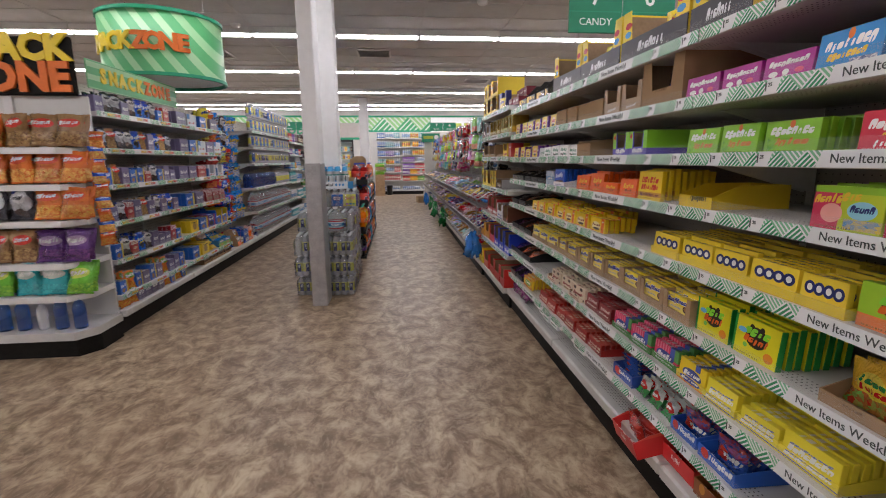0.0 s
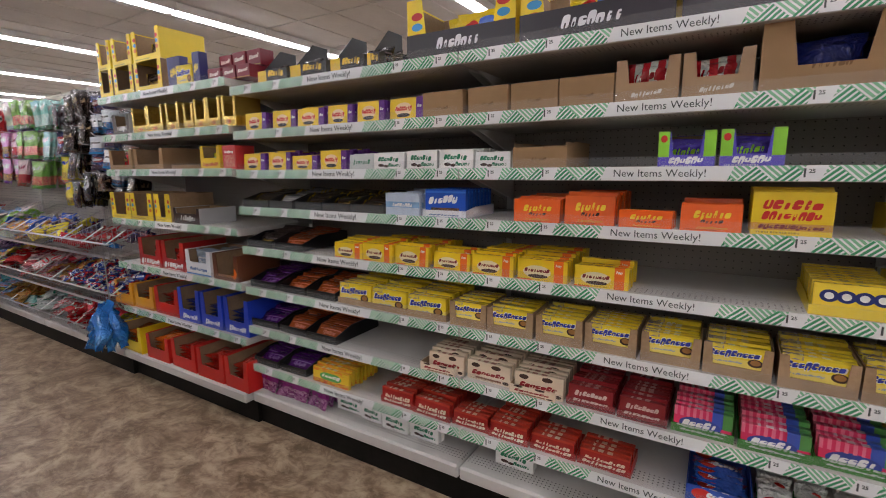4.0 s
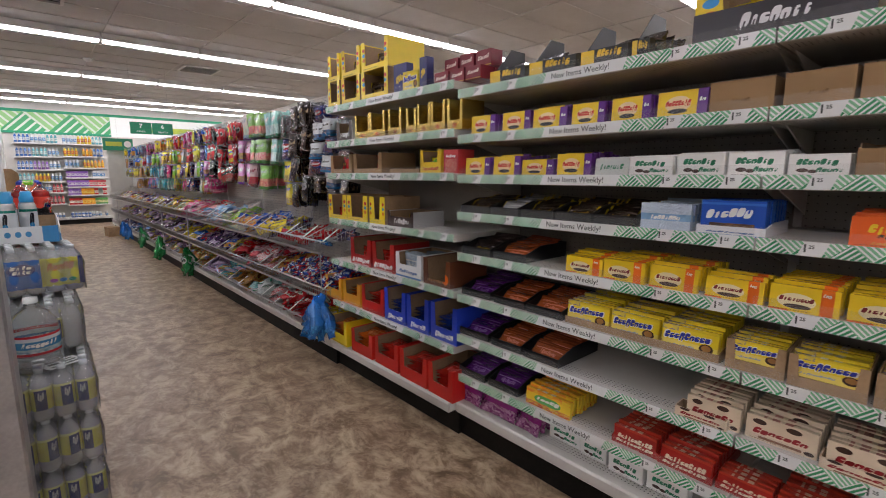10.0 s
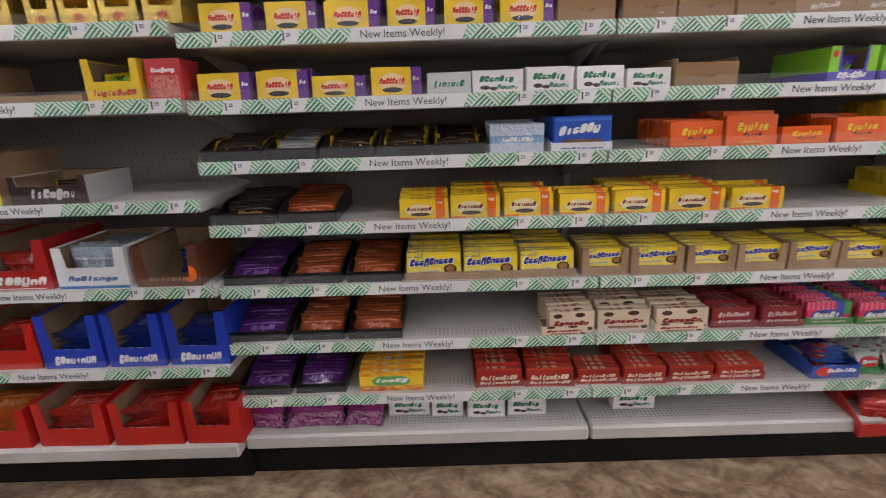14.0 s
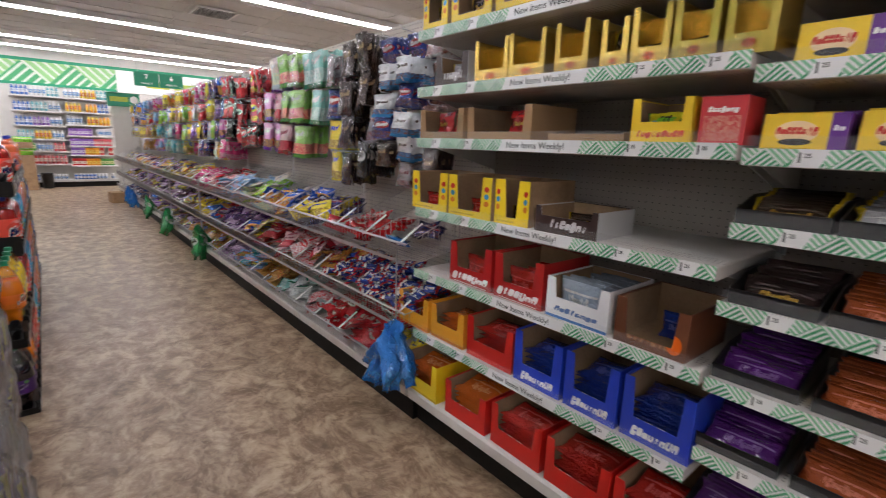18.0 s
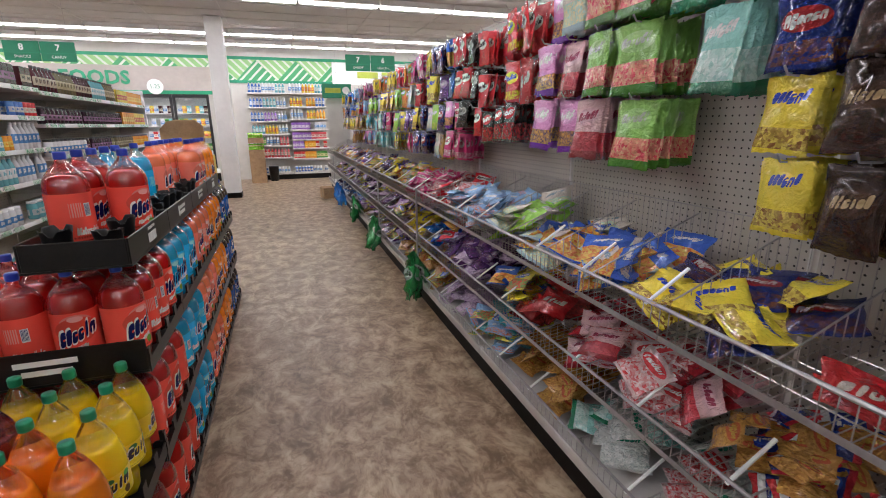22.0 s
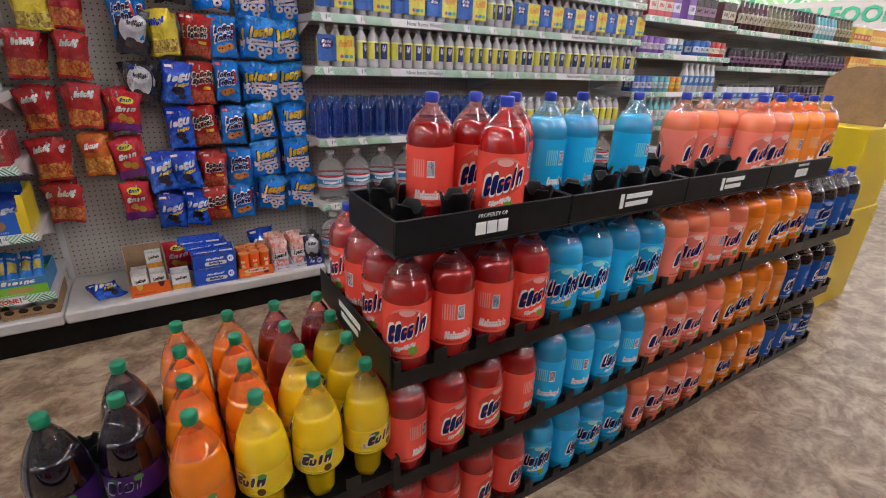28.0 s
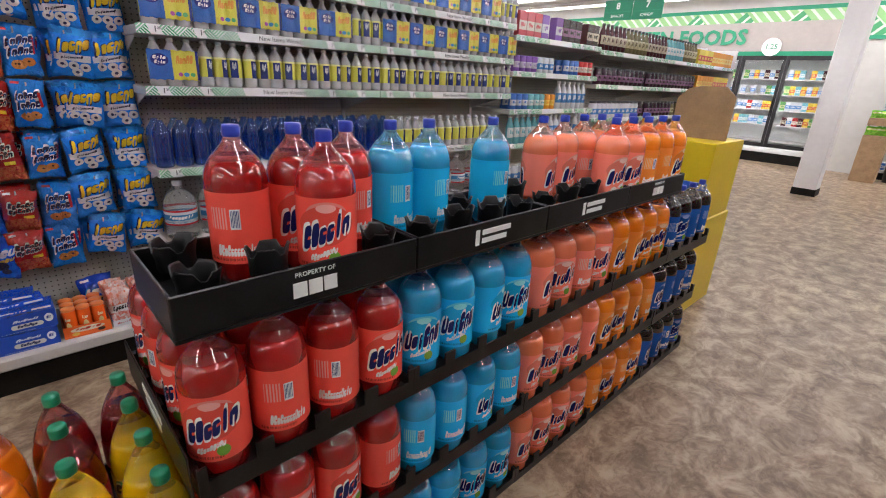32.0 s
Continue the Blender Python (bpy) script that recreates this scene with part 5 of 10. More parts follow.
def carton(m, outer, w, d, h, lip, post, fill, count, label, size=(0.08, 0.12), flat=False, name="display_carton", inner=True, shell=None):
    """A display carton with a cut front, partly filled with bags or bars."""
    ob = case_thing(name, m, label, "display carton", "display cartons")
    place("carton", tray_mesh(shell or outer, w, d, h, lip, post), ob)
    if shell:
        place("front_panel", front_mesh(outer, w, h + 0.002, lip, post), ob)
    if inner:
        place("lining", lining_mesh(w, d, h), ob)
    for k in range(count):
        bw, bh = size
        if flat:
            per = 7
            mm = pose(RNG.uniform(-0.2, 0.2) * (w - bw), 0.02 + (k // per) * bh * 0.45 + bh * 0.12, 0.008 + (k % per) * 0.017, -88 + RNG.uniform(-4, 4), 0, RNG.uniform(-5, 5))
            place("candy_bar", bag_mesh(PRINT[fill], k % 3), ob, scaled(mm @ pose(0, 0, -bh * 0.0), bw, 0.055, bh * 0.9))
        else:
            mm = pose(RNG.uniform(-0.5, 0.5) * max(0.0, w - bw - 0.02), 0.025 + (d - 0.06) * (k + 0.5) / max(1, count), 0.006, -14 + RNG.uniform(-5, 5), 0, RNG.uniform(-6, 6))
            place("candy_bag", bag_mesh(PRINT[fill], k % 3), ob, scaled(mm, bw, 0.12, bh * RNG.uniform(0.92, 1.06)))
    return ob


def bar_tray(m, key, w, label, rows=7, lip=0.036, d=0.30):
    """A dark tray with a fan of foil bars lying one on another."""
    ob = case_thing("bar_tray", m, label, "candy bars", "trays of wrapped bars")
    place("tray", tray_mesh(BLACK_PLASTIC, w, d, lip + 0.03, lip), ob)
    for k in range(rows + 3):
        mm = pose(RNG.uniform(-0.005, 0.005), 0.022 + 0.0185 * k, 0.008 + 0.0030 * k + RNG.uniform(-0.002, 0.002), -54 + RNG.uniform(-5, 5), RNG.uniform(-1.5, 1.5), RNG.uniform(-2, 2))
        place("candy_bar", bag_mesh(PRINT[key], k % 4), ob, scaled(mm, (w - 0.016) * RNG.uniform(0.96, 1.0), 0.045, 0.075))
    return ob

# ---- the room ----
X0, X1, Y0, YF = -13.0, 9.0, -6.0, 18.6      # inner faces of the walls
whole("floor", Shape().box(X0 - 0.2, X1 + 0.2, Y0 - 0.2, YF + 2.2, -0.2, 0.0), FLOOR, "mottled brown vinyl shop floor with a dull shine", "floor", kind="structure")
for nm, a in (("wall_west", (X0 - 0.2, X0, Y0, YF)), ("wall_east", (X1, X1 + 0.2, Y0, YF)), ("wall_south", (X0 - 0.2, X1 + 0.2, Y0 - 0.2, Y0))):
    whole(nm, Shape().box(*a, 0, CEIL), WALL_PAINT, "plain off-white painted shop wall", "wall", kind="structure")
CX0, CX1 = -5.6, -1.62                        # freezer opening in the far wall
far = Shape().box(X0 - 0.2, CX0, YF, YF + 0.2, 0, CEIL).box(CX1, X1 + 0.2, YF, YF + 0.2, 0, CEIL).box(CX0, CX1, YF, YF + 0.2, 2.15, CEIL).box(CX0, CX1, YF, YF + 0.2, 0, 0.1)
whole("wall_north", far, WALL_PAINT, "off-white far wall above the freezers", "wall", kind="structure")
ceil = Shape().box(X0 - 0.2, X1 + 0.2, Y0 - 0.2, YF + 2.2, CEIL + 0.012, CEIL + 0.2)
k = 0
for i in range(18):
    for j in range(41):
        ceil.box(X0 + i * 1.22 + 0.010, X0 + i * 1.22 + 1.210, Y0 + j * 0.61 + 0.010, Y0 + j * 0.61 + 0.600, CEIL + 0.006, CEIL + 0.012)
ceil_ob = whole("ceiling", ceil, CEILING, "white suspended tile ceiling", "ceiling", kind="structure")
grid = Shape()
for i in range(19):
    grid.box(X0 + i * 1.22 - 0.012, X0 + i * 1.22 + 0.012, Y0, YF, CEIL - 0.004, CEIL + 0.008)
for j in range(42):
    grid.box(X0, X1, Y0 + j * 0.61 - 0.012, Y0 + j * 0.61 + 0.012, CEIL - 0.002, CEIL + 0.007)
part("ceiling_grid", grid, CEILING, ceil_ob)

# lamps: rows of strip lights across the shop
body = Shape().box(-0.6, 0.6, -0.08, 0.08, 0.012, CEIL - LAMP_Z).mesh("body", WHITE_METAL)
tube = Shape().soft_box(-0.585, 0.585, -0.064, 0.064, -0.010, 0.012, 0.006).mesh("tube", TUBE)
lamp = thing("ceiling_light", -0.22, LAMP_ROWS[0], LAMP_Z, 0, "long white strip light fixed under the tile ceiling", "ceiling light", "rows of strip lights")
place("body", body, lamp)
place("tube", tube, lamp, None, "lit white tube")
for j, y in enumerate(LAMP_ROWS):
    for i in range(-9, 8):
        if (i, j) != (0, 0):
            copy_thing(lamp, pose(-0.22 + 1.22 * i, y, LAMP_Z))


def column(nm, x0, x1, y0, y1, label):
    c = thing(nm, (x0 + x1) / 2, (y0 + y1) / 2, 0, 0, label, "column", kind="structure")
    w, d = (x1 - x0) / 2, (y1 - y0) / 2
    part("shaft", Shape().soft_box(-w, w, -d, d, 0, CEIL - 0.006, 0.008), COLUMN_PAINT, c)
    return c


column("column_3", -0.906, -0.649, 5.5, 5.745, "thick white painted column behind the water stack")
near_col = column("column_1", -0.785, -0.655, 4.17, 4.42, "white painted square column beside stacked water packs")
far_col = column("column_2", -1.13, -0.85, 15.2, 15.5, "white square column with a black foot")
part("foot", Shape().box(-0.146, 0.146, -0.156, 0.156, 0, 0.10), BLACK_KICK, far_col)
part("wrap", Shape().soft_box(-0.069, 0.069, -0.13, 0.13, 0.0, 1.28, 0.008), STEEL, near_col, "grey metal sheet round the foot")

# ---- candy gondola ----
FX, BX = 0.95, 1.40      # shelf fronts and back panel
ROWZ = (1.69, 1.49, 1.31, 1.138, 0.944, 0.74, 0.538, 0.335)
DZ = (1.735, 1.52, 1.32, 1.03, 0.755, 0.47)


def joined_texts(pieces):
    """One mesh of several words: (mesh, x, z)."""
    s = Shape()
    for me, x, z in pieces:
        s.add([(v.co.x + x, v.co.y, v.co.z + z) for v in me.vertices], [tuple(p.vertices) for p in me.polygons])
    return s


L_UNIT = 1.22
LIP = clear("clear_shelf_lip", (0.9, 0.92, 0.92), 0.05, 1.4, 0.0)
LIP.node_tree.nodes["Principled BSDF"].inputs["Alpha"].default_value = 0.04
STRIP_TEXT = joined_texts([(lettering("New Items Weekly!", 0.029, INK), 0.02, 0.0)]).mesh("lettering", INK)
TAG_TEXT = joined_texts([(lettering("1", 0.030, INK, bold=0.0006), -0.006, 0.0), (lettering("25", 0.013, INK, bold=0.0003), 0.008, 0.005)]).mesh("price_tag", INK)
STRIP_MESH = Shape().box(-0.0025, 0.0, 0.003, L_UNIT - 0.003, -0.034, 0.004).mesh("price_strip", STRIP)


def gondola(x, y0, rows, depth, side, label, strips=True, shelf_mat=None, top=1.93, words=True, deck_out=0.0):
    """A shelving unit 1.22 long. x: shelf fronts. side -1: it faces -x."""
    g = thing("shelving_unit", x, y0, 0, 0, label, "shelving", "aisle shelving")
    s = -side
    L = L_UNIT
    mat = shelf_mat or SHELF_TOP

    def bx(sh, a, b, y0, y1, z0, z1, r=0.0):
        lo, hi = sorted((s * a, s * b))
        return sh.soft_box(lo, hi, y0, y1, z0, z1, r) if r else sh.box(lo, hi, y0, y1, z0, z1)
    part("back_panel", bx(Shape(), depth, depth + 0.02, 0.012, L - 0.012, 0.12, top), PEG_FINE_SHADED if depth > 0.44 else PEGBOARD, g)
    for y in (0.0, L - 0.012):
        part("upright", bx(Shape(), depth - 0.006, depth + 0.02, y, y + 0.012, 0.0, top + 0.01), WHITE_METAL, g)
    part("kick", bx(Shape(), 0.035, depth, 0, L, 0, 0.125), BLACK_KICK, g)
    part("base_deck", bx(Shape(), -0.012 - deck_out, depth - 0.008, 0.003, L - 0.003, 0.132, 0.188, 0.008), mat, g)
    for z in rows:
        part("shelf", bx(Shape(), 0.003, depth - 0.008, 0.003, L - 0.003, z - 0.036, z, 0.003), mat, g)
        for y in (0.016, L - 0.020):
            br = Shape().add([(s * a, y + k * 0.004, b) for k in (0, 1) for a, b in ((depth - 0.01, z - 0.038), (depth - 0.01, z - 0.13), (0.10, z - 0.038))], [(0, 1, 2), (5, 4, 3), (0, 3, 4, 1), (1, 4, 5, 2), (2, 5, 3, 0)])
            part("bracket", br, WHITE_METAL, g)
        if strips and depth > 0.44:
            part("clear_lip", bx(Shape(), 0.006, 0.0075, 0.006, L - 0.006, z + 0.0005, z + 0.032), LIP, g, "clear plastic shelf lip")
        if strips:
            strip = place("price_strip", STRIP_MESH, g, pose(0 if s > 0 else 0.0025, 0, z))
            if words:
                for me, along in ([(STRIP_TEXT, 0.0)] if words is True else words):
                    place("lettering", me, strip, pose(-0.0028 if s > 0 else 0.0008, L / 2 - s * along, -0.015, 0, 0, -90 * s))
            for f in (0.098, 0.252, 0.787, 0.935):
                place("price_tag", TAG_TEXT, strip, pose(-0.0028 if s > 0 else 0.0008, L * (1 - f), -0.015, 0, 0, -90 * s))
    return g


for y in (-0.97, 0.25, 1.47, 2.69):
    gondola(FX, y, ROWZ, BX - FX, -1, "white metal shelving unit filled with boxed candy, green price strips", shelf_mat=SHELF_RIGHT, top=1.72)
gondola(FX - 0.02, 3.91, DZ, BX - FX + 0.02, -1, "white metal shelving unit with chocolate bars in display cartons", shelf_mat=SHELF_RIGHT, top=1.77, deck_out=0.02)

SHELF_R1 = [
    ("kraft", 2.768, 0.166), ("kraft", 2.593, 0.150), ("kraft", 2.434, 0.159), ("kraft", 2.272, 0.163), ("turtle", 2.107, 0.167), ("turtle", 1.938, 0.165),
    ("bigkraft", 1.708, 0.283), ("gnp", 1.472, 0.173), ("gnp", 1.303, 0.158), ("gnp", 1.141, 0.157), ("blue", 0.980, 0.166), ("blue", 0.809, 0.158),
    ("blue", 0.641, 0.177), ("green", 0.473, 0.161), ("green", 0.308, 0.152), ("rpur", 3.774, 0.155), ("rpur", 3.593, 0.155), ("rpur", 3.419, 0.162),
    ("rpur", 3.254, 0.142), ("rpur", 3.094, 0.146), ("rpur", 2.933, 0.161),
]
SHELF_R2 = [
    ("jmint", 3.015, 0.156), ("jmint", 2.864, 0.146), ("jmint", 2.718, 0.146), ("jmintlow", 2.576, 0.138), ("openkraft", 2.412, 0.190), ("punch", 1.996, 0.143),
    ("punch", 1.846, 0.144), ("green", 1.452, 0.166), ("green", 1.284, 0.161), ("green", 1.110, 0.171), ("pink", 0.848, 0.173), ("pink", 0.665, 0.173),
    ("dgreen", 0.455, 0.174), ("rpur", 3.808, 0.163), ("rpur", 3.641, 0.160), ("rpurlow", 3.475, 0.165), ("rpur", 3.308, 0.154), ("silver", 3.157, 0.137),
]
SHELF_R3 = [
    ("goob", 2.763, 0.180), ("reese", 2.417, 0.165), ("reesehi", 2.250, 0.162), ("reeselow", 2.088, 0.155), ("reese", 1.926, 0.157), ("sugar", 1.749, 0.179),
    ("yellowtray", 1.458, 0.178), ("warhead", 0.932, 0.177), ("warhead", 0.756, 0.175), ("smallblue", 0.659, 0.088), ("darkbar", 3.815, 0.190), ("silverbar", 3.635, 0.158),
    ("darkbar", 3.466, 0.167), ("darkbar", 3.297, 0.165), ("darkbar", 3.129, 0.164), ("paleblue", 2.955, 0.171),
]
SHELF_R4 = [
    ("rais", 3.082, 0.163), ("rais", 2.915, 0.163), ("raislow", 2.741, 0.164), ("rais", 2.572, 0.165), ("rais", 2.393, 0.181), ("raislow", 2.204, 0.173),
    ("dots", 1.607, 0.171), ("dots", 1.433, 0.166), ("dots", 1.269, 0.154), ("dots", 1.107, 0.163), ("dots", 0.956, 0.131), ("sourg", 0.788, 0.184),
    ("sourr", 0.603, 0.185), ("sourr", 0.411, 0.192), ("brownbar", 3.803, 0.187), ("orangebar", 3.607, 0.187), ("raislow", 3.242, 0.163),
]
SHELF_R5 = [
    ("bfing", 3.219, 0.186), ("bfing", 3.034, 0.183), ("bfing", 2.852, 0.182), ("bfkraft", 2.667, 0.151), ("bfkraft", 2.501, 0.170), ("bfkraft", 2.328, 0.156),
    ("bfkraft", 2.166, 0.157), ("bfkraft", 1.998, 0.160), ("bfkraft", 1.832, 0.164), ("bfkraft", 1.657, 0.165), ("bfkraft", 1.490, 0.162), ("sour", 1.324, 0.163),
    ("sour", 1.143, 0.178), ("patch", 0.841, 0.170), ("patch", 0.651, 0.190), ("patchb", 0.456, 0.181), ("patchb", 0.264, 0.182), ("purplebar", 3.811, 0.192),
    ("orangebar", 3.606, 0.182), ("orangebar", 3.415, 0.182),
]
SHELF_R6 = [
    ("whop", 2.764, 0.163), ("whop", 2.587, 0.183), ("whop", 2.395, 0.184), ("wlow", 2.792, 0.182), ("wlow", 2.411, 0.192), ("dred", 2.218, 0.154),
    ("dred", 2.062, 0.142), ("nerds", 1.900, 0.159), ("nerds", 1.727, 0.166), ("nerds", 1.558, 0.165), ("ynerd", 1.393, 0.151), ("lemon", 1.243, 0.142),
    ("lemonlow", 1.093, 0.145), ("lemon", 0.933, 0.168), ("purplebox", 0.638, 0.196), ("purplebox", 0.445, 0.183), ("purplebox", 0.254, 0.178), ("purplebar", 3.822, 0.198),
    ("orangebar", 3.615, 0.179), ("orangebar", 3.423, 0.188),
]
SHELF_R7 = [
    ("hot", 3.005, 0.168), ("hot", 2.831, 0.172), ("hotlow", 2.659, 0.155), ("hot", 2.503, 0.153), ("hotlow", 2.338, 0.161), ("hotlow", 2.167, 0.169),
    ("bluetray", 1.843, 0.173), ("gwr", 1.706, 0.089), ("gwr", 1.616, 0.083), ("gwr", 1.525, 0.092), ("airhead", 1.400, 0.150), ("airhead", 1.225, 0.178),
    ("airhead", 0.895, 0.187), ("airhead", 0.700, 0.196), ("airhead", 0.528, 0.135), ("airhead", 0.355, 0.204), ("purplebar", 3.823, 0.184), ("purplebar", 3.628, 0.180),
    ("jumbo", 3.383, 0.231),
]
SHELF_K = [
    ("jflat", 3.333, 0.158), ("jflat", 3.189, 0.122), ("jflat", 3.050, 0.143), ("jflat", 2.899, 0.148), ("jflat", 2.503, 0.161), ("redtray", 1.434, 0.221),
    ("nut", 1.214, 0.209), ("nut", 0.995, 0.206), ("nut", 0.772, 0.218), ("nut", 0.547, 0.209), ("nut", 0.319, 0.215), ("magenta", 3.850, 0.149),
    ("magenta", 3.670, 0.205), ("magenta", 3.493, 0.128),
]
SHELF_D1 = [
    ("greybox", 4.946, 0.231), ("crown", 4.743, 0.162), ("crown", 4.575, 0.155), ("crown", 4.402, 0.122), ("crownfull", 4.265, 0.086), ("crown", 4.164, 0.108),
    ("crown", 4.050, 0.109), ("crown", 3.931, 0.111),
]
SHELF_D2 = [
    ("redpack", 5.003, 0.284), ("redpack", 4.686, 0.322), ("flatkraft", 4.337, 0.278), ("tobler", 4.107, 0.164), ("truffle", 3.962, 0.111),
]
SHELF_D3 = [
    ("six", 5.061, 0.244), ("six", 4.812, 0.241), ("sixw", 4.601, 0.164), ("hersh", 4.375, 0.237),
]
SHELF_D4 = [
    ("mounds", 4.800, 0.246), ("mounds", 4.551, 0.234), ("hwhite", 4.304, 0.236), ("brownbox", 4.063, 0.216),
]
SHELF_D5 = [
    ("orangecut", 5.160, 0.238), ("orangecut", 4.924, 0.214), ("redcut", 4.675, 0.251), ("bluecut", 4.438, 0.212), ("bluecut", 4.226, 0.197), ("bluecut", 4.016, 0.211),
]
SHELF_DK = [
    ("yellowcut", 5.044, 0.328), ("browncut", 4.750, 0.242), ("redcut2", 4.484, 0.266), ("redcut2", 4.221, 0.244), ("redcut2", 3.992, 0.200),
]
SHELF_D0 = [
    ("peanut", 5.047, 0.158), ("peanut", 4.845, 0.217), ("peanut", 4.588, 0.271), ("navy", 4.363, 0.133), ("ycard", 4.265, 0.126), ("navy", 4.172, 0.080),
]
SHELF_R0 = [
    ("maroon", 4.055, 0.102), ("maroon", 3.947, 0.101), ("maroon", 3.841, 0.103), ("riesen", 3.635, 0.193), ("riesen", 3.413, 0.215), ("riesen", 3.203, 0.180),
    ("riesen", 3.071, 0.061), ("ring", 2.704, 0.415), ("ring", 2.264, 0.445), ("ring", 1.804, 0.459), ("ring", 1.424, 0.286),
]
FRONT = FX + 0.018

# kind, print, height, count, label
BOXES = {
    "gnp": ("gnp", 0.068, 9, "magenta and white candy boxes filed on the shelf"),
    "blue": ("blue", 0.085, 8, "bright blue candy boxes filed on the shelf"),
    "green": ("green", 0.083, 8, "lime green sour candy boxes filed on the shelf"),
    "dgreen": ("dgreen", 0.085, 7, "green candy boxes with the shelf's shade put into a darker print"),
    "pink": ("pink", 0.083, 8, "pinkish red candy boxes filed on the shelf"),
    "rpur": ("rpur", 0.082, 8, "yellow and purple raisin candy boxes"),
    "rpurlow": ("rpur", 0.066, 8, "low yellow and purple raisin candy boxes"),
    "jmint": ("jmint", 0.068, 9, "white mint boxes with green lettering shapes"),
    "jmintlow": ("jmint", 0.058, 5, "low white mint boxes with green lettering shapes"),
    "silver": ("silver", 0.066, 6, "silvery mint boxes beside white ones"),
    "goob": ("goob", 0.098, 8, "deep blue candy boxes beside a white divider"),
    "reese": ("reese", 0.075, 9, "orange peanut butter candy boxes"),
    "reesehi": ("reese", 0.092, 9, "taller orange peanut butter candy boxes"),
    "reeselow": ("reese", 0.052, 3, "low orange tray of candy boxes"),
    "sugar": ("sugar", 0.112, 8, "yellow candy boxes with red lettering shapes"),
    "warhead": ("warhead", 0.098, 7, "green and pink sour candy boxes"),
    "smallblue": ("smallblue", 0.056, 3, "small dark blue candy boxes"),
    "rais": ("rais", 0.075, 10, "yellow and orange raisin candy boxes in a row"),
    "raislow": ("rais", 0.068, 6, "yellow and orange raisin candy boxes, a short row"),
    "dots": ("dots", 0.078, 10, "yellow gum drop boxes with dark blue round letters"),
    "sour": ("sour", 0.112, 8, "yellow and green sour candy boxes"),
    "sourg": ("sourg", 0.098, 8, "green sour candy boxes with a black splash"),
    "sourr": ("sourr", 0.094, 8, "red and green sour candy boxes"),
    "bfing": ("bfing", 0.088, 9, "yellow candy boxes with blue lettering shapes"),
    "whop": ("whop", 0.078, 7, "cream malted candy boxes with brown spots"),
    "dred": ("dred", 0.066, 8, "dark red candy boxes lying in rows"),
    "nerds": ("nerds", 0.074, 10, "pink candy boxes with blue bands"),
    "ynerd": ("ynerd", 0.074, 10, "yellow candy boxes with a blue splash"),
    "lemon": ("lemon", 0.072, 10, "bright yellow lemon candy boxes"),
    "lemonlow": ("lemon", 0.055, 6, "low stack of yellow lemon candy boxes"),
    "purplebox": ("purplebox", 0.070, 9, "purple candy boxes lying in rows"),
    "hot": ("hot", 0.064, 9, "red cinnamon candy boxes in a row"),
    "hotlow": ("hot", 0.056, 4, "red cinnamon candy boxes, a short row"),
    "jumbo": ("jumbo", 0.078, 8, "yellow candy boxes with a green oval"),
    "paleblue": ("paleblue", 0.085, 8, "pale blue and white wrapped bars"),
    "truffle": ("truffle", 0.112, 1, "red truffle box with white lettering shapes"),
    "maroon": ("maroon", 0.062, 3, "maroon cherry candy boxes stacked on the top shelf"),
}
TRAYED = {"bfing", "dots", "nerds", "hot", "hotlow", "lemon", "lemonlow", "ynerd", "dred", "goob"}
TRAY_MAT = {"dots": "yellowcard2", "goob": "whitecard", "nerds": "dgreen", "hot": "hot", "hotlow": "hot", "lemon": "lemon", "lemonlow": "lemon", "ynerd": "ynerd", "dred": "dred"}


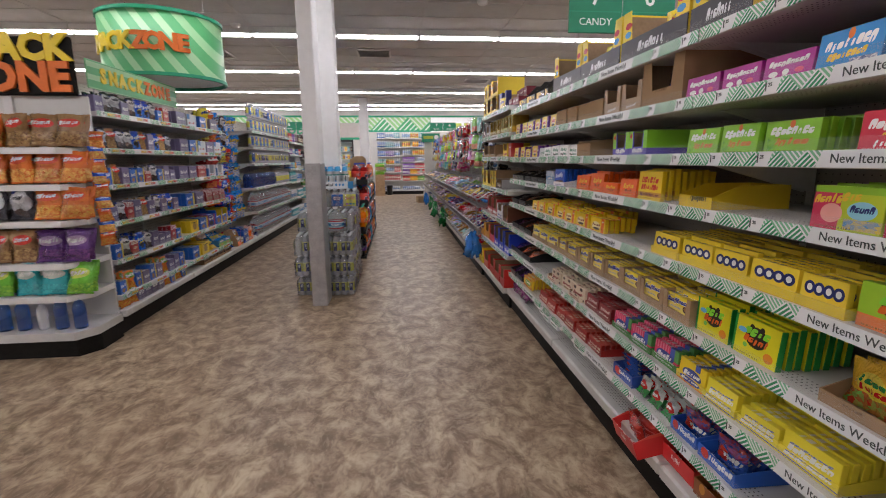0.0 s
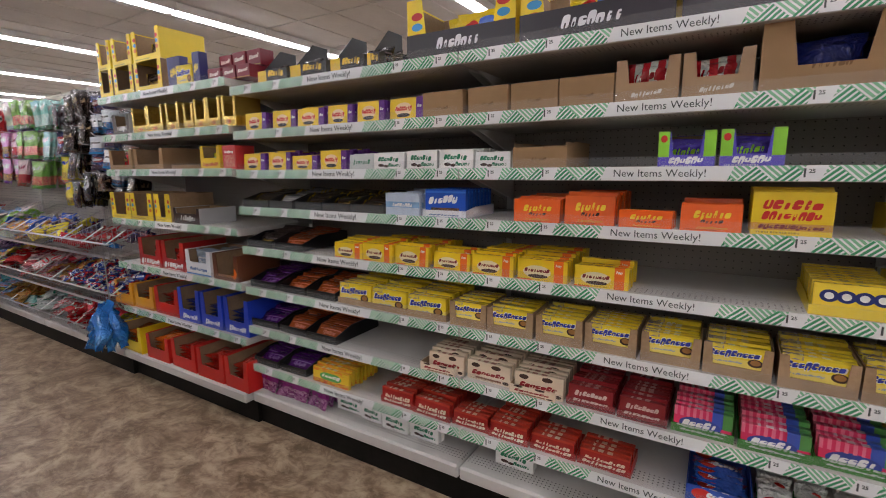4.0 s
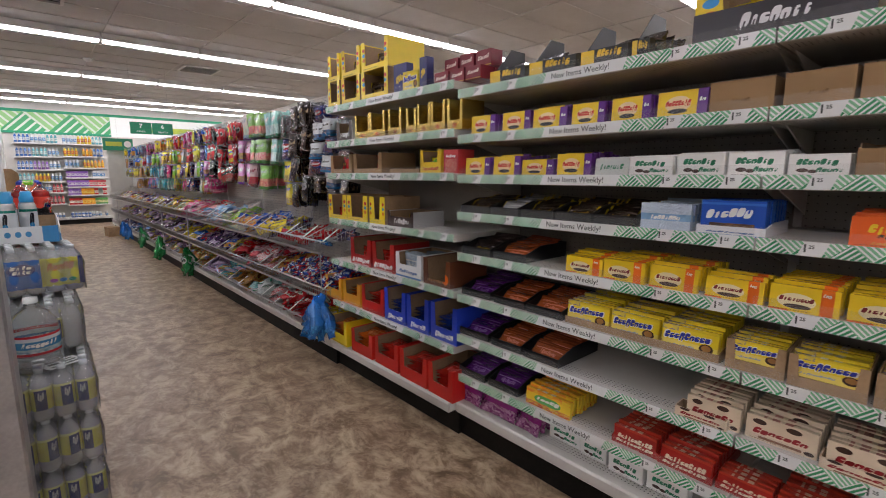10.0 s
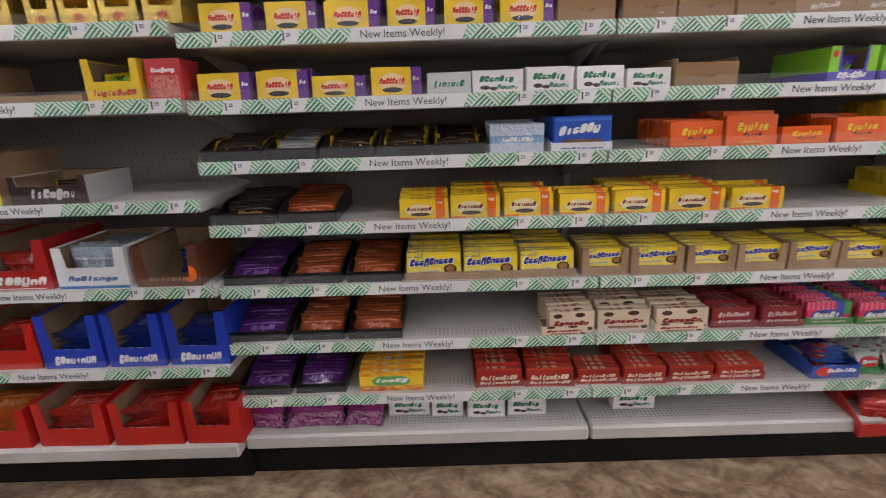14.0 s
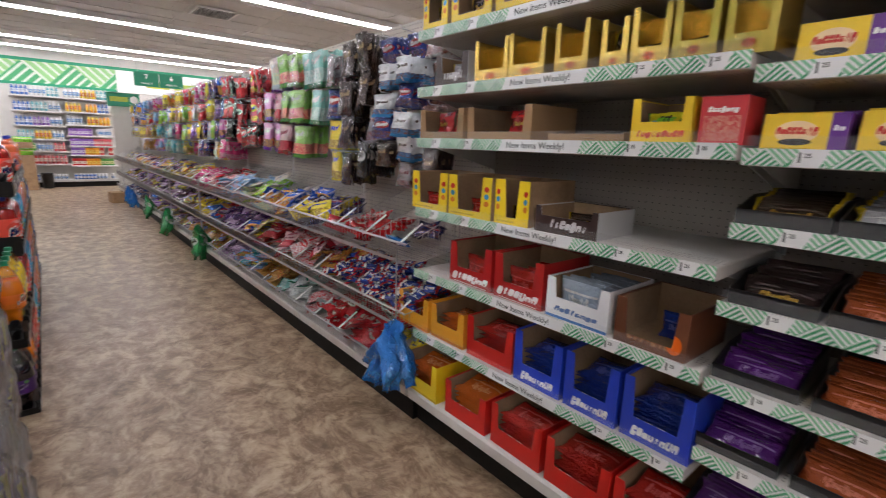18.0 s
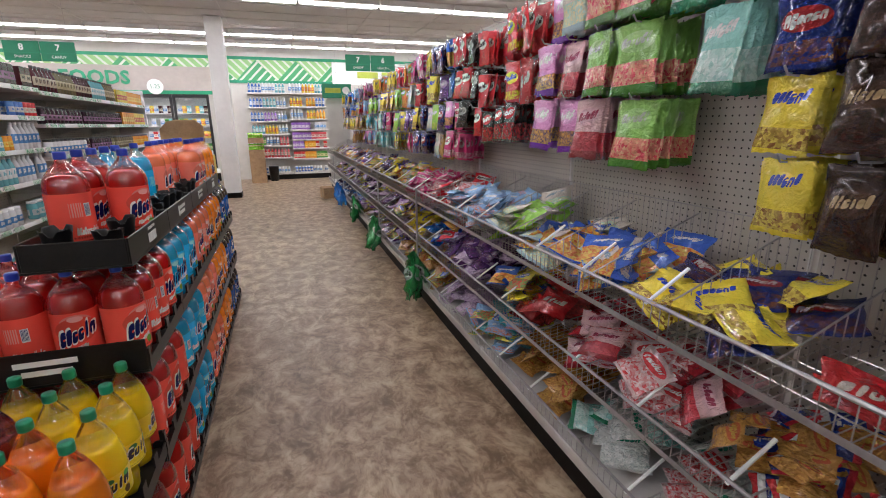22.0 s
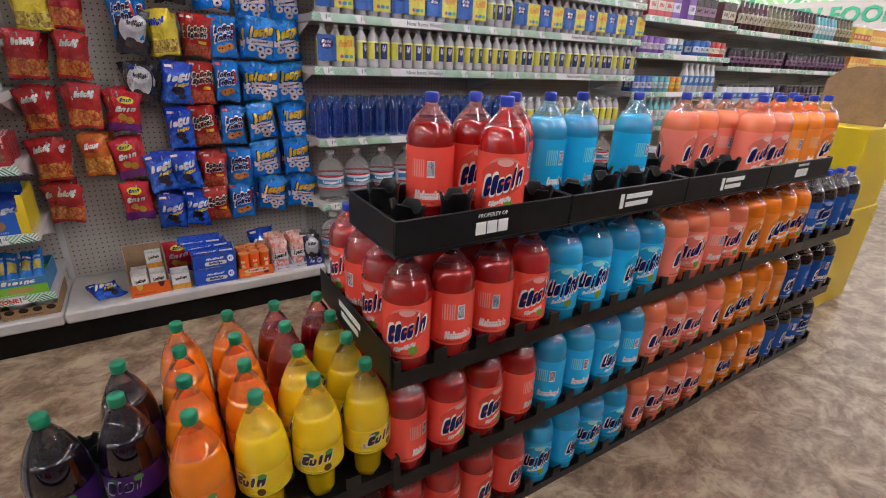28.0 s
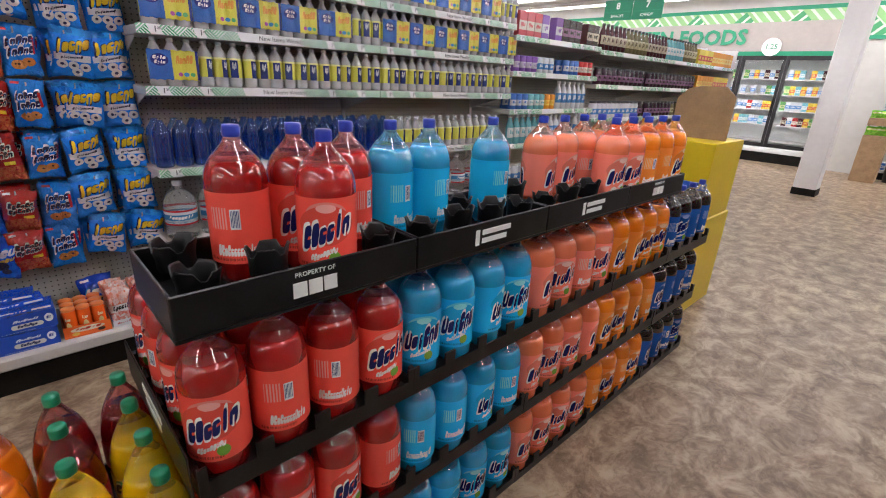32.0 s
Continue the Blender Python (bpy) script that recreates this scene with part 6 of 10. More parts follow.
def stock(rows, z, x):
    for key, y, w in rows:
        turn = RNG.uniform(-1.2, 1.2)
        m = facing(x + RNG.uniform(0, 0.01), y, z, -1, turn)
        if key in BOXES:
            pr, h, n, label = BOXES[key]
            tray = (PRINT[TRAY_MAT[key]] if key in TRAY_MAT else CARDBOARD) if key in TRAYED else None
            if key == "truffle":
                rank(m, pr, w - 0.005, h, 1, label, d=0.11)
            elif key == "maroon":
                rank(m, pr, w - 0.004, h, 2, label, d=0.09)
                rank(facing(x + 0.07, y, z + h, -1, turn), "maroon", w - 0.004, 0.075, 1, "maroon cherry candy box on two others", d=0.08)
            else:
                rank(m, pr, w - 0.006, h, n, label, tray=tray, lip=0.026)
        elif key == "kraft":
            carton(m, PRINT["kraft_plain"], w - 0.006, 0.26, 0.092, 0.088, 0.0, "brownbar", 3, "plain brown cardboard carton on the shelf", (0.1, 0.08))
        elif key == "openkraft":
            carton(m, PRINT["kraft_plain"], w - 0.012, 0.26, 0.085, 0.068, 0.0, "brownbar", 0, "open empty brown cardboard carton")
        elif key == "flatkraft":
            carton(m, PRINT["kraft_plain"], w - 0.02, 0.24, 0.03, 0.024, 0.0, "brownbar", 0, "low empty brown cardboard tray")
        elif key == "turtle":
            carton(m, PRINT["kraft_turtle"], w - 0.004, 0.24, 0.118, 0.055, 0.028, "turtlebag", 4, "brown carton of red and white candy bags", (0.12, 0.11))
        elif key == "bigkraft":
            carton(m, PRINT["kraft_plain"], w - 0.006, 0.30, 0.165, 0.06, 0.06, "navybag", 5, "tall brown carton of dark blue candy bags", (0.15, 0.13))
        elif key == "punch":
            carton(m, PRINT["punchcard"], w - 0.004, 0.24, 0.098, 0.035, 0.03, "punchbag", 5, "blue and green carton of small purple packs", (0.1, 0.075))
        elif key == "yellowtray":
            carton(m, PRINT["yellowcard"], w - 0.004, 0.26, 0.075, 0.038, 0.0, "brownbar", 0, "empty open yellow cardboard tray", inner=False)
        elif key in ("darkbar", "silverbar", "brownbar", "orangebar", "purplebar"):
            names = {"darkbar": "dark chocolate", "silverbar": "silver foil", "brownbar": "dark brown", "orangebar": "orange", "purplebar": "purple"}
            bar_tray(m, key, w - 0.006, "tray of %s wrapped candy bars" % names[key], rows=RNG.choice((6, 7, 8)))
        elif key == "bfkraft":
            ob = rank(m, "bfing", w - 0.010, 0.066, 7, "yellow candy boxes with blue lettering in a cut brown tray", shuffle=0.004)
            place("tray", tray_mesh(CARDBOARD, w - 0.002, 0.17, 0.09, 0.03, 0.02), ob, pose(0, -0.004, 0))
            for c in ob.children:
                if c.name.startswith("candy_box"):
                    c.location.z += 0.024
        elif key in ("patch", "patchb"):
            carton(m, PRINT["kraft_plain"], w - 0.006, 0.26, 0.055, 0.03, 0.0, key, 5, "brown tray of sour candy bags", (0.14, 0.11), inner=False)
        elif key == "wlow":
            carton(facing(x - 0.012, y, z, -1, turn), PRINT["whop"], w - 0.03, 0.06, 0.036, 0.032, 0.0, "brownbar", 0, "low open cream candy tray")
        elif key == "bluetray":
            carton(m, PRINT["smallblue"], w - 0.006, 0.24, 0.06, 0.05, 0.0, "airbag", 6, "blue tray of candy rolls", (0.13, 0.07), flat=True, inner=False)
        elif key == "gwr":
            for k in range(5):
                tagged(place("candy_bag", bag_mesh(PRINT["gwr"], k % 3), None, scaled(facing(x + 0.015 + k * 0.028, y + RNG.uniform(-0.004, 0.004), z + 0.004, -1) @ pose(0, 0, 0, -30, 0, RNG.uniform(-4, 4)), w - 0.006, 0.1, 0.075)), "small green, white and red candy pack", "candy bag", "small packs on the shelf")
        elif key == "airhead":
            carton(m, PRINT["aircard"], w - 0.006, 0.22, 0.05, 0.042, 0.0, "airbag", 5, "blue tray of candy packs with red round marks", (0.13, 0.085), inner=False)
        elif key == "jflat":
            rank(facing(x + RNG.uniform(0.03, 0.07), y, z, -1, turn), "jmint", w - 0.004, 0.072, 2, "white mint boxes with green lettering shapes")
        elif key == "redtray":
            carton(m, PRINT["redlowcard"], w - 0.008, 0.22, 0.075, 0.06, 0.0, "redbar", 4, "red tray of wrapped candy bars", (0.16, 0.09), inner=False)
        elif key == "nut":
            carton(m, PRINT["nutcard"], w - 0.008, 0.22, 0.07, 0.058, 0.0, "nutroll", 5, "brown tray of orange wrapped nut rolls", (0.17, 0.085), inner=False)
        elif key == "magenta":
            for k in range(4):
                tagged(place("candy_bag", bag_mesh(PRINT["magbag"], k % 3), None, scaled(facing(x + 0.012 + k * 0.045, y + RNG.uniform(-0.01, 0.01), z + 0.004, -1) @ pose(0, 0, 0, -24, 0, RNG.uniform(-8, 8)), w + 0.01, 0.16, 0.125)), "purple candy bag leaning on the low shelf", "candy bag", "bags on the low shelf")
        elif key == "greybox":
            carton(m, PRINT["hershcard"], w - 0.05, 0.18, 0.12, 0.05, 0.03, "silverbar", 3, "dark grey carton of silver candy bags", (0.14, 0.09))
        elif key in ("crown", "crownfull"):
            carton(m, PRINT["goldcard"], w - 0.006, 0.14, 0.145 if key == "crown" else 0.13, 0.045, 0.015, "darkbar", 3 if key == "crown" else 5, "gold carton with tall cut corners, of small chocolates", (0.07, 0.05 if key == "crown" else 0.11), inner=False)
        elif key == "redpack":
            carton(m, PRINT["kraft_plain"], w - 0.012, 0.24, 0.118, 0.03, 0.03, "redfoil", 4, "cream brown carton of shiny red chocolate bags", (0.12, 0.105))
        elif key == "tobler":
            carton(m, PRINT["tobler"], w - 0.008, 0.20, 0.115, 0.055, 0.02, "sour", 2, "yellow carton of triangular chocolate bars", (0.1, 0.08))
        elif key in ("six", "sixw"):
            carton(m, PRINT["sixcard"], w - 0.008, 0.26, 0.155, 0.025, 0.045, "redbar" if key == "six" else "darkbar", 3, "brown carton with a tall cut yellow front, nearly empty", (0.12, 0.06), shell=CARDBOARD)
        elif key == "hersh":
            carton(m, PRINT["hershcard"], w - 0.006, 0.22, 0.085, 0.055, 0.02, "darkbar", 1, "dark brown chocolate carton, nearly empty", (0.12, 0.06))
        elif key == "mounds":
            carton(m, PRINT["moundscard"], w - 0.008, 0.26, 0.165, 0.065, 0.035, "redbar", 3, "red carton of candy bars with white lettering shapes", (0.14, 0.10))
        elif key == "hwhite":
            carton(m, PRINT["whitecard"], w - 0.008, 0.26, 0.135, 0.07, 0.03, "whitebar", 6, "white carton of pale blue wrapped bars", (0.16, 0.12))
        elif key == "brownbox":
            carton(m, PRINT["browncard"], w - 0.008, 0.26, 0.135, 0.03, 0.03, "bluebar", 1, "brown carton, almost empty", (0.1, 0.08))
        elif key in ("orangecut", "yellowcut", "redcut", "redcut2", "bluecut", "browncut"):
            spec = {"orangecut": ("orangecard", "orgbag", 0.15, 3), "yellowcut": ("yellowcard2", "orgbag", 0.17, 8), "redcut": ("redcard", "redbar", 0.165, 5), "redcut2": ("redcard", "redbar", 0.165, 6), "bluecut": ("bluecard", "bluebar", 0.19, 8), "browncut": ("redcard", "orgbag", 0.15, 4)}[key]
            words = {"orangecut": "orange", "yellowcut": "yellow", "redcut": "red", "redcut2": "red", "bluecut": "deep blue", "browncut": "red and brown"}[key]
            carton(m, PRINT[spec[0]], min(w - 0.008, 0.24), 0.28, spec[2], 0.07, 0.03, spec[1], {"orangecut": 6, "bluecut": 12, "browncut": 7}.get(key, 10), "%s carton of wrapped candy bars" % words, (min(w - 0.008, 0.24) - 0.03, 0.16), flat=True)
        elif key == "peanut":
            for k in (0, 1):
                carton(facing(x + 0.005 * k, y, z + 0.158 * k, -1, turn), PRINT["sixcard"], w - 0.01, 0.25, 0.155, 0.03, min(0.03, w * 0.18), "darkbar", 4, "yellow cut carton of dark candy bags, stacked in two", (w * 0.62, 0.10), shell=CARDBOARD if k == 0 else PRINT["yellowcard2"])
        elif key == "navy":
            rank(m, "navycard", w - 0.02, 0.15, 1, "navy blue card display with a yellow mark", d=0.05)
        elif key == "ycard":
            rank(facing(x, y, z, -1, 8), "bfing", w - 0.01, 0.10, 3, "yellow candy boxes with blue lettering on the top shelf")
        elif key == "riesen":
            ob = carton(m, PRINT["riesen"], w - 0.004, 0.24, 0.075, 0.055, 0.0, "brownbar", 4, "black and yellow tray with a raised dark flap", (0.12, 0.075), inner=False)
            part("header_card", Shape().add([(-w / 2 + 0.004 + k * 0.003, yy, zz) for k in (0, 1) for yy, zz in ((0.03, 0.06), (0.22, 0.06), (0.22, 0.165), (0.13, 0.165))], [(0, 1, 2, 3), (7, 6, 5, 4), (0, 4, 5, 1), (1, 5, 6, 2), (2, 6, 7, 3), (3, 7, 4, 0)]), BLACK_PLASTIC, ob, "dark raised card flap")
        elif key == "ring":
            ob = carton(m, PRINT["sixcard"], w - 0.008, 0.26, 0.20, 0.085, 0.06, "ringbag", 5, "yellow and black carton of ring candy bags", (0.2, 0.15))
            part("front_panel", Shape().box(-w / 2 + 0.003, w / 2 - 0.003, -0.004, -0.001, 0.0, 0.085), PRINT["ringfront"], ob)


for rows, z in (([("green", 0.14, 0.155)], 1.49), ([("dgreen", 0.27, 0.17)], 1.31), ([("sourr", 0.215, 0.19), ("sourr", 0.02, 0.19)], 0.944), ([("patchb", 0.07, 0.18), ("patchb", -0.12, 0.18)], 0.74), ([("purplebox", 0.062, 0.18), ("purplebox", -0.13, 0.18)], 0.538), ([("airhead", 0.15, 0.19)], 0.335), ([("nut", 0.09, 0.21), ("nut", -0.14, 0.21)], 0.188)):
    stock(rows, z, FRONT)
for rows, z in ((SHELF_R1, 1.49), (SHELF_R2, 1.31), (SHELF_R3, 1.138), (SHELF_R4, 0.944), (SHELF_R5, 0.74), (SHELF_R6, 0.538), (SHELF_R7, 0.335), (SHELF_K, 0.188)):
    stock(rows, z, FRONT)
stock([e for e in SHELF_R0 if e[0] != "maroon"] + [("ring", 1.02, 0.44), ("ring", 0.56, 0.44)], 1.69, FRONT)
stock([e for e in SHELF_R0 if e[0] == "maroon"], 1.735, FRONT)
for rows, z in ((SHELF_D0, 1.735), (SHELF_D1, 1.52), (SHELF_D2, 1.32), (SHELF_D3, 1.03), (SHELF_D4, 0.755), (SHELF_D5, 0.47), (SHELF_DK, 0.188)):
    stock(rows, z, FRONT - (0.06 if rows is SHELF_DK else 0.02))
# a red tray that hangs over the edge of the low shelf
carton(pose(FX - 0.05, 1.64, 0.150, 16, -9, -90 - 8), PRINT["redlowcard"], 0.25, 0.2, 0.08, 0.065, 0.0, "redbar", 4, "red tray of candy bars tipping over the shelf edge", (0.19, 0.10), inner=False)

# ---- hook wall and wire bins ----
BIN_Y0, BIN_Y1 = 5.13, 15.4
y = BIN_Y0
while y < BIN_Y1 - 0.5:
    u = thing("hook_wall", BX, y, 0, 0, "beige perforated hook wall above wire candy bins", "shelving", "aisle shelving")
    part("back_panel", Shape().box(0.0, 0.02, 0.012, 1.208, 0.12, 1.97), PEGBOARD, u)
    part("upright", Shape().box(-0.006, 0.02, 0.0, 0.012, 0.0, 1.98), WHITE_METAL, u)
    part("kick", Shape().box(-0.46, 0.0, 0.0, 1.22, 0.0, 0.125), BLACK_KICK, u)
    part("base_deck", Shape().soft_box(-0.505, -0.008, 0.003, 1.217, 0.132, 0.188, 0.008), SHELF_TOP, u)
    y += 1.22
END_Y = y
part("end_panel", Shape().box(-0.46, 0.02, 1.222, 1.24, 0.0, 1.97), WALL_PAINT, u, "plain off-white end panel")

RAIL_X = 0.895


def wire_row(y0, y1, x, z0, z1, gap, r=0.0015):
    """An upright wire mesh along the aisle."""
    s = Shape()
    n = int((y1 - y0) / gap)
    for k in range(n + 1):
        s.rod((x, y0 + k * gap, z0), (x, y0 + k * gap, z1), r, 4)
    for z in (z0, z1):
        s.rod((x, y0, z), (x, y1, z), r * 1.6, 5)
    return s


def bin_unit(y0, n):
    """A wire bin rack of three tiers over n compartments of 0.305."""
    L = 0.305 * n
    b = thing("wire_bin_rack", 0, y0, 0, 0, "steel wire candy bin rack in three tiers on a white base", "bin", "wire bin racks")
    for nm, z0, z1, zb in (("low_fence", 0.192, 0.246, 0.192), ("middle_bin", 0.465, 0.535, 0.46), ("top_bin", 0.775, 0.86, 0.77)):
        f = part(nm, wire_row(0.004, L - 0.004, RAIL_X, z0, z1, 0.0305), WIRE, b)
        part("rail", Shape().rod((RAIL_X, 0.0, z1 + 0.004), (RAIL_X, L, z1 + 0.004), 0.0055, 6), STEEL, f)
        if nm != "low_fence":
            fl = Shape()
            back = 1.30 if nm == "top_bin" else 1.36
            for k in range(int(L / 0.025) + 1):
                fl.rod((RAIL_X, k * 0.025, zb), (back, k * 0.025, zb + 0.05), 0.0016, 3)
            for xx in (0.97, 1.08, 1.19, back):
                fl.rod((xx, 0, zb + 0.05 * (xx - RAIL_X) / (back - RAIL_X)), (xx, L, zb + 0.05 * (xx - RAIL_X) / (back - RAIL_X)), 0.0024, 4)
            part("wire_floor", fl, WIRE, b)
            part("front_sheet", Shape().box(RAIL_X - 0.004, RAIL_X - 0.002, 0.002, L - 0.002, z0 - 0.004, z0 + 0.012), STEEL, f)
    part("back_fence", wire_row(0.004, L - 0.004, 1.325, 0.83, 1.05, 0.0305), WIRE, b)
    for k in range(n):
        yk = 0.305 * k + 0.004
        for z1, zb, depth in ((0.86, 0.78, 0.42), (0.535, 0.47, 0.40), (0.246, 0.195, 0.36)):
            d = Shape()
            top = z1 + (0.17 if z1 > 0.8 else 0.06)
            d.rod((RAIL_X, yk, z1), (RAIL_X + depth, yk, top), 0.0026, 5)
            for j in range(1, 13):
                xx = RAIL_X + depth * j / 13
                zt = z1 + (top - z1) * j / 13
                d.rod((xx, yk, zb + 0.05 * j / 13), (xx, yk, zt), 0.0016, 3)
            dv = part("divider", d, WIRE, b)
            if (k + int(z1 * 10)) % 4 != 3:
                part("price_stick", Shape().box(-0.003, 0.003, -0.004, 0.004, 0.0, 0.16, Matrix.Translation((RAIL_X - 0.004, yk + 0.05, z1 - 0.005)) @ pose(0, 0, 0, 0, 58, 0)), SIGN_WHITE, dv, "white plastic price holder")
    return b


y = BIN_Y0 + 0.02
while y < END_Y - 0.3:
    bin_unit(y, 4)
    y += 1.22
for yp in (5.2, 8.74, 10.25, 11.8, 13.3, 14.8):
    p = thing("rack_post", 0.882, yp, 0.188, 0, "slim grey steel post in front of the wire bins", "post", "posts of the bins")
    part("post", Shape().soft_box(-0.006, 0.006, -0.008, 0.008, 0, 0.70, 0.002) if yp > 6 else Shape().rod((0, 0, 0), (0, 0, 0.68), 0.004, 6), STEEL if yp > 6 else WIRE, p)

reg("b_redplain", (0.50, 0.015, 0.02), ("word", 0.5, 0.5, 0.3, 0.14, 0.2, (0.6, 0.5, 0.45), 4), rough=0.16, crinkle=0.6)

# heaps of bags: start, end, prints, bag width and height, bags in each compartment
TOP = ((5.24, 5.45, ("b_bluefoil", "b_navy"), 0.17, 0.13, 2), (5.55, 6.02, ("b_redplain",), 0.18, 0.12, 5), (6.10, 6.55, ("b_yellow", "b_yellow", "b_navy"), 0.22, 0.17, 9), (6.55, 7.30, ("b_blue", "b_pastel", "b_blue"), 0.22, 0.18, 11), (7.30, 7.62, ("b_lime", "b_pastel"), 0.20, 0.17, 11), (7.62, 8.30, ("b_sky",), 0.19, 0.15, 14), (8.30, 8.75, ("b_clearred", "b_red"), 0.19, 0.15, 11), (8.75, 9.30, ("b_magenta",), 0.18, 0.14, 13), (9.30, 9.85, ("b_orange", "b_multi"), 0.18, 0.13, 11), (9.85, 11.3, ("b_yellow", "b_multi", "b_navy"), 0.18, 0.13, 9), (11.3, 15.0, ("b_multi", "b_purple", "b_orange", "b_lilac"), 0.18, 0.13, 7))
MID = ((5.15, 5.95, ("b_mini",), 0.13, 0.062, 34), (5.95, 6.25, ("b_gold", "b_mini"), 0.13, 0.1, 16), (6.25, 6.95, ("b_clearred", "b_rose"), 0.19, 0.16, 9), (6.95, 7.25, ("b_darkred", "b_redplain"), 0.19, 0.15, 8), (7.25, 7.60, ("b_multi", "b_blue", "b_yellow"), 0.19, 0.15, 8), (7.60, 8.40, ("b_purple", "b_purple", "b_lilac"), 0.19, 0.15, 9), (8.40, 8.85, ("b_bluefoil", "b_red", "b_blue"), 0.18, 0.15, 9), (8.85, 9.25, ("b_yellow",), 0.18, 0.14, 9), (9.25, 12.0, ("b_purple", "b_multi", "b_lilac", "b_silver"), 0.17, 0.13, 8), (12.0, 15.0, ("b_lilac", "b_multi", "b_navy"), 0.17, 0.13, 6))
LOW = ((5.15, 5.50, ("b_yellow", "b_pastel"), 0.11, 0.08, 24), (5.50, 6.10, ("b_redplain", "b_red"), 0.17, 0.13, 13), (6.10, 6.45, ("b_clear", "b_clearred"), 0.19, 0.15, 8), (6.45, 6.85, ("b_teal", "b_clear"), 0.20, 0.16, 8), (6.85, 7.35, ("b_gold",), 0.17, 0.14, 8), (7.35, 7.85, ("b_aqua", "b_multi", "b_sky"), 0.18, 0.14, 9), (7.85, 8.35, ("b_lilac",), 0.18, 0.15, 8), (8.35, 9.6, ("b_gold", "b_gold", "b_multi"), 0.17, 0.13, 9), (9.6, 12.0, ("b_purple", "b_silver", "b_multi", "b_lilac"), 0.17, 0.13, 7), (12.0, 15.0, ("b_navy", "b_bluefoil", "b_silver"), 0.17, 0.13, 6))
BAG_WORDS = {"b_bluefoil": "deep blue foil", "b_copper": "copper brown foil", "b_brown": "dark brown", "b_redplain": "shiny red", "b_yellow": "yellow", "b_navy": "navy blue", "b_blue": "blue and colourful", "b_pastel": "pale pastel", "b_lime": "lime green", "b_sky": "light blue", "b_clearred": "clear and red", "b_red": "red and white", "b_magenta": "pinkish red", "b_orange": "orange", "b_multi": "many-coloured", "b_purple": "dark purple", "b_lilac": "lilac", "b_mini": "navy, red and white small", "b_gold": "amber brown", "b_rose": "pale pink and red", "b_darkred": "dark red", "b_silver": "silver", "b_teal": "teal green", "b_clear": "clear", "b_aqua": "aqua blue", "b_green": "green and red", "b_pink": "pink and purple", "b_redyellow": "red and yellow", "b_black": "black and white", "b_blackred": "black and red", "b_dove": "blue and white", "b_greenfoil": "shiny green"}


UNDER = []


def heap(bands, z0, x0, depth, rise):
    for a, b, prints, w0, h0, count0 in bands:
        n = max(1, round((b - a) / 0.305))
        for c in range(n):
            yc = a + (b - a) * (c + 0.5) / n
            span = (b - a) / n
            count, w, h = int(count0 * 2.3), w0 * 0.84, h0 * 0.84
            for k in range(count):
                layer = k / count
                key = prints[(k + c) % len(prints)] if RNG.random() > 0.2 else RNG.choice(prints)
                x = x0 + 0.03 + (depth - 0.03) * ((k * 0.618 + RNG.uniform(-0.1, 0.1)) % 1.0)
                zz = z0 + 0.012 + layer * rise + 0.06 * (x - x0) / depth
                yy = yc + RNG.uniform(-0.5, 0.5) * max(0.02, span - w * 0.75)
                tilt = -72 + RNG.uniform(-22, 26)
                m = pose(x, yy, zz, 0, 0, -90) @ pose(0, 0, 0, tilt, RNG.uniform(-20, 20), RNG.uniform(-60, 60)) @ pose(0, 0, -h * 0.4)
                mm = scaled(m, w * RNG.uniform(0.9, 1.05), min(0.15, w * 0.62), h * RNG.uniform(0.9, 1.05))
                me = bag_mesh(PRINT[key], k % 4)
                if b < 8.8 and k >= count * 0.74 and w > 0.11:
                    tagged(place("candy_bag", me, None, mm), BAG_WORDS[key] + " candy bag lying in a wire bin", "candy bag", "bags heaped in the bins")
                else:
                    UNDER.append((me, mm))


heap(TOP[:2], 0.785, RAIL_X + 0.03, 0.30, 0.02)
heap(TOP[2:4], 0.785, RAIL_X + 0.04, 0.33, 0.06)
heap(TOP[4:], 0.79, RAIL_X + 0.05, 0.33, 0.10)
heap(MID, 0.49, RAIL_X + 0.03, 0.31, 0.09)
heap(LOW, 0.195, RAIL_X + 0.025, 0.30, 0.10)
joined("heaped_candy_bags", UNDER, "heaps of small coloured candy bags in wire bins", "candy bags")

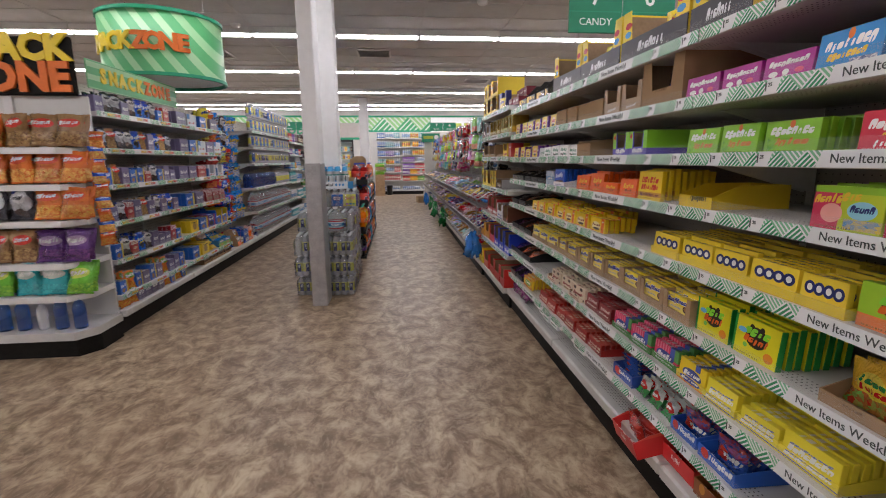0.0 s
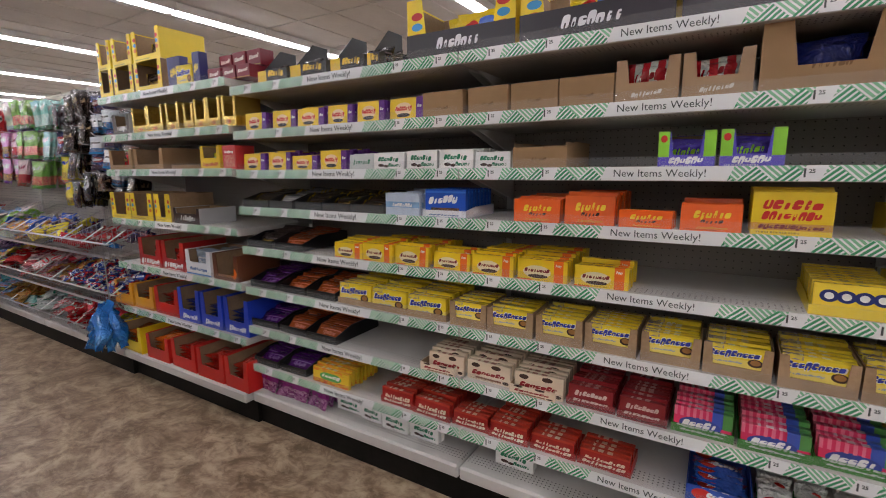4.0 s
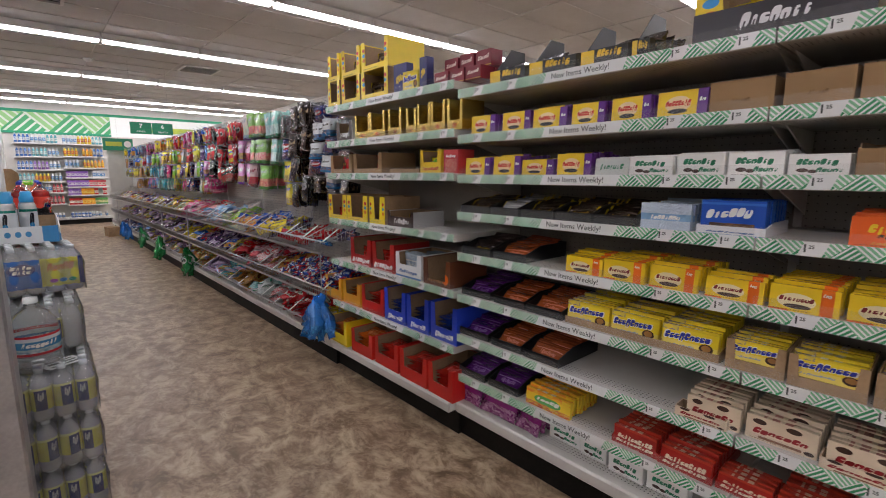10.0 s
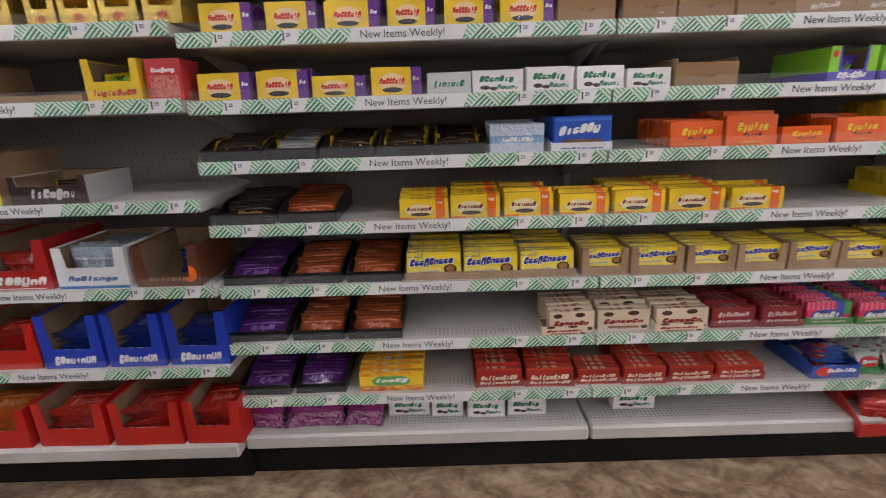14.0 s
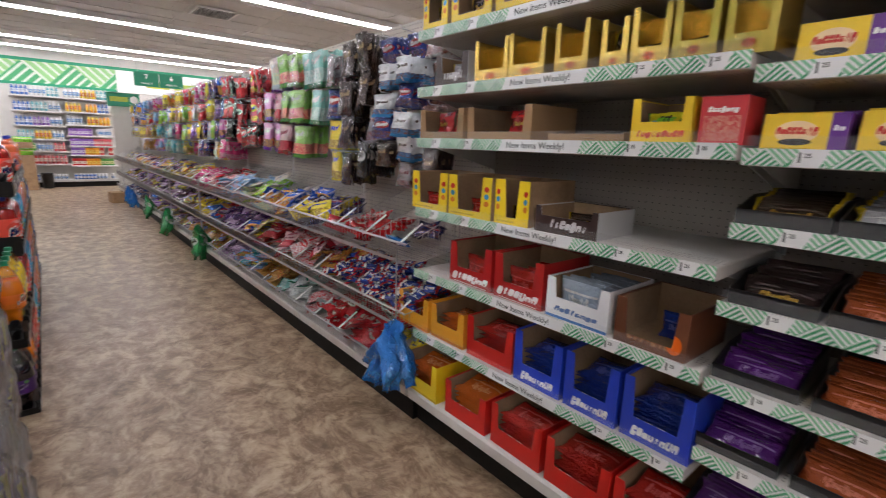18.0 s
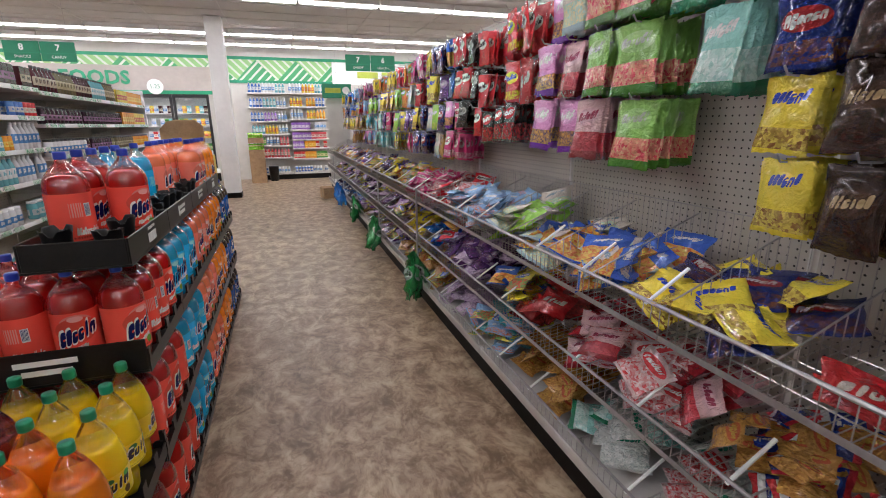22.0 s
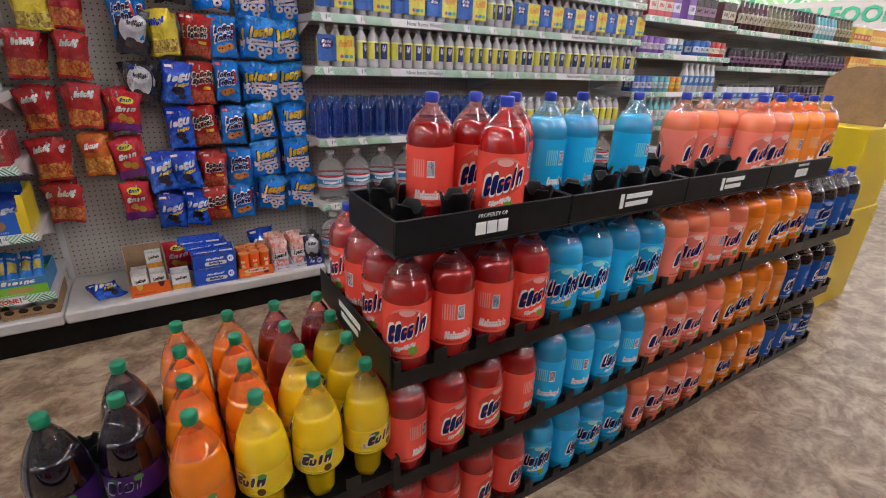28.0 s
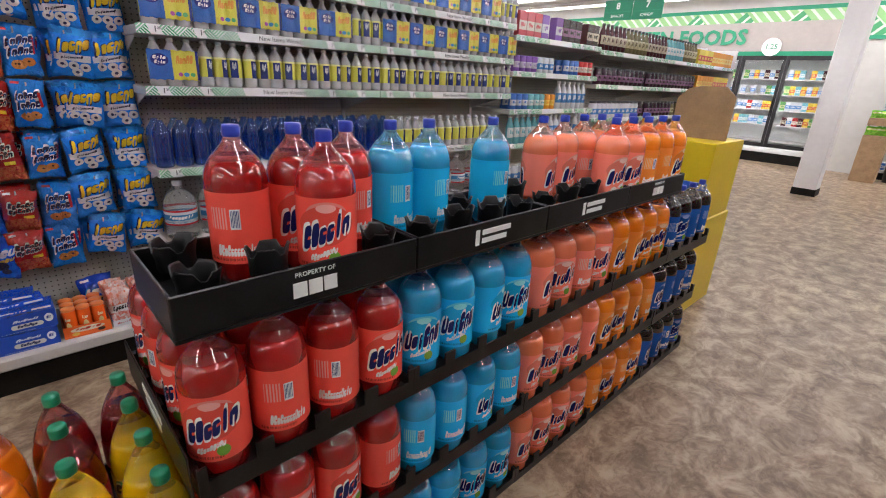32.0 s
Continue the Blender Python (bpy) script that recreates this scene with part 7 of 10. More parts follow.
# bags on hooks: middle of the column, bag width, bag height, prints from the top row down, foot of the top row, drop between rows
HOOKS = (
    (5.30, 0.16, 0.19, ("b_silver", "b_copper", "b_copper", "b_brown"), 1.69, 0.20),
    (5.53, 0.16, 0.125, ("b_navy", "b_dove", "b_navy", "b_dove", "b_dove", "b_silver"), 1.73, 0.132),
    (5.72, 0.17, 0.125, ("b_navy", "b_dove", "b_dove", "b_navy", "b_brown"), 1.71, 0.132),
    (5.93, 0.13, 0.20, ("b_brown", "b_brown", "b_silver", "b_black"), 1.70, 0.197),
    (6.15, 0.15, 0.195, ("b_brown", "b_brown", "b_brown", "b_brown"), 1.66, 0.206),
    (6.32, 0.16, 0.18, ("b_silver", "b_navy", "b_yellow", "b_yellow"), 1.64, 0.195),
    (6.50, 0.17, 0.225, ("b_teal", "b_teal"), 1.64, 0.235),
    (6.66, 0.15, 0.225, ("b_teal",), 1.64, 0.235),
    (6.87, 0.20, 0.225, ("b_green", "b_green", "b_green"), 1.66, 0.237),
    (7.08, 0.17, 0.225, ("b_green", "b_green", "b_rose"), 1.67, 0.237),
    (7.27, 0.17, 0.22, ("b_pastel", "b_rose", "b_pink"), 1.67, 0.235),
    (7.46, 0.18, 0.215, ("b_pink", "b_pink", "b_pink"), 1.675, 0.232),
    (7.65, 0.13, 0.21, ("b_red", "b_redplain"), 1.67, 0.25),
    (7.83, 0.16, 0.20, ("b_redyellow", "b_redyellow", "b_blackred"), 1.67, 0.225),
    (7.99, 0.13, 0.19, ("b_red", "b_blackred", "b_blackred"), 1.66, 0.22),
    (8.14, 0.14, 0.18, ("b_red", "b_red", "b_blackred"), 1.65, 0.215),
    (8.29, 0.14, 0.17, ("b_black", "b_black", "b_red"), 1.69, 0.215),
    (8.46, 0.17, 0.17, ("b_red", "b_red", "b_black"), 1.70, 0.195),
    (8.60, 0.15, 0.18, ("b_red", "b_red", "b_magenta", "b_magenta"), 1.70, 0.205),
    (8.78, 0.14, 0.19, ("b_blue", "b_bluefoil", "b_pink", "b_magenta"), 1.70, 0.205),
    (8.95, 0.15, 0.19, ("b_navy", "b_purple", "b_navy", "b_gold"), 1.70, 0.21),
    (9.12, 0.15, 0.19, ("b_navy", "b_yellow", "b_lime", "b_pastel"), 1.70, 0.21),
    (9.30, 0.15, 0.19, ("b_yellow", "b_yellow", "b_pastel", "b_gold"), 1.70, 0.21),
    (9.47, 0.13, 0.19, ("b_magenta", "b_magenta", "b_navy", "b_navy"), 1.70, 0.21),
    (9.64, 0.14, 0.19, ("b_pink", "b_red", "b_yellow", "b_navy"), 1.70, 0.21),
    (9.82, 0.14, 0.19, ("b_magenta", "b_pastel", "b_navy", "b_purple"), 1.69, 0.21),
    (10.0, 0.14, 0.19, ("b_orange", "b_orange", "b_purple", "b_magenta"), 1.69, 0.21),
    (10.2, 0.15, 0.19, ("b_orange", "b_orange", "b_yellow", "b_lime"), 1.69, 0.21),
    (10.4, 0.15, 0.19, ("b_red", "b_lime", "b_lime", "b_multi"), 1.69, 0.21),
    (10.6, 0.15, 0.19, ("b_yellow", "b_yellow", "b_clear", "b_multi"), 1.69, 0.21),
    (10.85, 0.15, 0.19, ("b_yellow", "b_gold", "b_magenta"), 1.69, 0.21),
    (11.1, 0.16, 0.19, ("b_lime", "b_yellow", "b_purple", "b_teal"), 1.69, 0.21),
    (11.35, 0.16, 0.19, ("b_orange", "b_clear", "b_teal", "b_aqua"), 1.69, 0.21),
    (11.6, 0.15, 0.19, ("b_yellow", "b_lime", "b_purple", "b_teal"), 1.69, 0.21),
    (11.9, 0.16, 0.19, ("b_clear", "b_lime", "b_aqua"), 1.69, 0.21),
    (12.2, 0.16, 0.19, ("b_pink", "b_multi", "b_aqua", "b_sky"), 1.69, 0.21),
    (12.5, 0.16, 0.19, ("b_magenta", "b_sky", "b_pastel", "b_pink"), 1.69, 0.21),
    (12.85, 0.17, 0.19, ("b_lilac", "b_red", "b_multi", "b_bluefoil"), 1.69, 0.21),
    (13.2, 0.17, 0.19, ("b_sky", "b_multi", "b_gold"), 1.68, 0.21),
    (13.6, 0.17, 0.19, ("b_bluefoil", "b_blue", "b_yellow", "b_gold"), 1.68, 0.21),
    (14.0, 0.18, 0.19, ("b_blue", "b_bluefoil", "b_yellow"), 1.68, 0.21),
    (14.45, 0.18, 0.19, ("b_bluefoil", "b_navy", "b_multi", "b_gold"), 1.68, 0.21),
    (14.9, 0.18, 0.19, ("b_yellow", "b_gold", "b_multi"), 1.68, 0.21),
)
hook_mesh = Shape().rod((0, 0, 0), (-0.26, 0, 0.01), 0.0028, 5).rod((-0.26, 0, 0.01), (-0.275, 0, 0.03), 0.0028, 5).box(-0.004, 0.0, -0.014, 0.014, -0.02, 0.02).mesh("hook", STEEL)
BEHIND = []
for yc, w, h, prints, z_foot, drop in HOOKS:
    for r, key in enumerate(prints):
        z = z_foot - r * drop + RNG.uniform(-0.012, 0.012)
        yr = yc + RNG.uniform(-0.018, 0.018)
        tagged(place("wall_hook", hook_mesh, None, pose(BX, yr, z + h - 0.006)), "steel display hook on the perforated wall", "hook", "hooks on the wall")
        if yc > 8.7 and RNG.random() < 0.08:
            continue
        n = RNG.choice((4, 6, 7, 7, 8))
        x_front = 1.145 + RNG.choice((0.0, 0.0, 0.01, 0.03, 0.08 if n < 6 else 0.02))
        gap = min(0.034, (1.375 - x_front) / n)
        sway = RNG.uniform(-5, 5)
        for k in range(n):
            m = facing(x_front + k * gap + RNG.uniform(-0.004, 0.004), yr + RNG.uniform(-0.008, 0.008), z + RNG.uniform(-0.006, 0.004), -1, sway + RNG.uniform(-9, 9)) @ pose(0, 0, h) @ pose(0, 0, 0, RNG.uniform(-9, 3), RNG.uniform(-4, 4), 0) @ pose(0, 0, -h)
            me = bag_mesh(PRINT[key], (k + r) % 4)
            mm = scaled(m, w * RNG.uniform(0.84, 0.92), 0.085, h * RNG.uniform(0.98, 1.03))
            if k < (2 if yc < 8.7 else 1):
                tagged(place("candy_bag", me, None, mm), BAG_WORDS[key] + " candy bag hanging on a wall hook", "candy bag", "bags on the hooks")
            else:
                BEHIND.append((me, mm))
joined("candy_bags_behind", BEHIND, "rows of coloured candy bags hanging behind the front ones", "candy bags")


def hung_bag(key, x, y, z, h, turn, n, label, broad=1.0):
    """A fan of narrow foil packs that hang by their tops from a post."""
    ob = case_thing("hanging_bags", pose(x, y, z, 0, 0, turn), label, "bag", "bags hung on the posts")
    for k in range(n):
        f = k - (n - 1) / 2
        m = pose(0.008 * f, -0.012 * (k % 2), 0, RNG.uniform(-10, 12), 12 * f + RNG.uniform(-4, 4), RNG.uniform(-50, 50))
        place("foil_bag", bag_mesh(PRINT[key], k % 4), ob, scaled(m @ pose(0, 0, -h), broad * RNG.uniform(0.062, 0.082), 0.26, h * RNG.uniform(0.85, 1.12)))
    return ob


hung_bag("b_bluefoil", 0.845, 5.17, 0.49, 0.30, -90, 7, "bunch of shiny blue foil bags hung on a post", 0.95)
for yy in (8.70, 10.2, 11.75):
    hung_bag("b_greenfoil", 0.84, yy, 0.39, 0.33, -90, 6, "bunch of shiny green foil bags hung on a post", 1.15)
for yy, n in ((13.3, 4), (13.9, 5)):
    hung_bag("b_bluefoil", 0.84, yy, 0.34, 0.30, -90, n, "bunch of blue foil bags hung near the floor")
box = thing("cardboard_box", 0.72, 14.6, 0, 8, "small brown cardboard box on the floor", "box")
part("body", Shape().soft_box(-0.11, 0.11, -0.15, 0.15, 0, 0.2, 0.004), CARDBOARD, box)

# ---- soda stack ----
R2 = 0.0535
base_prof = [(0.030, 0.0), (0.047, 0.004), (0.0525, 0.020), (0.0525, 0.045), (0.0515, 0.060), (R2, 0.066), (R2, 0.188), (0.0544, 0.195), (0.0538, 0.208), (0.0515, 0.221), (0.0475, 0.233), (0.0415, 0.2435)]
neck_prof = [(0.0418, 0.243), (0.0350, 0.252), (0.0280, 0.2605), (0.0215, 0.268), (0.0165, 0.275), (0.0140, 0.281), (0.0135, 0.284)]
# the pear-shaped bottle: a slim foot under a wide label, and a long cone
pear_prof = [(0.022, 0.0), (0.031, 0.004), (0.0345, 0.018), (0.0355, 0.060), (0.0375, 0.074), (0.0520, 0.088), (0.0545, 0.096), (0.0545, 0.150), (0.0550, 0.158), (0.0540, 0.176), (0.0505, 0.196), (0.0455, 0.214), (0.0415, 0.2265)]
pear_neck = [(0.0418, 0.226), (0.0395, 0.232), (0.0325, 0.248), (0.0250, 0.262), (0.0180, 0.273), (0.0145, 0.280), (0.0135, 0.284)]


def petal(a, z):
    return 1.0 - (0.07 if z < 0.05 else 0.0) * (0.5 + 0.5 * math.cos(5 * a))


SODA = {}


def soda_parts(drink, label, cap):
    key = (drink, label, cap)
    if key not in SODA:
        slim = cap != "blue"
        body = Shape().lathe(pear_prof if slim else base_prof, 20, squash=petal).mesh("soda_bottle", LIQUIDS[drink], True)
        neck = Shape().lathe(pear_neck if slim else neck_prof, 20, closed=False).mesh("neck", NECKS[drink], True)
        lab = Shape().lathe([(0.0555, 0.094), (0.0555, 0.156)] if slim else [(R2 + 0.0008, 0.050), (R2 + 0.0008, 0.189)], 24, closed=False).mesh("label", PRINT[label], True)
        top = Shape().lathe([(0.0142, 0.284), (0.0150, 0.287), (0.0150, 0.302), (0.0135, 0.306)], 14).mesh("cap", CAPS[cap], True)
        SODA[key] = (body, neck, lab, top)
    return SODA[key]


SODA_WORDS = {"red": "cherry red", "blue": "bright blue", "coral": "coral pink", "orange": "orange", "cola": "dark cola", "grape": "dark grape", "yellow": "yellow", "cherry": "deep cherry red"}


def soda(drink, label, cap, x, y, z, turn, tall=1.0, broad=1.065):
    body, neck, lab, top = soda_parts(drink, label, cap)
    ob = tagged(place("soda_bottle", body, None, scaled(pose(x, y, z, 0, 0, turn), broad, broad, tall)), "two-litre plastic bottle of %s soda in a black tray" % SODA_WORDS[drink], "soda bottle", "stacked soda bottles")
    place("neck", neck, ob)
    place("label", lab, ob)
    place("cap", top, ob)
    return ob


PITCH = 0.1225
SX = -0.491                        # middle of the front row
TIER = 0.316


def notched(length, at, low, high, skirt):
    """A low wall along x with raised posts between the bottles."""
    s = Shape().box(0, length, 0, 0.004, -skirt, low)
    for c in at:
        s.box(max(0, c - 0.017), min(length, c + 0.017), -0.001, 0.005, low, high)
    return s


def crate(x, y, z, n=4, skirt=0.0, pitch=PITCH):
    """A black plastic tray for n by 4 bottles: floor, four notched walls and pegs between the bottles."""
    L, W = n * pitch, 4 * PITCH
    ob = case_thing("bottle_tray", pose(x, y, z), "black plastic tray for two-litre bottles", "bottle tray", "black bottle trays")
    key = (n, skirt)
    place("floor", cached(("tfloor",) + key, lambda: Shape().box(-W + 0.005, -0.005, 0.005, L - 0.005, 0.0, 0.006).mesh("floor", BLACK_PLASTIC)), ob)
    side = cached(("tside",) + key, lambda: notched(L, [k * pitch for k in range(n + 1)], 0.030, 0.064, skirt).mesh("wall", BLACK_PLASTIC))
    end = cached(("tend",) + key, lambda: notched(W - 0.012, [k * PITCH - 0.006 for k in range(5)], 0.030, 0.064, skirt).mesh("wall", BLACK_PLASTIC))
    place("front_wall", side, ob, pose(0, 0, 0, 0, 0, 90))
    place("back_wall", side, ob, pose(-W + 0.005, 0, 0, 0, 0, 90))
    place("end_wall", end, ob, pose(-W + 0.006, 0.001, 0))
    place("end_wall", end, ob, pose(-W + 0.006, L - 0.005, 0))
    peg = cached("peg", lambda: Shape().lathe([(0.013, 0.006), (0.010, 0.052)], 6).mesh("peg", BLACK_PLASTIC))
    for i in range(1, n):
        place("peg", peg, ob, pose(-PITCH, i * pitch, 0))
    return ob


Y_MAIN = 6.945
FLAVOURS = ("red", "blue", "coral", "orange", "cola")
for tier in range(3):
    for t, fl in enumerate(FLAVOURS):
        y0 = Y_MAIN + t * 4 * PITCH
        crate(SX + PITCH / 2 + RNG.uniform(-0.004, 0.004), y0, tier * TIER, 4, 0.012 if tier else 0.0)
        for k in range(4):
            for row in range(4 if t < 2 else 2):
                if row > 0 and tier < 2 and not (t == 0 and k == 0) and not (row == 3 and t < 2):
                    continue
                face = 90 + RNG.choice((-25, -8, 12, 30))
                lab = "labb_" + fl if RNG.random() < 0.28 else "lab_" + fl
                if t == 0 and k == 0 and row > 0:
                    face = RNG.choice((-20, 5, 20))
                soda(fl, lab, "blue", SX - row * PITCH, y0 + (k + 0.5) * PITCH, tier * TIER + 0.007, face)

# top trays with solid walls and empty cells
W4, L4, WALL = 2 * PITCH + 0.016, 4 * PITCH, 0.082


def cell_mesh():
    """A ring of springy tongues round an empty bottle place: a flared wall whose rim dips between the tongues."""
    s = Shape().lathe([(0.034, 0.0), (0.0345, 0.026), (0.038, 0.050), (0.040, 0.054)], 24, closed=False).lathe([(0.0375, 0.054), (0.0355, 0.050), (0.032, 0.026), (0.030, 0.002)], 24, closed=False)
    n = len(s.v) // 8
    s.f += [(3 * n + k, 3 * n + (k + 1) % n, 4 * n + (k + 1) % n, 4 * n + k) for k in range(n)]
    for k, (x, y, z) in enumerate(s.v):
        a = math.atan2(y, x)
        dip = max(0.0, math.cos(4 * a)) ** 2
        s.v[k] = (x * (1 - 0.07 * dip), y * (1 - 0.07 * dip), z - (0.020 * dip + 0.004 * math.sin(a)) * min(1.0, z / 0.05))
    return s.mesh("cell_ring", BLACK_PLASTIC, True)


cell = cell_mesh()
TOP_Z = 3 * TIER


def top_tray(y0, words):
    ob = thing("bottle_tray", SX + PITCH / 2, y0, TOP_Z, 0, "black plastic top tray with white print, partly empty", "bottle tray", "black bottle trays")
    part("floor", Shape().box(-W4, 0, 0.002, L4 - 0.002, 0, 0.006), BLACK_PLASTIC, ob)
    front = part("front_wall", Shape().soft_box(-0.006, 0.0, 0.002, L4 - 0.002, 0.006, WALL, 0.002), BLACK_PLASTIC, ob)
    part("back_wall", Shape().soft_box(-W4, -W4 + 0.006, 0.002, L4 - 0.002, 0.006, WALL, 0.002), BLACK_PLASTIC, ob)
    for y in (0.002, L4 - 0.008):
        part("end_wall", Shape().soft_box(-W4 + 0.006, -0.006, y, y + 0.006, 0.006, WALL, 0.002), BLACK_PLASTIC, ob)
    if words:
        place("lettering", lettering("PROPERTY OF", 0.013, SIGN_WHITE), front, pose(0.001, L4 / 2, 0.066, 0, 0, 90))
    if words:
        for k in range(3):
            part("printed_mark", Shape().soft_box(0.0002, 0.0016, L4 / 2 - 0.046 + k * 0.031, L4 / 2 - 0.018 + k * 0.031, 0.022, 0.052, 0.0006), SIGN_WHITE, front, "white printed mark")
    else:
        part("printed_mark", Shape().soft_box(0.0002, 0.0016, L4 / 2 - 0.035, L4 / 2 + 0.075, 0.048, 0.062, 0.0006), SIGN_WHITE, front, "white printed mark")
    if not words:
        part("printed_mark", Shape().soft_box(0.0002, 0.0016, L4 / 2 - 0.035, L4 / 2 + 0.06, 0.026, 0.040, 0.0006), SIGN_WHITE, front, "white printed mark")
        part("printed_mark", Shape().box(0.0002, 0.0016, L4 / 2 - 0.058, L4 / 2 - 0.044, 0.024, 0.064), SIGN_WHITE, front, "white printed mark")
    return ob


TOP_FILL = {0: {(1, 1): "red", (2, 1): "red", (2, 0): "red", (3, 1): "red"}, 1: {(0, 1): "blue", (1, 1): "blue", (3, 1): "blue"}, 2: {(1, 1): "coral", (2, 1): "coral", (3, 1): "coral", (3, 0): "coral"}, 3: {(0, 0): "coral", (0, 1): "coral", (1, 0): "orange", (2, 0): "orange", (2, 1): "orange", (3, 0): "orange", (1, 1): "coral", (3, 1): "orange"}}
for t in range(4):
    y0 = Y_MAIN + t * 4 * PITCH
    tray_ob = top_tray(y0, t in (0, 3))
    for k in range(4):
        for row in range(2):
            fl = TOP_FILL[t].get((k, row), "")
            if fl:
                soda(fl, "labb_" + fl if RNG.random() < 0.35 else "lab_" + fl, "blue", SX - row * PITCH, y0 + (k + 0.5) * PITCH, TOP_Z + 0.007, 90 + RNG.choice((-30, -12, 10, 25)))
            else:
                place("cell_ring", cell, tray_ob, pose(-PITCH / 2 - row * PITCH, (k + 0.5) * PITCH, 0.006 + (0.052 if (row + k) % 3 else 0.040), 0, 0, 90 * ((2 * row + k) % 4) + 20 * (k % 2)))

# the low near end, with orange, lemon and grape sodas
Y_LOW, LOW_PITCH = 6.215, 0.121
for tier in range(2):
    for t in range(2):
        low_tray = crate(SX + PITCH / 2, Y_LOW + 0.02 + t * 3 * LOW_PITCH, tier * (TIER + 0.030), 3, 0.012 * tier, LOW_PITCH)
        if tier == 1 and t == 0:
            for k, row in ((0, 0), (1, 0), (0, 2), (0, 3), (1, 3)):
                place("cell_ring", cell, low_tray, pose(-PITCH / 2 - row * PITCH, (k + 0.5) * LOW_PITCH, 0.007, 0, 0, 30 * (k + row)))
LOW_FILL = (("", "grape", "", ""), ("", "grape", "grape", ""), ("orange", "orange", "orange", "orange"), ("yellow", "orange", "orange", "orange"), ("yellow", "yellow", "cherry", "cherry"), ("yellow", "yellow", "yellow", "cherry"))
LOW_BASE = (("grape",) * 4, ("grape", "", "", "grape"), ("orange", "", "", "orange"), ("orange", "", "", "orange"), ("cherry", "", "", "cherry"), ("cherry", "", "", "cherry"))
for tier, fill in ((1, LOW_FILL), (0, LOW_BASE)):
    for k, col in enumerate(fill):
        for row, fl in enumerate(col):
            if fl:
                face = RNG.uniform(-25, 15) if (k < 2 and tier == 0) else 75 + RNG.uniform(-30, 30)
                soda(fl, "lab_" + ("forange" if fl == "orange" else fl), "green", SX - row * PITCH, Y_LOW + 0.02 + (k + 0.5) * LOW_PITCH, tier * (TIER + 0.030) + 0.007, face, 1.08, 1.045)
# a printed tray end that looks down the aisle
endp = thing("tray_end_panel", SX - 1.5 * PITCH, Y_MAIN - 0.008, 2 * TIER, 0, "black tray end with white print above the low sodas", "bottle tray")
part("panel", Shape().soft_box(-2 * PITCH, 2 * PITCH, -0.004, 0.0, 0.0, 0.10, 0.002), BLACK_PLASTIC, endp)
for z, w in ((0.066, 0.075), (0.038, 0.06)):
    part("printed_mark", Shape().box(-w, w, -0.0056, -0.0042, z - 0.008, z + 0.008), SIGN_WHITE, endp, "white printed mark")

# cola trays and a yellow card stand beyond the stack
stand = thing("card_display_stand", -0.79, 10.0, 0, 0, "yellow cardboard stand with a plain brown header", "display stand")
part("body", Shape().soft_box(-0.20, 0.20, -0.28, 0.28, 0.0, 0.62, 0.004), PRINT["yellowcard2"], stand)
part("upper_box", Shape().soft_box(-0.17, 0.19, -0.24, 0.26, 0.62, 1.08, 0.004), PRINT["yellowcard2"], stand)
part("tray", Shape().box(-0.19, 0.205, -0.30, -0.282, 0.60, 0.86), PRINT["aircard"], stand)
hd = [(-0.17, 1.08), (0.16, 1.08), (0.16, 1.33), (0.10, 1.385), (-0.04, 1.385), (-0.11, 1.37), (-0.17, 1.31)]
n = len(hd)
part("header", Shape().add([(x, yy, z) for yy in (0.0, 0.012) for x, z in hd], [tuple(range(n)), tuple(range(2 * n - 1, n - 1, -1))] + [(k, n + k, n + (k + 1) % n, (k + 1) % n) for k in range(n)]), CARDBOARD, stand, "plain brown card header")

# ---- stacked water beside the column ----
wb_prof = [(0.024, 0.0), (0.031, 0.004), (0.0325, 0.02), (0.031, 0.05), (0.0325, 0.06), (0.031, 0.075), (0.0325, 0.09), (0.0325, 0.128), (0.029, 0.148), (0.018, 0.168), (0.0125, 0.178), (0.0125, 0.186)]
WB = Shape().lathe(wb_prof, 12).mesh("bottle", WATER, True)
WB_BLUE = Shape().lathe([(r * 1.25, z * 1.15) for r, z in wb_prof], 12).mesh("bottle", WATER_BLUE, True)
WCAP = Shape().lathe([(0.0135, 0.184), (0.0140, 0.198), (0.0125, 0.2)], 10).mesh("cap", CAPS["pale"], True)


W_LAB = Shape().lathe([(0.0333, 0.045), (0.0333, 0.132)], 14, closed=False).mesh("label", PRINT["bottlelab"], True)


def wrap_shape(w, l):
    """Shrink film that sags between the bottles' shoulders and gathers at its ends."""
    n = 6
    vs, fs = [], []
    prof = [(1.0, 0.002), (1.02, 0.03), (1.0, 0.08), (1.02, 0.125), (0.97, 0.155), (0.86, 0.178), (0.4, 0.186)]
    for j, (k, z) in enumerate(prof):
        ring = [(-w + 2 * w * i / n, -0.004) for i in range(n)] + [(w, -0.004 + (l + 0.008) * i / n) for i in range(n)] + [(w - 2 * w * i / n, l + 0.004) for i in range(n)] + [(-w, l + 0.004 - (l + 0.008) * i / n) for i in range(n)]
        for q, (x, y) in enumerate(ring):
            sag = 0.004 * math.sin(q * 2.6 + j * 1.9)
            vs.append((x * k + sag * 0.5, l / 2 + (y - l / 2) * k, z + (sag if j > 3 else 0)))
    m = 4 * n
    for j in range(len(prof) - 1):
        for q in range(m):
            fs.append((j * m + q, j * m + (q + 1) % m, (j + 1) * m + (q + 1) % m, (j + 1) * m + q))
    fs.append(tuple(range((len(prof) - 1) * m, len(prof) * m)))
    return Shape().add(vs, fs)


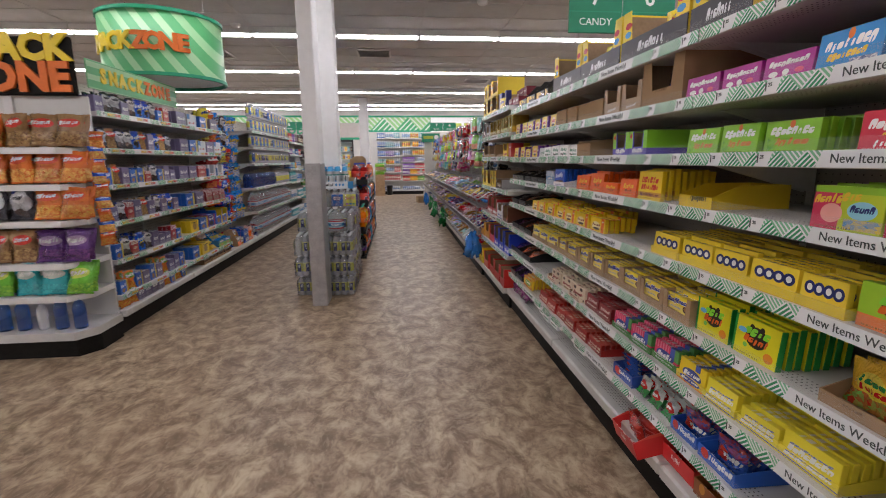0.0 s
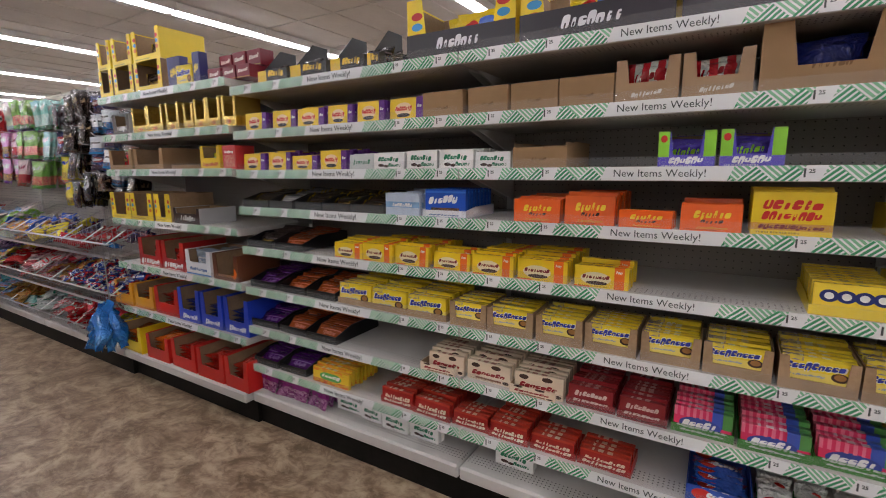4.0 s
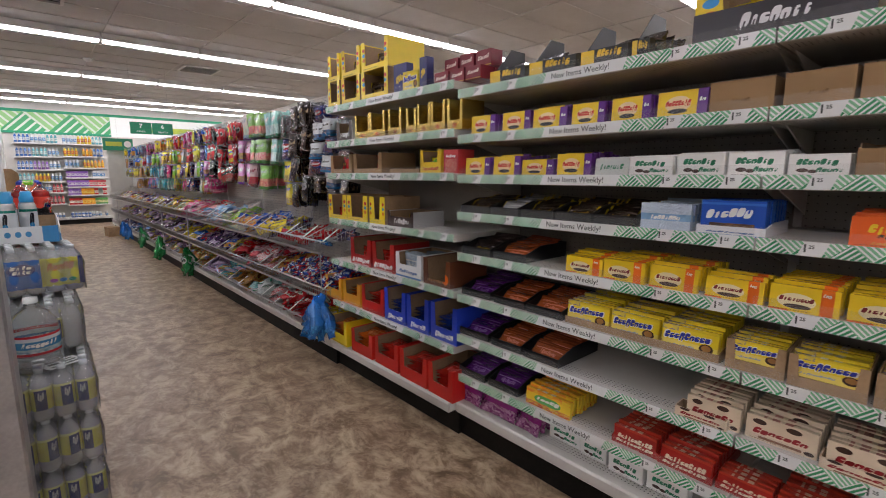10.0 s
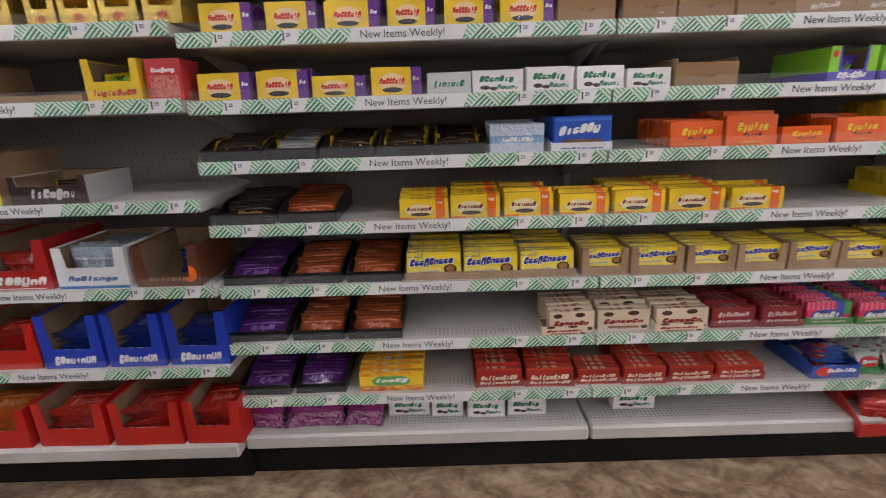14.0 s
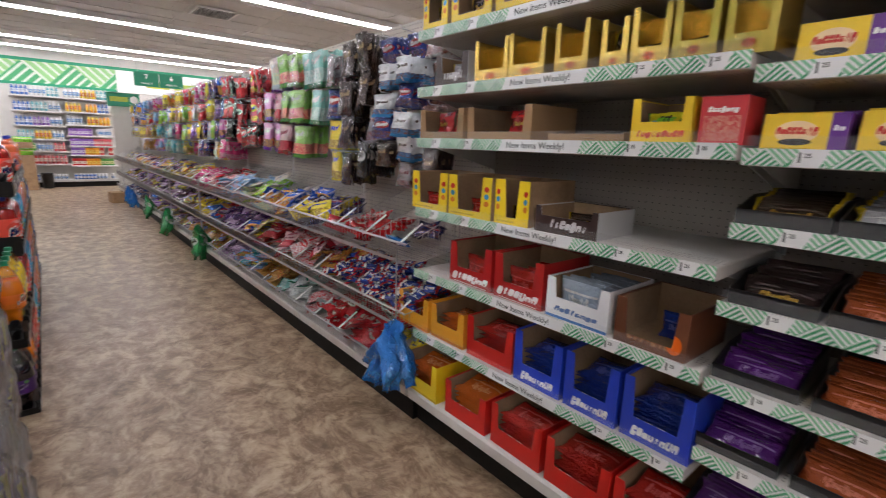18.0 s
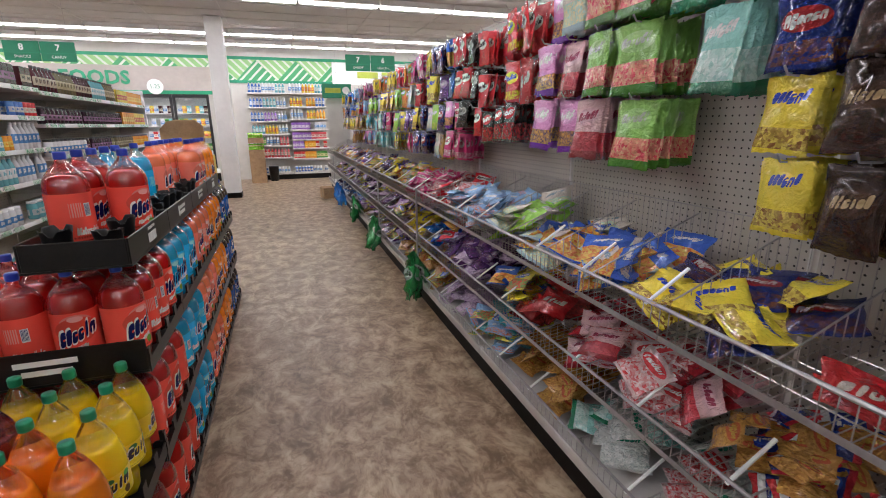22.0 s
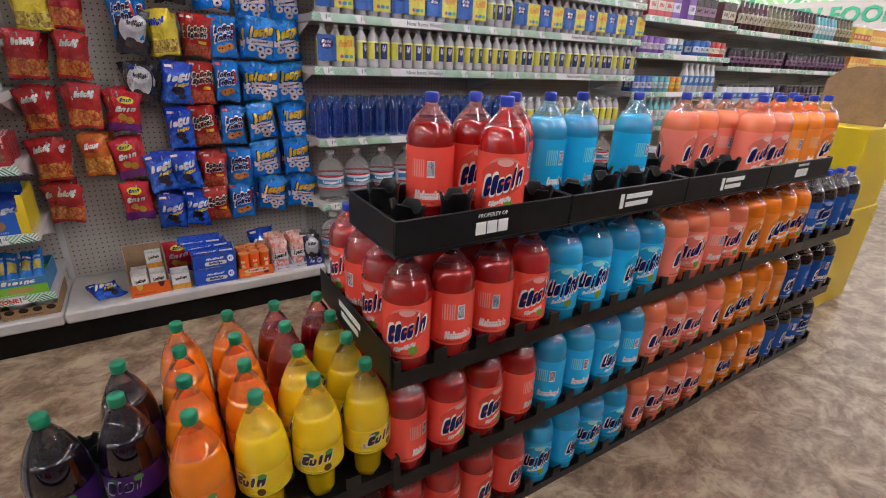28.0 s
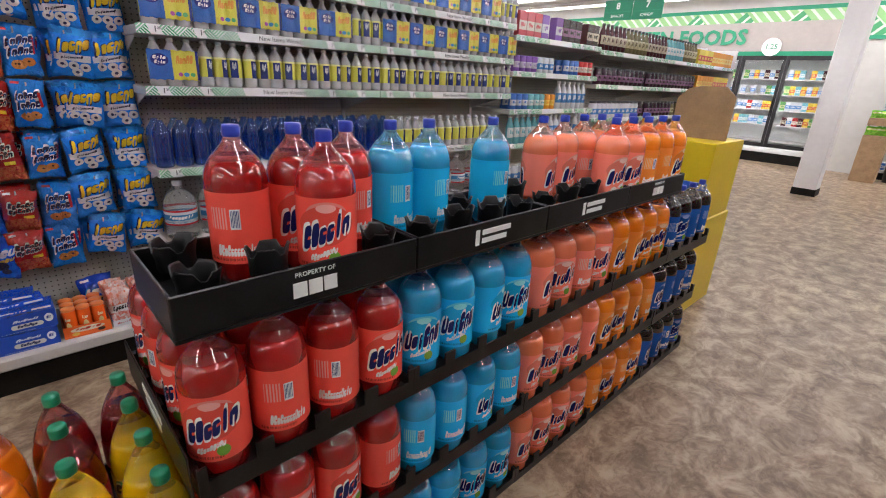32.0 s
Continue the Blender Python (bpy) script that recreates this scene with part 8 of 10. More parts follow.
def panel_shape(w, nx):
    """A printed band of film that bulges over each bottle."""
    n = nx * 8
    vs = []
    for y1 in (0.0, 0.0015):
        for z in (0.030, 0.034, 0.148, 0.152):
            for i in range(n + 1):
                x = -w + 2 * w * i / n
                vs.append((x, -0.0055 + y1 + 0.010 * (1 - abs(math.sin(math.pi * nx * i / n))) ** 1.5, z + 0.002 * math.sin(i * 1.7)))
    c = n + 1
    fs = []
    for j in range(3):
        for i in range(n):
            a = j * c + i
            fs += [(a, a + 1, a + c + 1, a + c), (4 * c + a, 4 * c + a + c, 4 * c + a + c + 1, 4 * c + a + 1)]
    for i in range(n):
        fs += [(i, 4 * c + i, 4 * c + i + 1, i + 1), (3 * c + i, 3 * c + i + 1, 7 * c + i + 1, 7 * c + i)]
    return Shape().add(vs, fs)


def water_pack(m, nx, ny, label="", words="plastic-wrapped pack of small clear water bottles", wrap=True, inner=False, bands=True):
    """nx bottles across the front, ny deep, in shrink film; a printed panel on the front if a label is given."""
    ob = case_thing("water_pack", m, words, "water pack", "packs of bottled water")
    p = 0.0665
    for i in range(nx):
        for j in range(ny):
            if not inner and 0 < i < nx - 1 and 1 < j:
                continue
            b = place("bottle", WB, ob, pose((i - (nx - 1) / 2) * p, (j + 0.5) * p, 0.002, 0, 0, RNG.uniform(-40, 40)))
            if inner or j < 2 or i == nx - 1:
                place("cap", WCAP, b)
            if bands and (i in (0, nx - 1) or j == 0) and (not wrap or RNG.random() < 0.85):
                place("label", W_LAB, b, pose(0, 0, 0, 0, 0, 0 if j == 0 else 90))
    w = nx * p / 2 + 0.002
    if label:
        place("label_panel", cached(("band", label, nx), lambda: panel_shape(w, nx).mesh("label_panel", PRINT[label], True)), ob)
    if wrap:
        place("wrap", cached(("wrap", nx, ny), lambda: wrap_shape(w + 0.002, ny * p).mesh("wrap", WRAP, True)), ob)
    return ob


for z, y0 in ((0.0, 4.50), (0.2, 4.49), (0.4, 4.50), (0.6, 4.72)):
    top = z > 0.3
    for i, x in enumerate((-0.575, -0.86)):
        yb = y0 + (0.0 if i == 0 else 0.03)
        water_pack(pose(x + RNG.uniform(-0.006, 0.006), yb, z, 0, 0, RNG.uniform(-1.5, 1.5)), 4, 6 if z < 0.5 else 5, inner=top)
        if i == 0 or top:
            water_pack(pose(-0.437 - (0 if i == 0 else 0.285), 5.04 + (0.02 if i else 0), z, 0, 0, 90 + RNG.uniform(-1, 1)), 4, 4, bands=z < 0.3 or z > 0.5)
            water_pack(pose(-0.437 - (0 if i == 0 else 0.285), 5.32, z, 0, 0, 90 + RNG.uniform(-1, 1)), 4, 4, bands=z > 0.3)
water_pack(pose(-0.545, 4.92, 0.805, 0, 0, 3), 4, 4, "pure", "wrapped water pack with a blue and yellow printed panel", inner=True)
for x in (-0.57, -0.84):
    water_pack(pose(x, 5.2, 0.80), 4, 4, bands=False, words="plastic-wrapped pack of clear bottles under a carton")
# tray of sport-cap bottles on top
core = thing("bottle_carton", -0.695, 5.18, 1.0, 0, "blue and white printed carton of capped water bottles", "carton")
part("floor", Shape().box(-0.226, 0.226, 0.004, 0.296, 0, 0.003), CARDBOARD, core)
part("front_panel", Shape().box(-0.23, 0.222, 0.0, 0.004, 0, 0.078), PRINT["corecard"], core, "printed front of the carton")
part("back_panel", Shape().box(-0.226, 0.226, 0.296, 0.30, 0, 0.11), CARDBOARD, core)
for x in (-0.23, 0.226):
    part("side_panel", Shape().add([(x + k * 0.004, y, z) for k in (0, 1) for y, z in ((0.004, 0.0), (0.30, 0.0), (0.30, 0.11), (0.10, 0.10), (0.004, 0.078))], [(0, 1, 2, 3, 4), (9, 8, 7, 6, 5)] + [(j, 5 + j, 5 + (j + 1) % 5, (j + 1) % 5) for j in range(5)]), CARDBOARD if x < 0 else PRINT["coreside"], core)
core_prof = [(0.030, 0.0), (0.035, 0.004), (0.035, 0.15), (0.033, 0.165), (0.029, 0.178), (0.026, 0.182)]
core_b = Shape().lathe(core_prof, 14).mesh("water_bottle", WATER, True)
core_l = Shape().lathe([(0.0356, 0.03), (0.0356, 0.15)], 16, closed=False).mesh("label", PRINT["corelab"], True)
core_c = Shape().lathe([(0.026, 0.182), (0.027, 0.185), (0.027, 0.205), (0.022, 0.212), (0.022, 0.226), (0.018, 0.232)], 14).mesh("cap", CAPS["sky"], True)
for i in range(6):
    for j in range(3):
        if i == 5 or (i, j) in ((4, 0), (3, 1)):
            continue
        b = tagged(place("water_bottle", core_b, None, pose(-0.87 + i * 0.074, 5.225 + j * 0.076, 1.004, 0, 0, RNG.uniform(-25, 25))), "clear water bottle with a bright blue cap", "water bottle", "capped water bottles")
        place("label", core_l, b)
        place("cap", core_c, b)
jug_prof = [(0.06, 0.0), (0.072, 0.006), (0.074, 0.03), (0.070, 0.05), (0.074, 0.07), (0.074, 0.165), (0.070, 0.19), (0.05, 0.225), (0.022, 0.25), (0.020, 0.262)]
jug_b = Shape().lathe(jug_prof, 18).mesh("water_jug", JUG_PLASTIC, True)
jug_l = Shape().lathe([(0.0748, 0.075), (0.0748, 0.15)], 20, closed=False).mesh("label", PRINT["geyser"], True)
jug_c = Shape().lathe([(0.021, 0.26), (0.022, 0.264), (0.022, 0.28)], 12).mesh("cap", CAPS["white"], True)


def jug(x, y, z, turn=0.0):
    b = tagged(place("water_jug", jug_b, None, pose(x, y, z, 0, 0, turn)), "large clear water jug with a red and blue label", "water jug", "jugs of water")
    place("label", jug_l, b)
    place("cap", jug_c, b)
    return b


jug(-0.60, 4.585, 0.583, 10)
tag = thing("shipping_label", -0.53, 4.60, 0.586, 0, "white printed shipping label on the wrapped packs", "label")
part("paper", Shape().box(-0.06, 0.06, -0.045, 0.045, 0, 0.0008, pose(0, 0, 0, 0, 0, 28)), SIGN_WHITE, tag)
for k in range(3):
    part("printed_bar", Shape().box(-0.045, 0.045, -0.03 + k * 0.025, -0.018 + k * 0.025, 0.0009, 0.0012, pose(0, 0, 0, 0, 0, 28)), INK, tag)

# ---- snack and drink shelving across the aisle ----
LX = -2.10
LB = 0.42


def left_unit(y0, rows, label, words=False):
    return gondola(LX, y0, rows, LB, 1, label, words=words, top=1.93)


ZONE_YELLOW = plain("strip_yellow", (0.70, 0.42, 0.01), 0.4, vary=0.02)
ZONE_RED = plain("strip_red", (0.60, 0.05, 0.02), 0.4, vary=0.02)
ZONE_TEXT = [(lettering(w, 0.026, mt, bold=0.0011), dx + k * 0.40) for k in (-1, 0, 1) for w, mt, dx in (("SNACK", ZONE_YELLOW, -0.047), ("ZONE", ZONE_RED, 0.042))]
SNACK_Z = (1.66, 1.40, 1.135, 0.86, 0.576, 0.302)
for y in (3.65, 4.87):
    left_unit(y, SNACK_Z, "white shelving unit with boxed and bagged snacks", words=ZONE_TEXT)
WATER_Z = (1.745, 1.51, 1.265, 0.905, 0.55)
for y in (7.31, 8.53):
    left_unit(y, WATER_Z, "white shelving unit stocked with bottled water", words=True)
left_unit(9.75, (1.68, 1.43, 1.15, 0.88, 0.55), "white shelving unit with cans and drink boxes")
for y in (10.97, 12.19, 13.41):
    left_unit(y, (1.66, 1.365, 1.06, 0.76, 0.46), "white shelving unit with jars and sauce bottles")
# the hook section
hook_unit = thing("hook_wall", LX - LB, 6.09, 0, 0, "beige perforated hook wall with snack bags over a white base", "shelving", "aisle shelving")
part("back_panel", Shape().box(-0.02, 0.0, 0.012, 1.208, 0.12, 1.93), PEGBOARD, hook_unit)
part("upright", Shape().box(-0.02, 0.006, 0.0, 0.012, 0, 1.94), WHITE_METAL, hook_unit)
part("upright", Shape().box(-0.02, 0.006, 1.208, 1.22, 0, 1.94), WHITE_METAL, hook_unit)
part("kick", Shape().box(0.0, LB - 0.035, 0, 1.22, 0, 0.125), BLACK_KICK, hook_unit)
part("base_deck", Shape().soft_box(0.008, LB + 0.012, 0.003, 1.217, 0.132, 0.188, 0.008), SHELF_TOP, hook_unit)
# backs and end of the run
endp = thing("gondola_end", LX - LB - 0.05, 14.64, 0, 0, "plain white end of the shelving run", "shelving")
part("panel", Shape().box(-0.5, LB + 0.04, 0, 0.02, 0, 1.9), WHITE_METAL, endp)

bagprint("s_cheese", (0.45, 0.016, 0.018), 0.42, (0.66, 0.26, 0.04), (0.42, 0.03, 0.02), (0.48, 0.02, 0.02), WHT, 0.74)
bagprint("s_orangebag", (0.62, 0.16, 0.02), 0.45, (0.70, 0.42, 0.08), (0.6, 0.14, 0.02), (0.62, 0.1, 0.03), WHT, 0.72)
reg("s_bits", (0.70, 0.03, 0.05), ("box", -0.1, 1.1, -0.1, 0.22, (0.24, 0.03, 0.26)), ("ell", 0.40, 0.36, 0.13, 0.09, (0.80, 0.38, 0.08)), ("ell", 0.62, 0.30, 0.13, 0.09, (0.74, 0.33, 0.06)), ("word", 0.5, 0.56, 0.30, 0.085, 0.1, (0.85, 0.84, 0.82), 4), ("ell", 0.5, 0.78, 0.24, 0.08, (0.88, 0.66, 0.04)), ("word", 0.5, 0.78, 0.17, 0.05, 0.1, (0.02, 0.03, 0.22), 4), rough=0.15, crinkle=0.6, vary=0.14)
reg("s_dark", (0.035, 0.03, 0.045), ("ell", 0.5, 0.56, 0.40, 0.34, (0.56, 0.56, 0.60)), ("ell", 0.5, 0.68, 0.28, 0.17, (0.74, 0.74, 0.76)), ("word", 0.5, 0.68, 0.23, 0.07, 0.05, (0.05, 0.05, 0.07), 9), ("ell", 0.26, 0.86, 0.09, 0.06, (0.02, 0.04, 0.26)), ("ell", 0.42, 0.26, 0.17, 0.11, (0.10, 0.06, 0.05)), ("ell", 0.62, 0.20, 0.16, 0.10, (0.07, 0.04, 0.035)), rough=0.15, crinkle=0.6, vary=0.14)
reg("s_oreo", (0.012, 0.075, 0.62), ("pic", -0.1, 1.1, 0.0, 0.42, (0.02, 0.20, 0.80), (0.012, 0.06, 0.50), 6.0), ("ell", 0.5, 0.32, 0.20, 0.11, (0.02, 0.02, 0.06)), ("ell", 0.62, 0.18, 0.12, 0.07, (0.03, 0.03, 0.07)), ("word", 0.5, 0.62, 0.41, 0.125, 0.12, (0.02, 0.40, 0.90), 4), ("word", 0.5, 0.62, 0.385, 0.10, 0.12, (0.88, 0.89, 0.92), 4), ("word", 0.60, 0.46, 0.24, 0.05, 0.12, (0.90, 0.72, 0.06), 4), ("box", 0.1, 0.34, 0.86, 0.92, (0.8, 0.8, 0.84)), rough=0.15, crinkle=0.6, vary=0.14)
reg("s_chips", (0.012, 0.24, 0.74), ("ell", 0.42, 0.22, 0.19, 0.09, (0.62, 0.30, 0.08)), ("ell", 0.66, 0.27, 0.16, 0.08, (0.55, 0.25, 0.06)), ("ell", 0.42, 0.23, 0.035, 0.02, BRN), ("ell", 0.66, 0.28, 0.035, 0.02, BRN), ("word", 0.5, 0.655, 0.37, 0.12, 0.1, (0.86, 0.87, 0.90), 5), ("word", 0.5, 0.465, 0.37, 0.12, 0.1, (0.86, 0.87, 0.90), 5), ("word", 0.5, 0.655, 0.345, 0.08, 0.1, (0.01, 0.015, 0.10), 5), ("word", 0.5, 0.465, 0.335, 0.08, 0.1, (0.01, 0.015, 0.10), 5), ("box", 0.82, 0.88, 0.44, 0.74, (0.62, 0.02, 0.03)), ("box", 0.1, 0.32, 0.88, 0.93, (0.75, 0.1, 0.12)), rough=0.15, crinkle=0.6, vary=0.14)
reg("s_flip", (0.008, 0.26, 0.86), ("pic", -0.1, 1.1, 0.84, 1.1, (0.02, 0.40, 0.92), (0.005, 0.12, 0.50), 5.0), ("box", 0.10, 0.92, 0.33, 0.47, (0.84, 0.85, 0.87)), ("word", 0.5, 0.40, 0.25, 0.03, 0.12, (0.03, 0.03, 0.08), 10), *[("ell", u, v, 0.125, 0.085, (0.82, 0.81, 0.80)) for u, v in ((0.27, 0.25), (0.53, 0.24), (0.79, 0.23), (0.60, 0.11))], *[("ell", u, v, 0.045, 0.028, (0.04, 0.05, 0.14)) for u, v in ((0.27, 0.25), (0.53, 0.24), (0.79, 0.23), (0.60, 0.11))], ("word", 0.52, 0.635, 0.40, 0.19, 0.2, (0.01, 0.015, 0.10), 5), ("word", 0.53, 0.64, 0.375, 0.155, 0.2, (0.90, 0.68, 0.04), 5), rough=0.15, crinkle=0.6, vary=0.14)
reg("s_nutter", (0.52, 0.022, 0.014), ("pic", -0.1, 1.1, 0.0, 0.30, (0.62, 0.16, 0.05), (0.40, 0.02, 0.015), 9.0), ("word", 0.5, 0.655, 0.36, 0.105, 0.1, (0.80, 0.74, 0.62), 6), ("word", 0.5, 0.515, 0.36, 0.105, 0.1, (0.80, 0.74, 0.62), 6), ("word", 0.5, 0.655, 0.335, 0.07, 0.1, (0.06, 0.01, 0.01), 6), ("word", 0.5, 0.515, 0.335, 0.07, 0.1, (0.06, 0.01, 0.01), 6), ("box", 0.54, 0.82, 0.33, 0.40, (0.90, 0.58, 0.03)), ("box", 0.1, 0.3, 0.88, 0.93, (0.75, 0.5, 0.5)), rough=0.15, crinkle=0.6, vary=0.14)
bagprint("s_brown", (0.30, 0.16, 0.06), 0.45, (0.45, 0.28, 0.1), (0.2, 0.1, 0.04), (0.60, 0.05, 0.03), WHT, 0.7)
bagprint("s_lime", (0.16, 0.50, 0.03), 0.35, (0.3, 0.6, 0.05), (0.1, 0.38, 0.03), (0.5, 0.6, 0.1), WHT, 0.66)
bagprint("s_teal", (0.02, 0.35, 0.38), 0.35, (0.05, 0.45, 0.45), (0.02, 0.28, 0.3), (0.5, 0.55, 0.5), WHT, 0.66)
SNACK_WORDS = {"s_cheese": "red cheese cracker", "s_orangebag": "orange snack", "s_bits": "red and purple snack", "s_dark": "dark cookie", "s_oreo": "blue cookie", "s_chips": "light blue cookie", "s_flip": "bright blue pretzel", "s_nutter": "red biscuit", "b_yellow": "yellow cookie", "s_brown": "brown snack", "s_lime": "lime green snack", "s_teal": "teal snack"}
LHOOKS = ((6.165, "s_cheese", (1.33, 1.11, 0.89, 0.69)), (6.32, "s_cheese", (1.53, 1.33, 1.12)), (6.33, "s_orangebag", (0.90,)), (6.46, "s_bits", (1.10, 0.88, 0.665)), (6.555, "s_dark", (1.44, 1.22)), (6.59, "s_oreo", (0.80, 0.60)), (6.695, "b_yellow", (1.44,)), (6.70, "s_oreo", (1.225, 1.01, 0.80, 0.60)), (6.815, "s_nutter", (1.44, 1.225, 1.02, 0.80, 0.615)), (6.935, "s_chips", (1.44, 1.235, 1.02, 0.80, 0.61)), (7.095, "s_flip", (1.63, 1.44, 1.235, 1.04, 0.837, 0.64)), (7.255, "s_flip", (1.63, 1.44, 1.235, 1.04, 0.837, 0.64)))
hook_l = Shape().rod((0, 0, 0), (0.20, 0, 0.01), 0.0028, 5).rod((0.20, 0, 0.01), (0.212, 0, 0.03), 0.0028, 5).box(0.0, 0.004, -0.014, 0.014, -0.02, 0.02).mesh("hook", STEEL)
LHOOKS += ((6.23, "b_yellow", (1.90, 1.72, 1.52)), (6.40, "s_orangebag", (1.90, 1.66)), (6.56, "s_chips", (1.88, 1.70, 1.50)), (6.74, "s_dark", (1.86, 1.67)), (6.92, "s_flip", (1.86, 1.66)), (7.10, "s_flip", (1.88,)))
for yc, key, tops in LHOOKS:
    for zt in tops:
        tagged(place("wall_hook", hook_l, None, pose(LX - LB, yc, zt)), "steel display hook on the perforated wall", "hook", "hooks on the wall")
        for k in range(3):
            m = facing(LX - LB + 0.185 - k * 0.045, yc + RNG.uniform(-0.008, 0.008), zt - 0.15, 1, RNG.uniform(-18, 18)) @ pose(0, 0, 0, RNG.uniform(-9, 4), RNG.uniform(-9, 9), 0)
            tagged(place("snack_bag", bag_mesh(PRINT[key], k % 4), None, scaled(m, RNG.uniform(0.118, 0.130) * (1.2 if key == "s_flip" else 1.0), 0.24, RNG.uniform(0.182, 0.196))), SNACK_WORDS[key] + " bag hanging on a wall hook", "snack bag", "snack bags on the hooks")


def shelf_box(key, y, z, w, h, n, label, d=0.05, out=0.02):
    return rank(facing(LX - out, y, z, 1, RNG.uniform(-1.5, 1.5)), key, w, h, n, label, d=d, name="snack_box")


reg("pack_bluebar", (0.02, 0.22, 0.62), ("box", 0.2, 0.8, 0.3, 0.62, (0.55, 0.50, 0.10)), ("word", 0.5, 0.74, 0.3, 0.06, 0, WHT, 4), rough=0.18, crinkle=0.4)
reg("cookie_red", (0.40, 0.03, 0.035), ("hatch", 0, 1, 0.72, 1.1, WHT, 12), ("word", 0.5, 0.45, 0.3, 0.12, 0, (0.6, 0.5, 0.4), 6), ("pic", 0, 1, 0, 0.22, (0.35, 0.18, 0.1), (0.45, 0.05, 0.05), 10.0))
reg("cookie_blue", (0.02, 0.13, 0.50), ("word", 0.4, 0.6, 0.3, 0.14, 0.1, WHT, 5), ("box", 0.82, 1.1, 0, 1.1, (0.72, 0.55, 0.03)), ("ell", 0.4, 0.25, 0.2, 0.16, (0.35, 0.18, 0.07)))
reg("cookie_yellow", (0.74, 0.52, 0.03), ("ell", 0.5, 0.5, 0.24, 0.3, (0.3, 0.18, 0.08)), ("word", 0.5, 0.82, 0.34, 0.1, 0, BLK, 6))
reg("cookie_green", (0.04, 0.22, 0.45), ("box", 0, 1, 0.0, 0.5, (0.2, 0.48, 0.04)), ("word", 0.5, 0.7, 0.3, 0.14, 0, WHT, 6), ("ell", 0.5, 0.25, 0.25, 0.14, (0.45, 0.28, 0.1)))
reg("cookie_white", (0.66, 0.67, 0.70), ("word", 0.5, 0.3, 0.35, 0.1, 0.05, (0.5, 0.04, 0.04), 8), ("box", 0, 0.3, 0.6, 1.1, (0.06, 0.2, 0.5)))
reg("cookie_lilac", (0.17, 0.14, 0.26), ("word", 0.5, 0.5, 0.35, 0.16, 0, WHT, 6), ("pic", 0, 1, 0, 0.3, (0.36, 0.34, 0.42), (0.12, 0.09, 0.2), 9.0))
for z, items in ((1.40, (("cookie_white", 5.95, 0.2), ("cookie_lilac", 5.72, 0.2), ("cookie_white", 5.5, 0.2), ("cookie_blue", 5.28, 0.2), ("cookie_lilac", 5.06, 0.2))), (1.135, (("cookie_white", 5.92, 0.22), ("cookie_white", 5.68, 0.22), ("cookie_red", 5.44, 0.22), ("cookie_lilac", 5.2, 0.2), ("cookie_lilac", 4.98, 0.2))), (0.86, (("cookie_red", 5.96, 0.2), ("cookie_red", 5.75, 0.2), ("cookie_red", 5.54, 0.2), ("cookie_lilac", 5.3, 0.2), ("cookie_blue", 5.06, 0.2))), (0.576, (("cookie_blue", 5.97, 0.19), ("cookie_blue", 5.77, 0.19), ("cookie_lilac", 5.56, 0.19), ("cookie_blue", 5.34, 0.2), ("cookie_yellow", 5.1, 0.2))), (0.302, (("cookie_green", 5.97, 0.19), ("cookie_green", 5.77, 0.19), ("cookie_yellow", 5.56, 0.2), ("cookie_yellow", 5.32, 0.2), ("cookie_blue", 5.08, 0.2))), (1.66, (("cookie_lilac", 5.9, 0.22), ("cookie_blue", 5.6, 0.22), ("cookie_white", 5.3, 0.22), ("cookie_lilac", 5.05, 0.22)))):
    for key, yy, w in items:
        if yy > 5.45 and z < 1.2:
            continue
        shelf_box(key, yy, z, w, 0.125, 4, "carton of %s packs on the shelf" % {"cookie_white": "white", "cookie_lilac": "lilac", "cookie_blue": "blue cookie", "cookie_red": "dark red cookie", "cookie_yellow": "yellow cookie", "cookie_green": "green and blue cookie"}[key])
# the near end of the snack shelves: open cartons, filed cookie packs and trays of bars
reg("gingham", (0.30, 0.025, 0.03), ("hatch", -0.1, 1.1, 0.62, 1.1, (0.62, 0.50, 0.48), 16), ("box", -0.1, 1.1, 0.74, 0.80, (0.34, 0.03, 0.035)), ("pic", 0.06, 0.94, 0.14, 0.46, (0.34, 0.20, 0.12), (0.10, 0.03, 0.03), 9.0), ("box", 0.08, 0.2, 0.5, 0.6, WHT))
reg("oreobox", (0.015, 0.05, 0.34), ("box", -0.1, 0.14, -0.1, 1.1, (0.42, 0.02, 0.05)), ("box", 0.86, 1.1, -0.1, 1.1, (0.42, 0.02, 0.05)), ("ell", 0.5, 0.26, 0.24, 0.18, (0.02, 0.015, 0.015)), ("word", 0.5, 0.64, 0.30, 0.13, 0.08, WHT, 4), ("word", 0.5, 0.86, 0.2, 0.05, 0.08, WHT, 8))
reg("cutwhite", (0.66, 0.67, 0.70), ("box", -0.1, 0.16, -0.1, 0.7, (0.06, 0.18, 0.48)), ("ell", 0.55, 0.42, 0.2, 0.12, (0.45, 0.04, 0.05)), ("word", 0.5, 0.16, 0.28, 0.07, 0.05, (0.5, 0.04, 0.04), 8))
reg("cupcard", (0.36, 0.235, 0.13), *[("ell", u, 0.62, 0.085, 0.20, (0.03, 0.02, 0.015)) for u in (0.14, 0.38, 0.62, 0.86)], ("word", 0.5, 0.22, 0.2, 0.08, 0, (0.2, 0.12, 0.06), 8), rough=0.8, sheen=0.2)
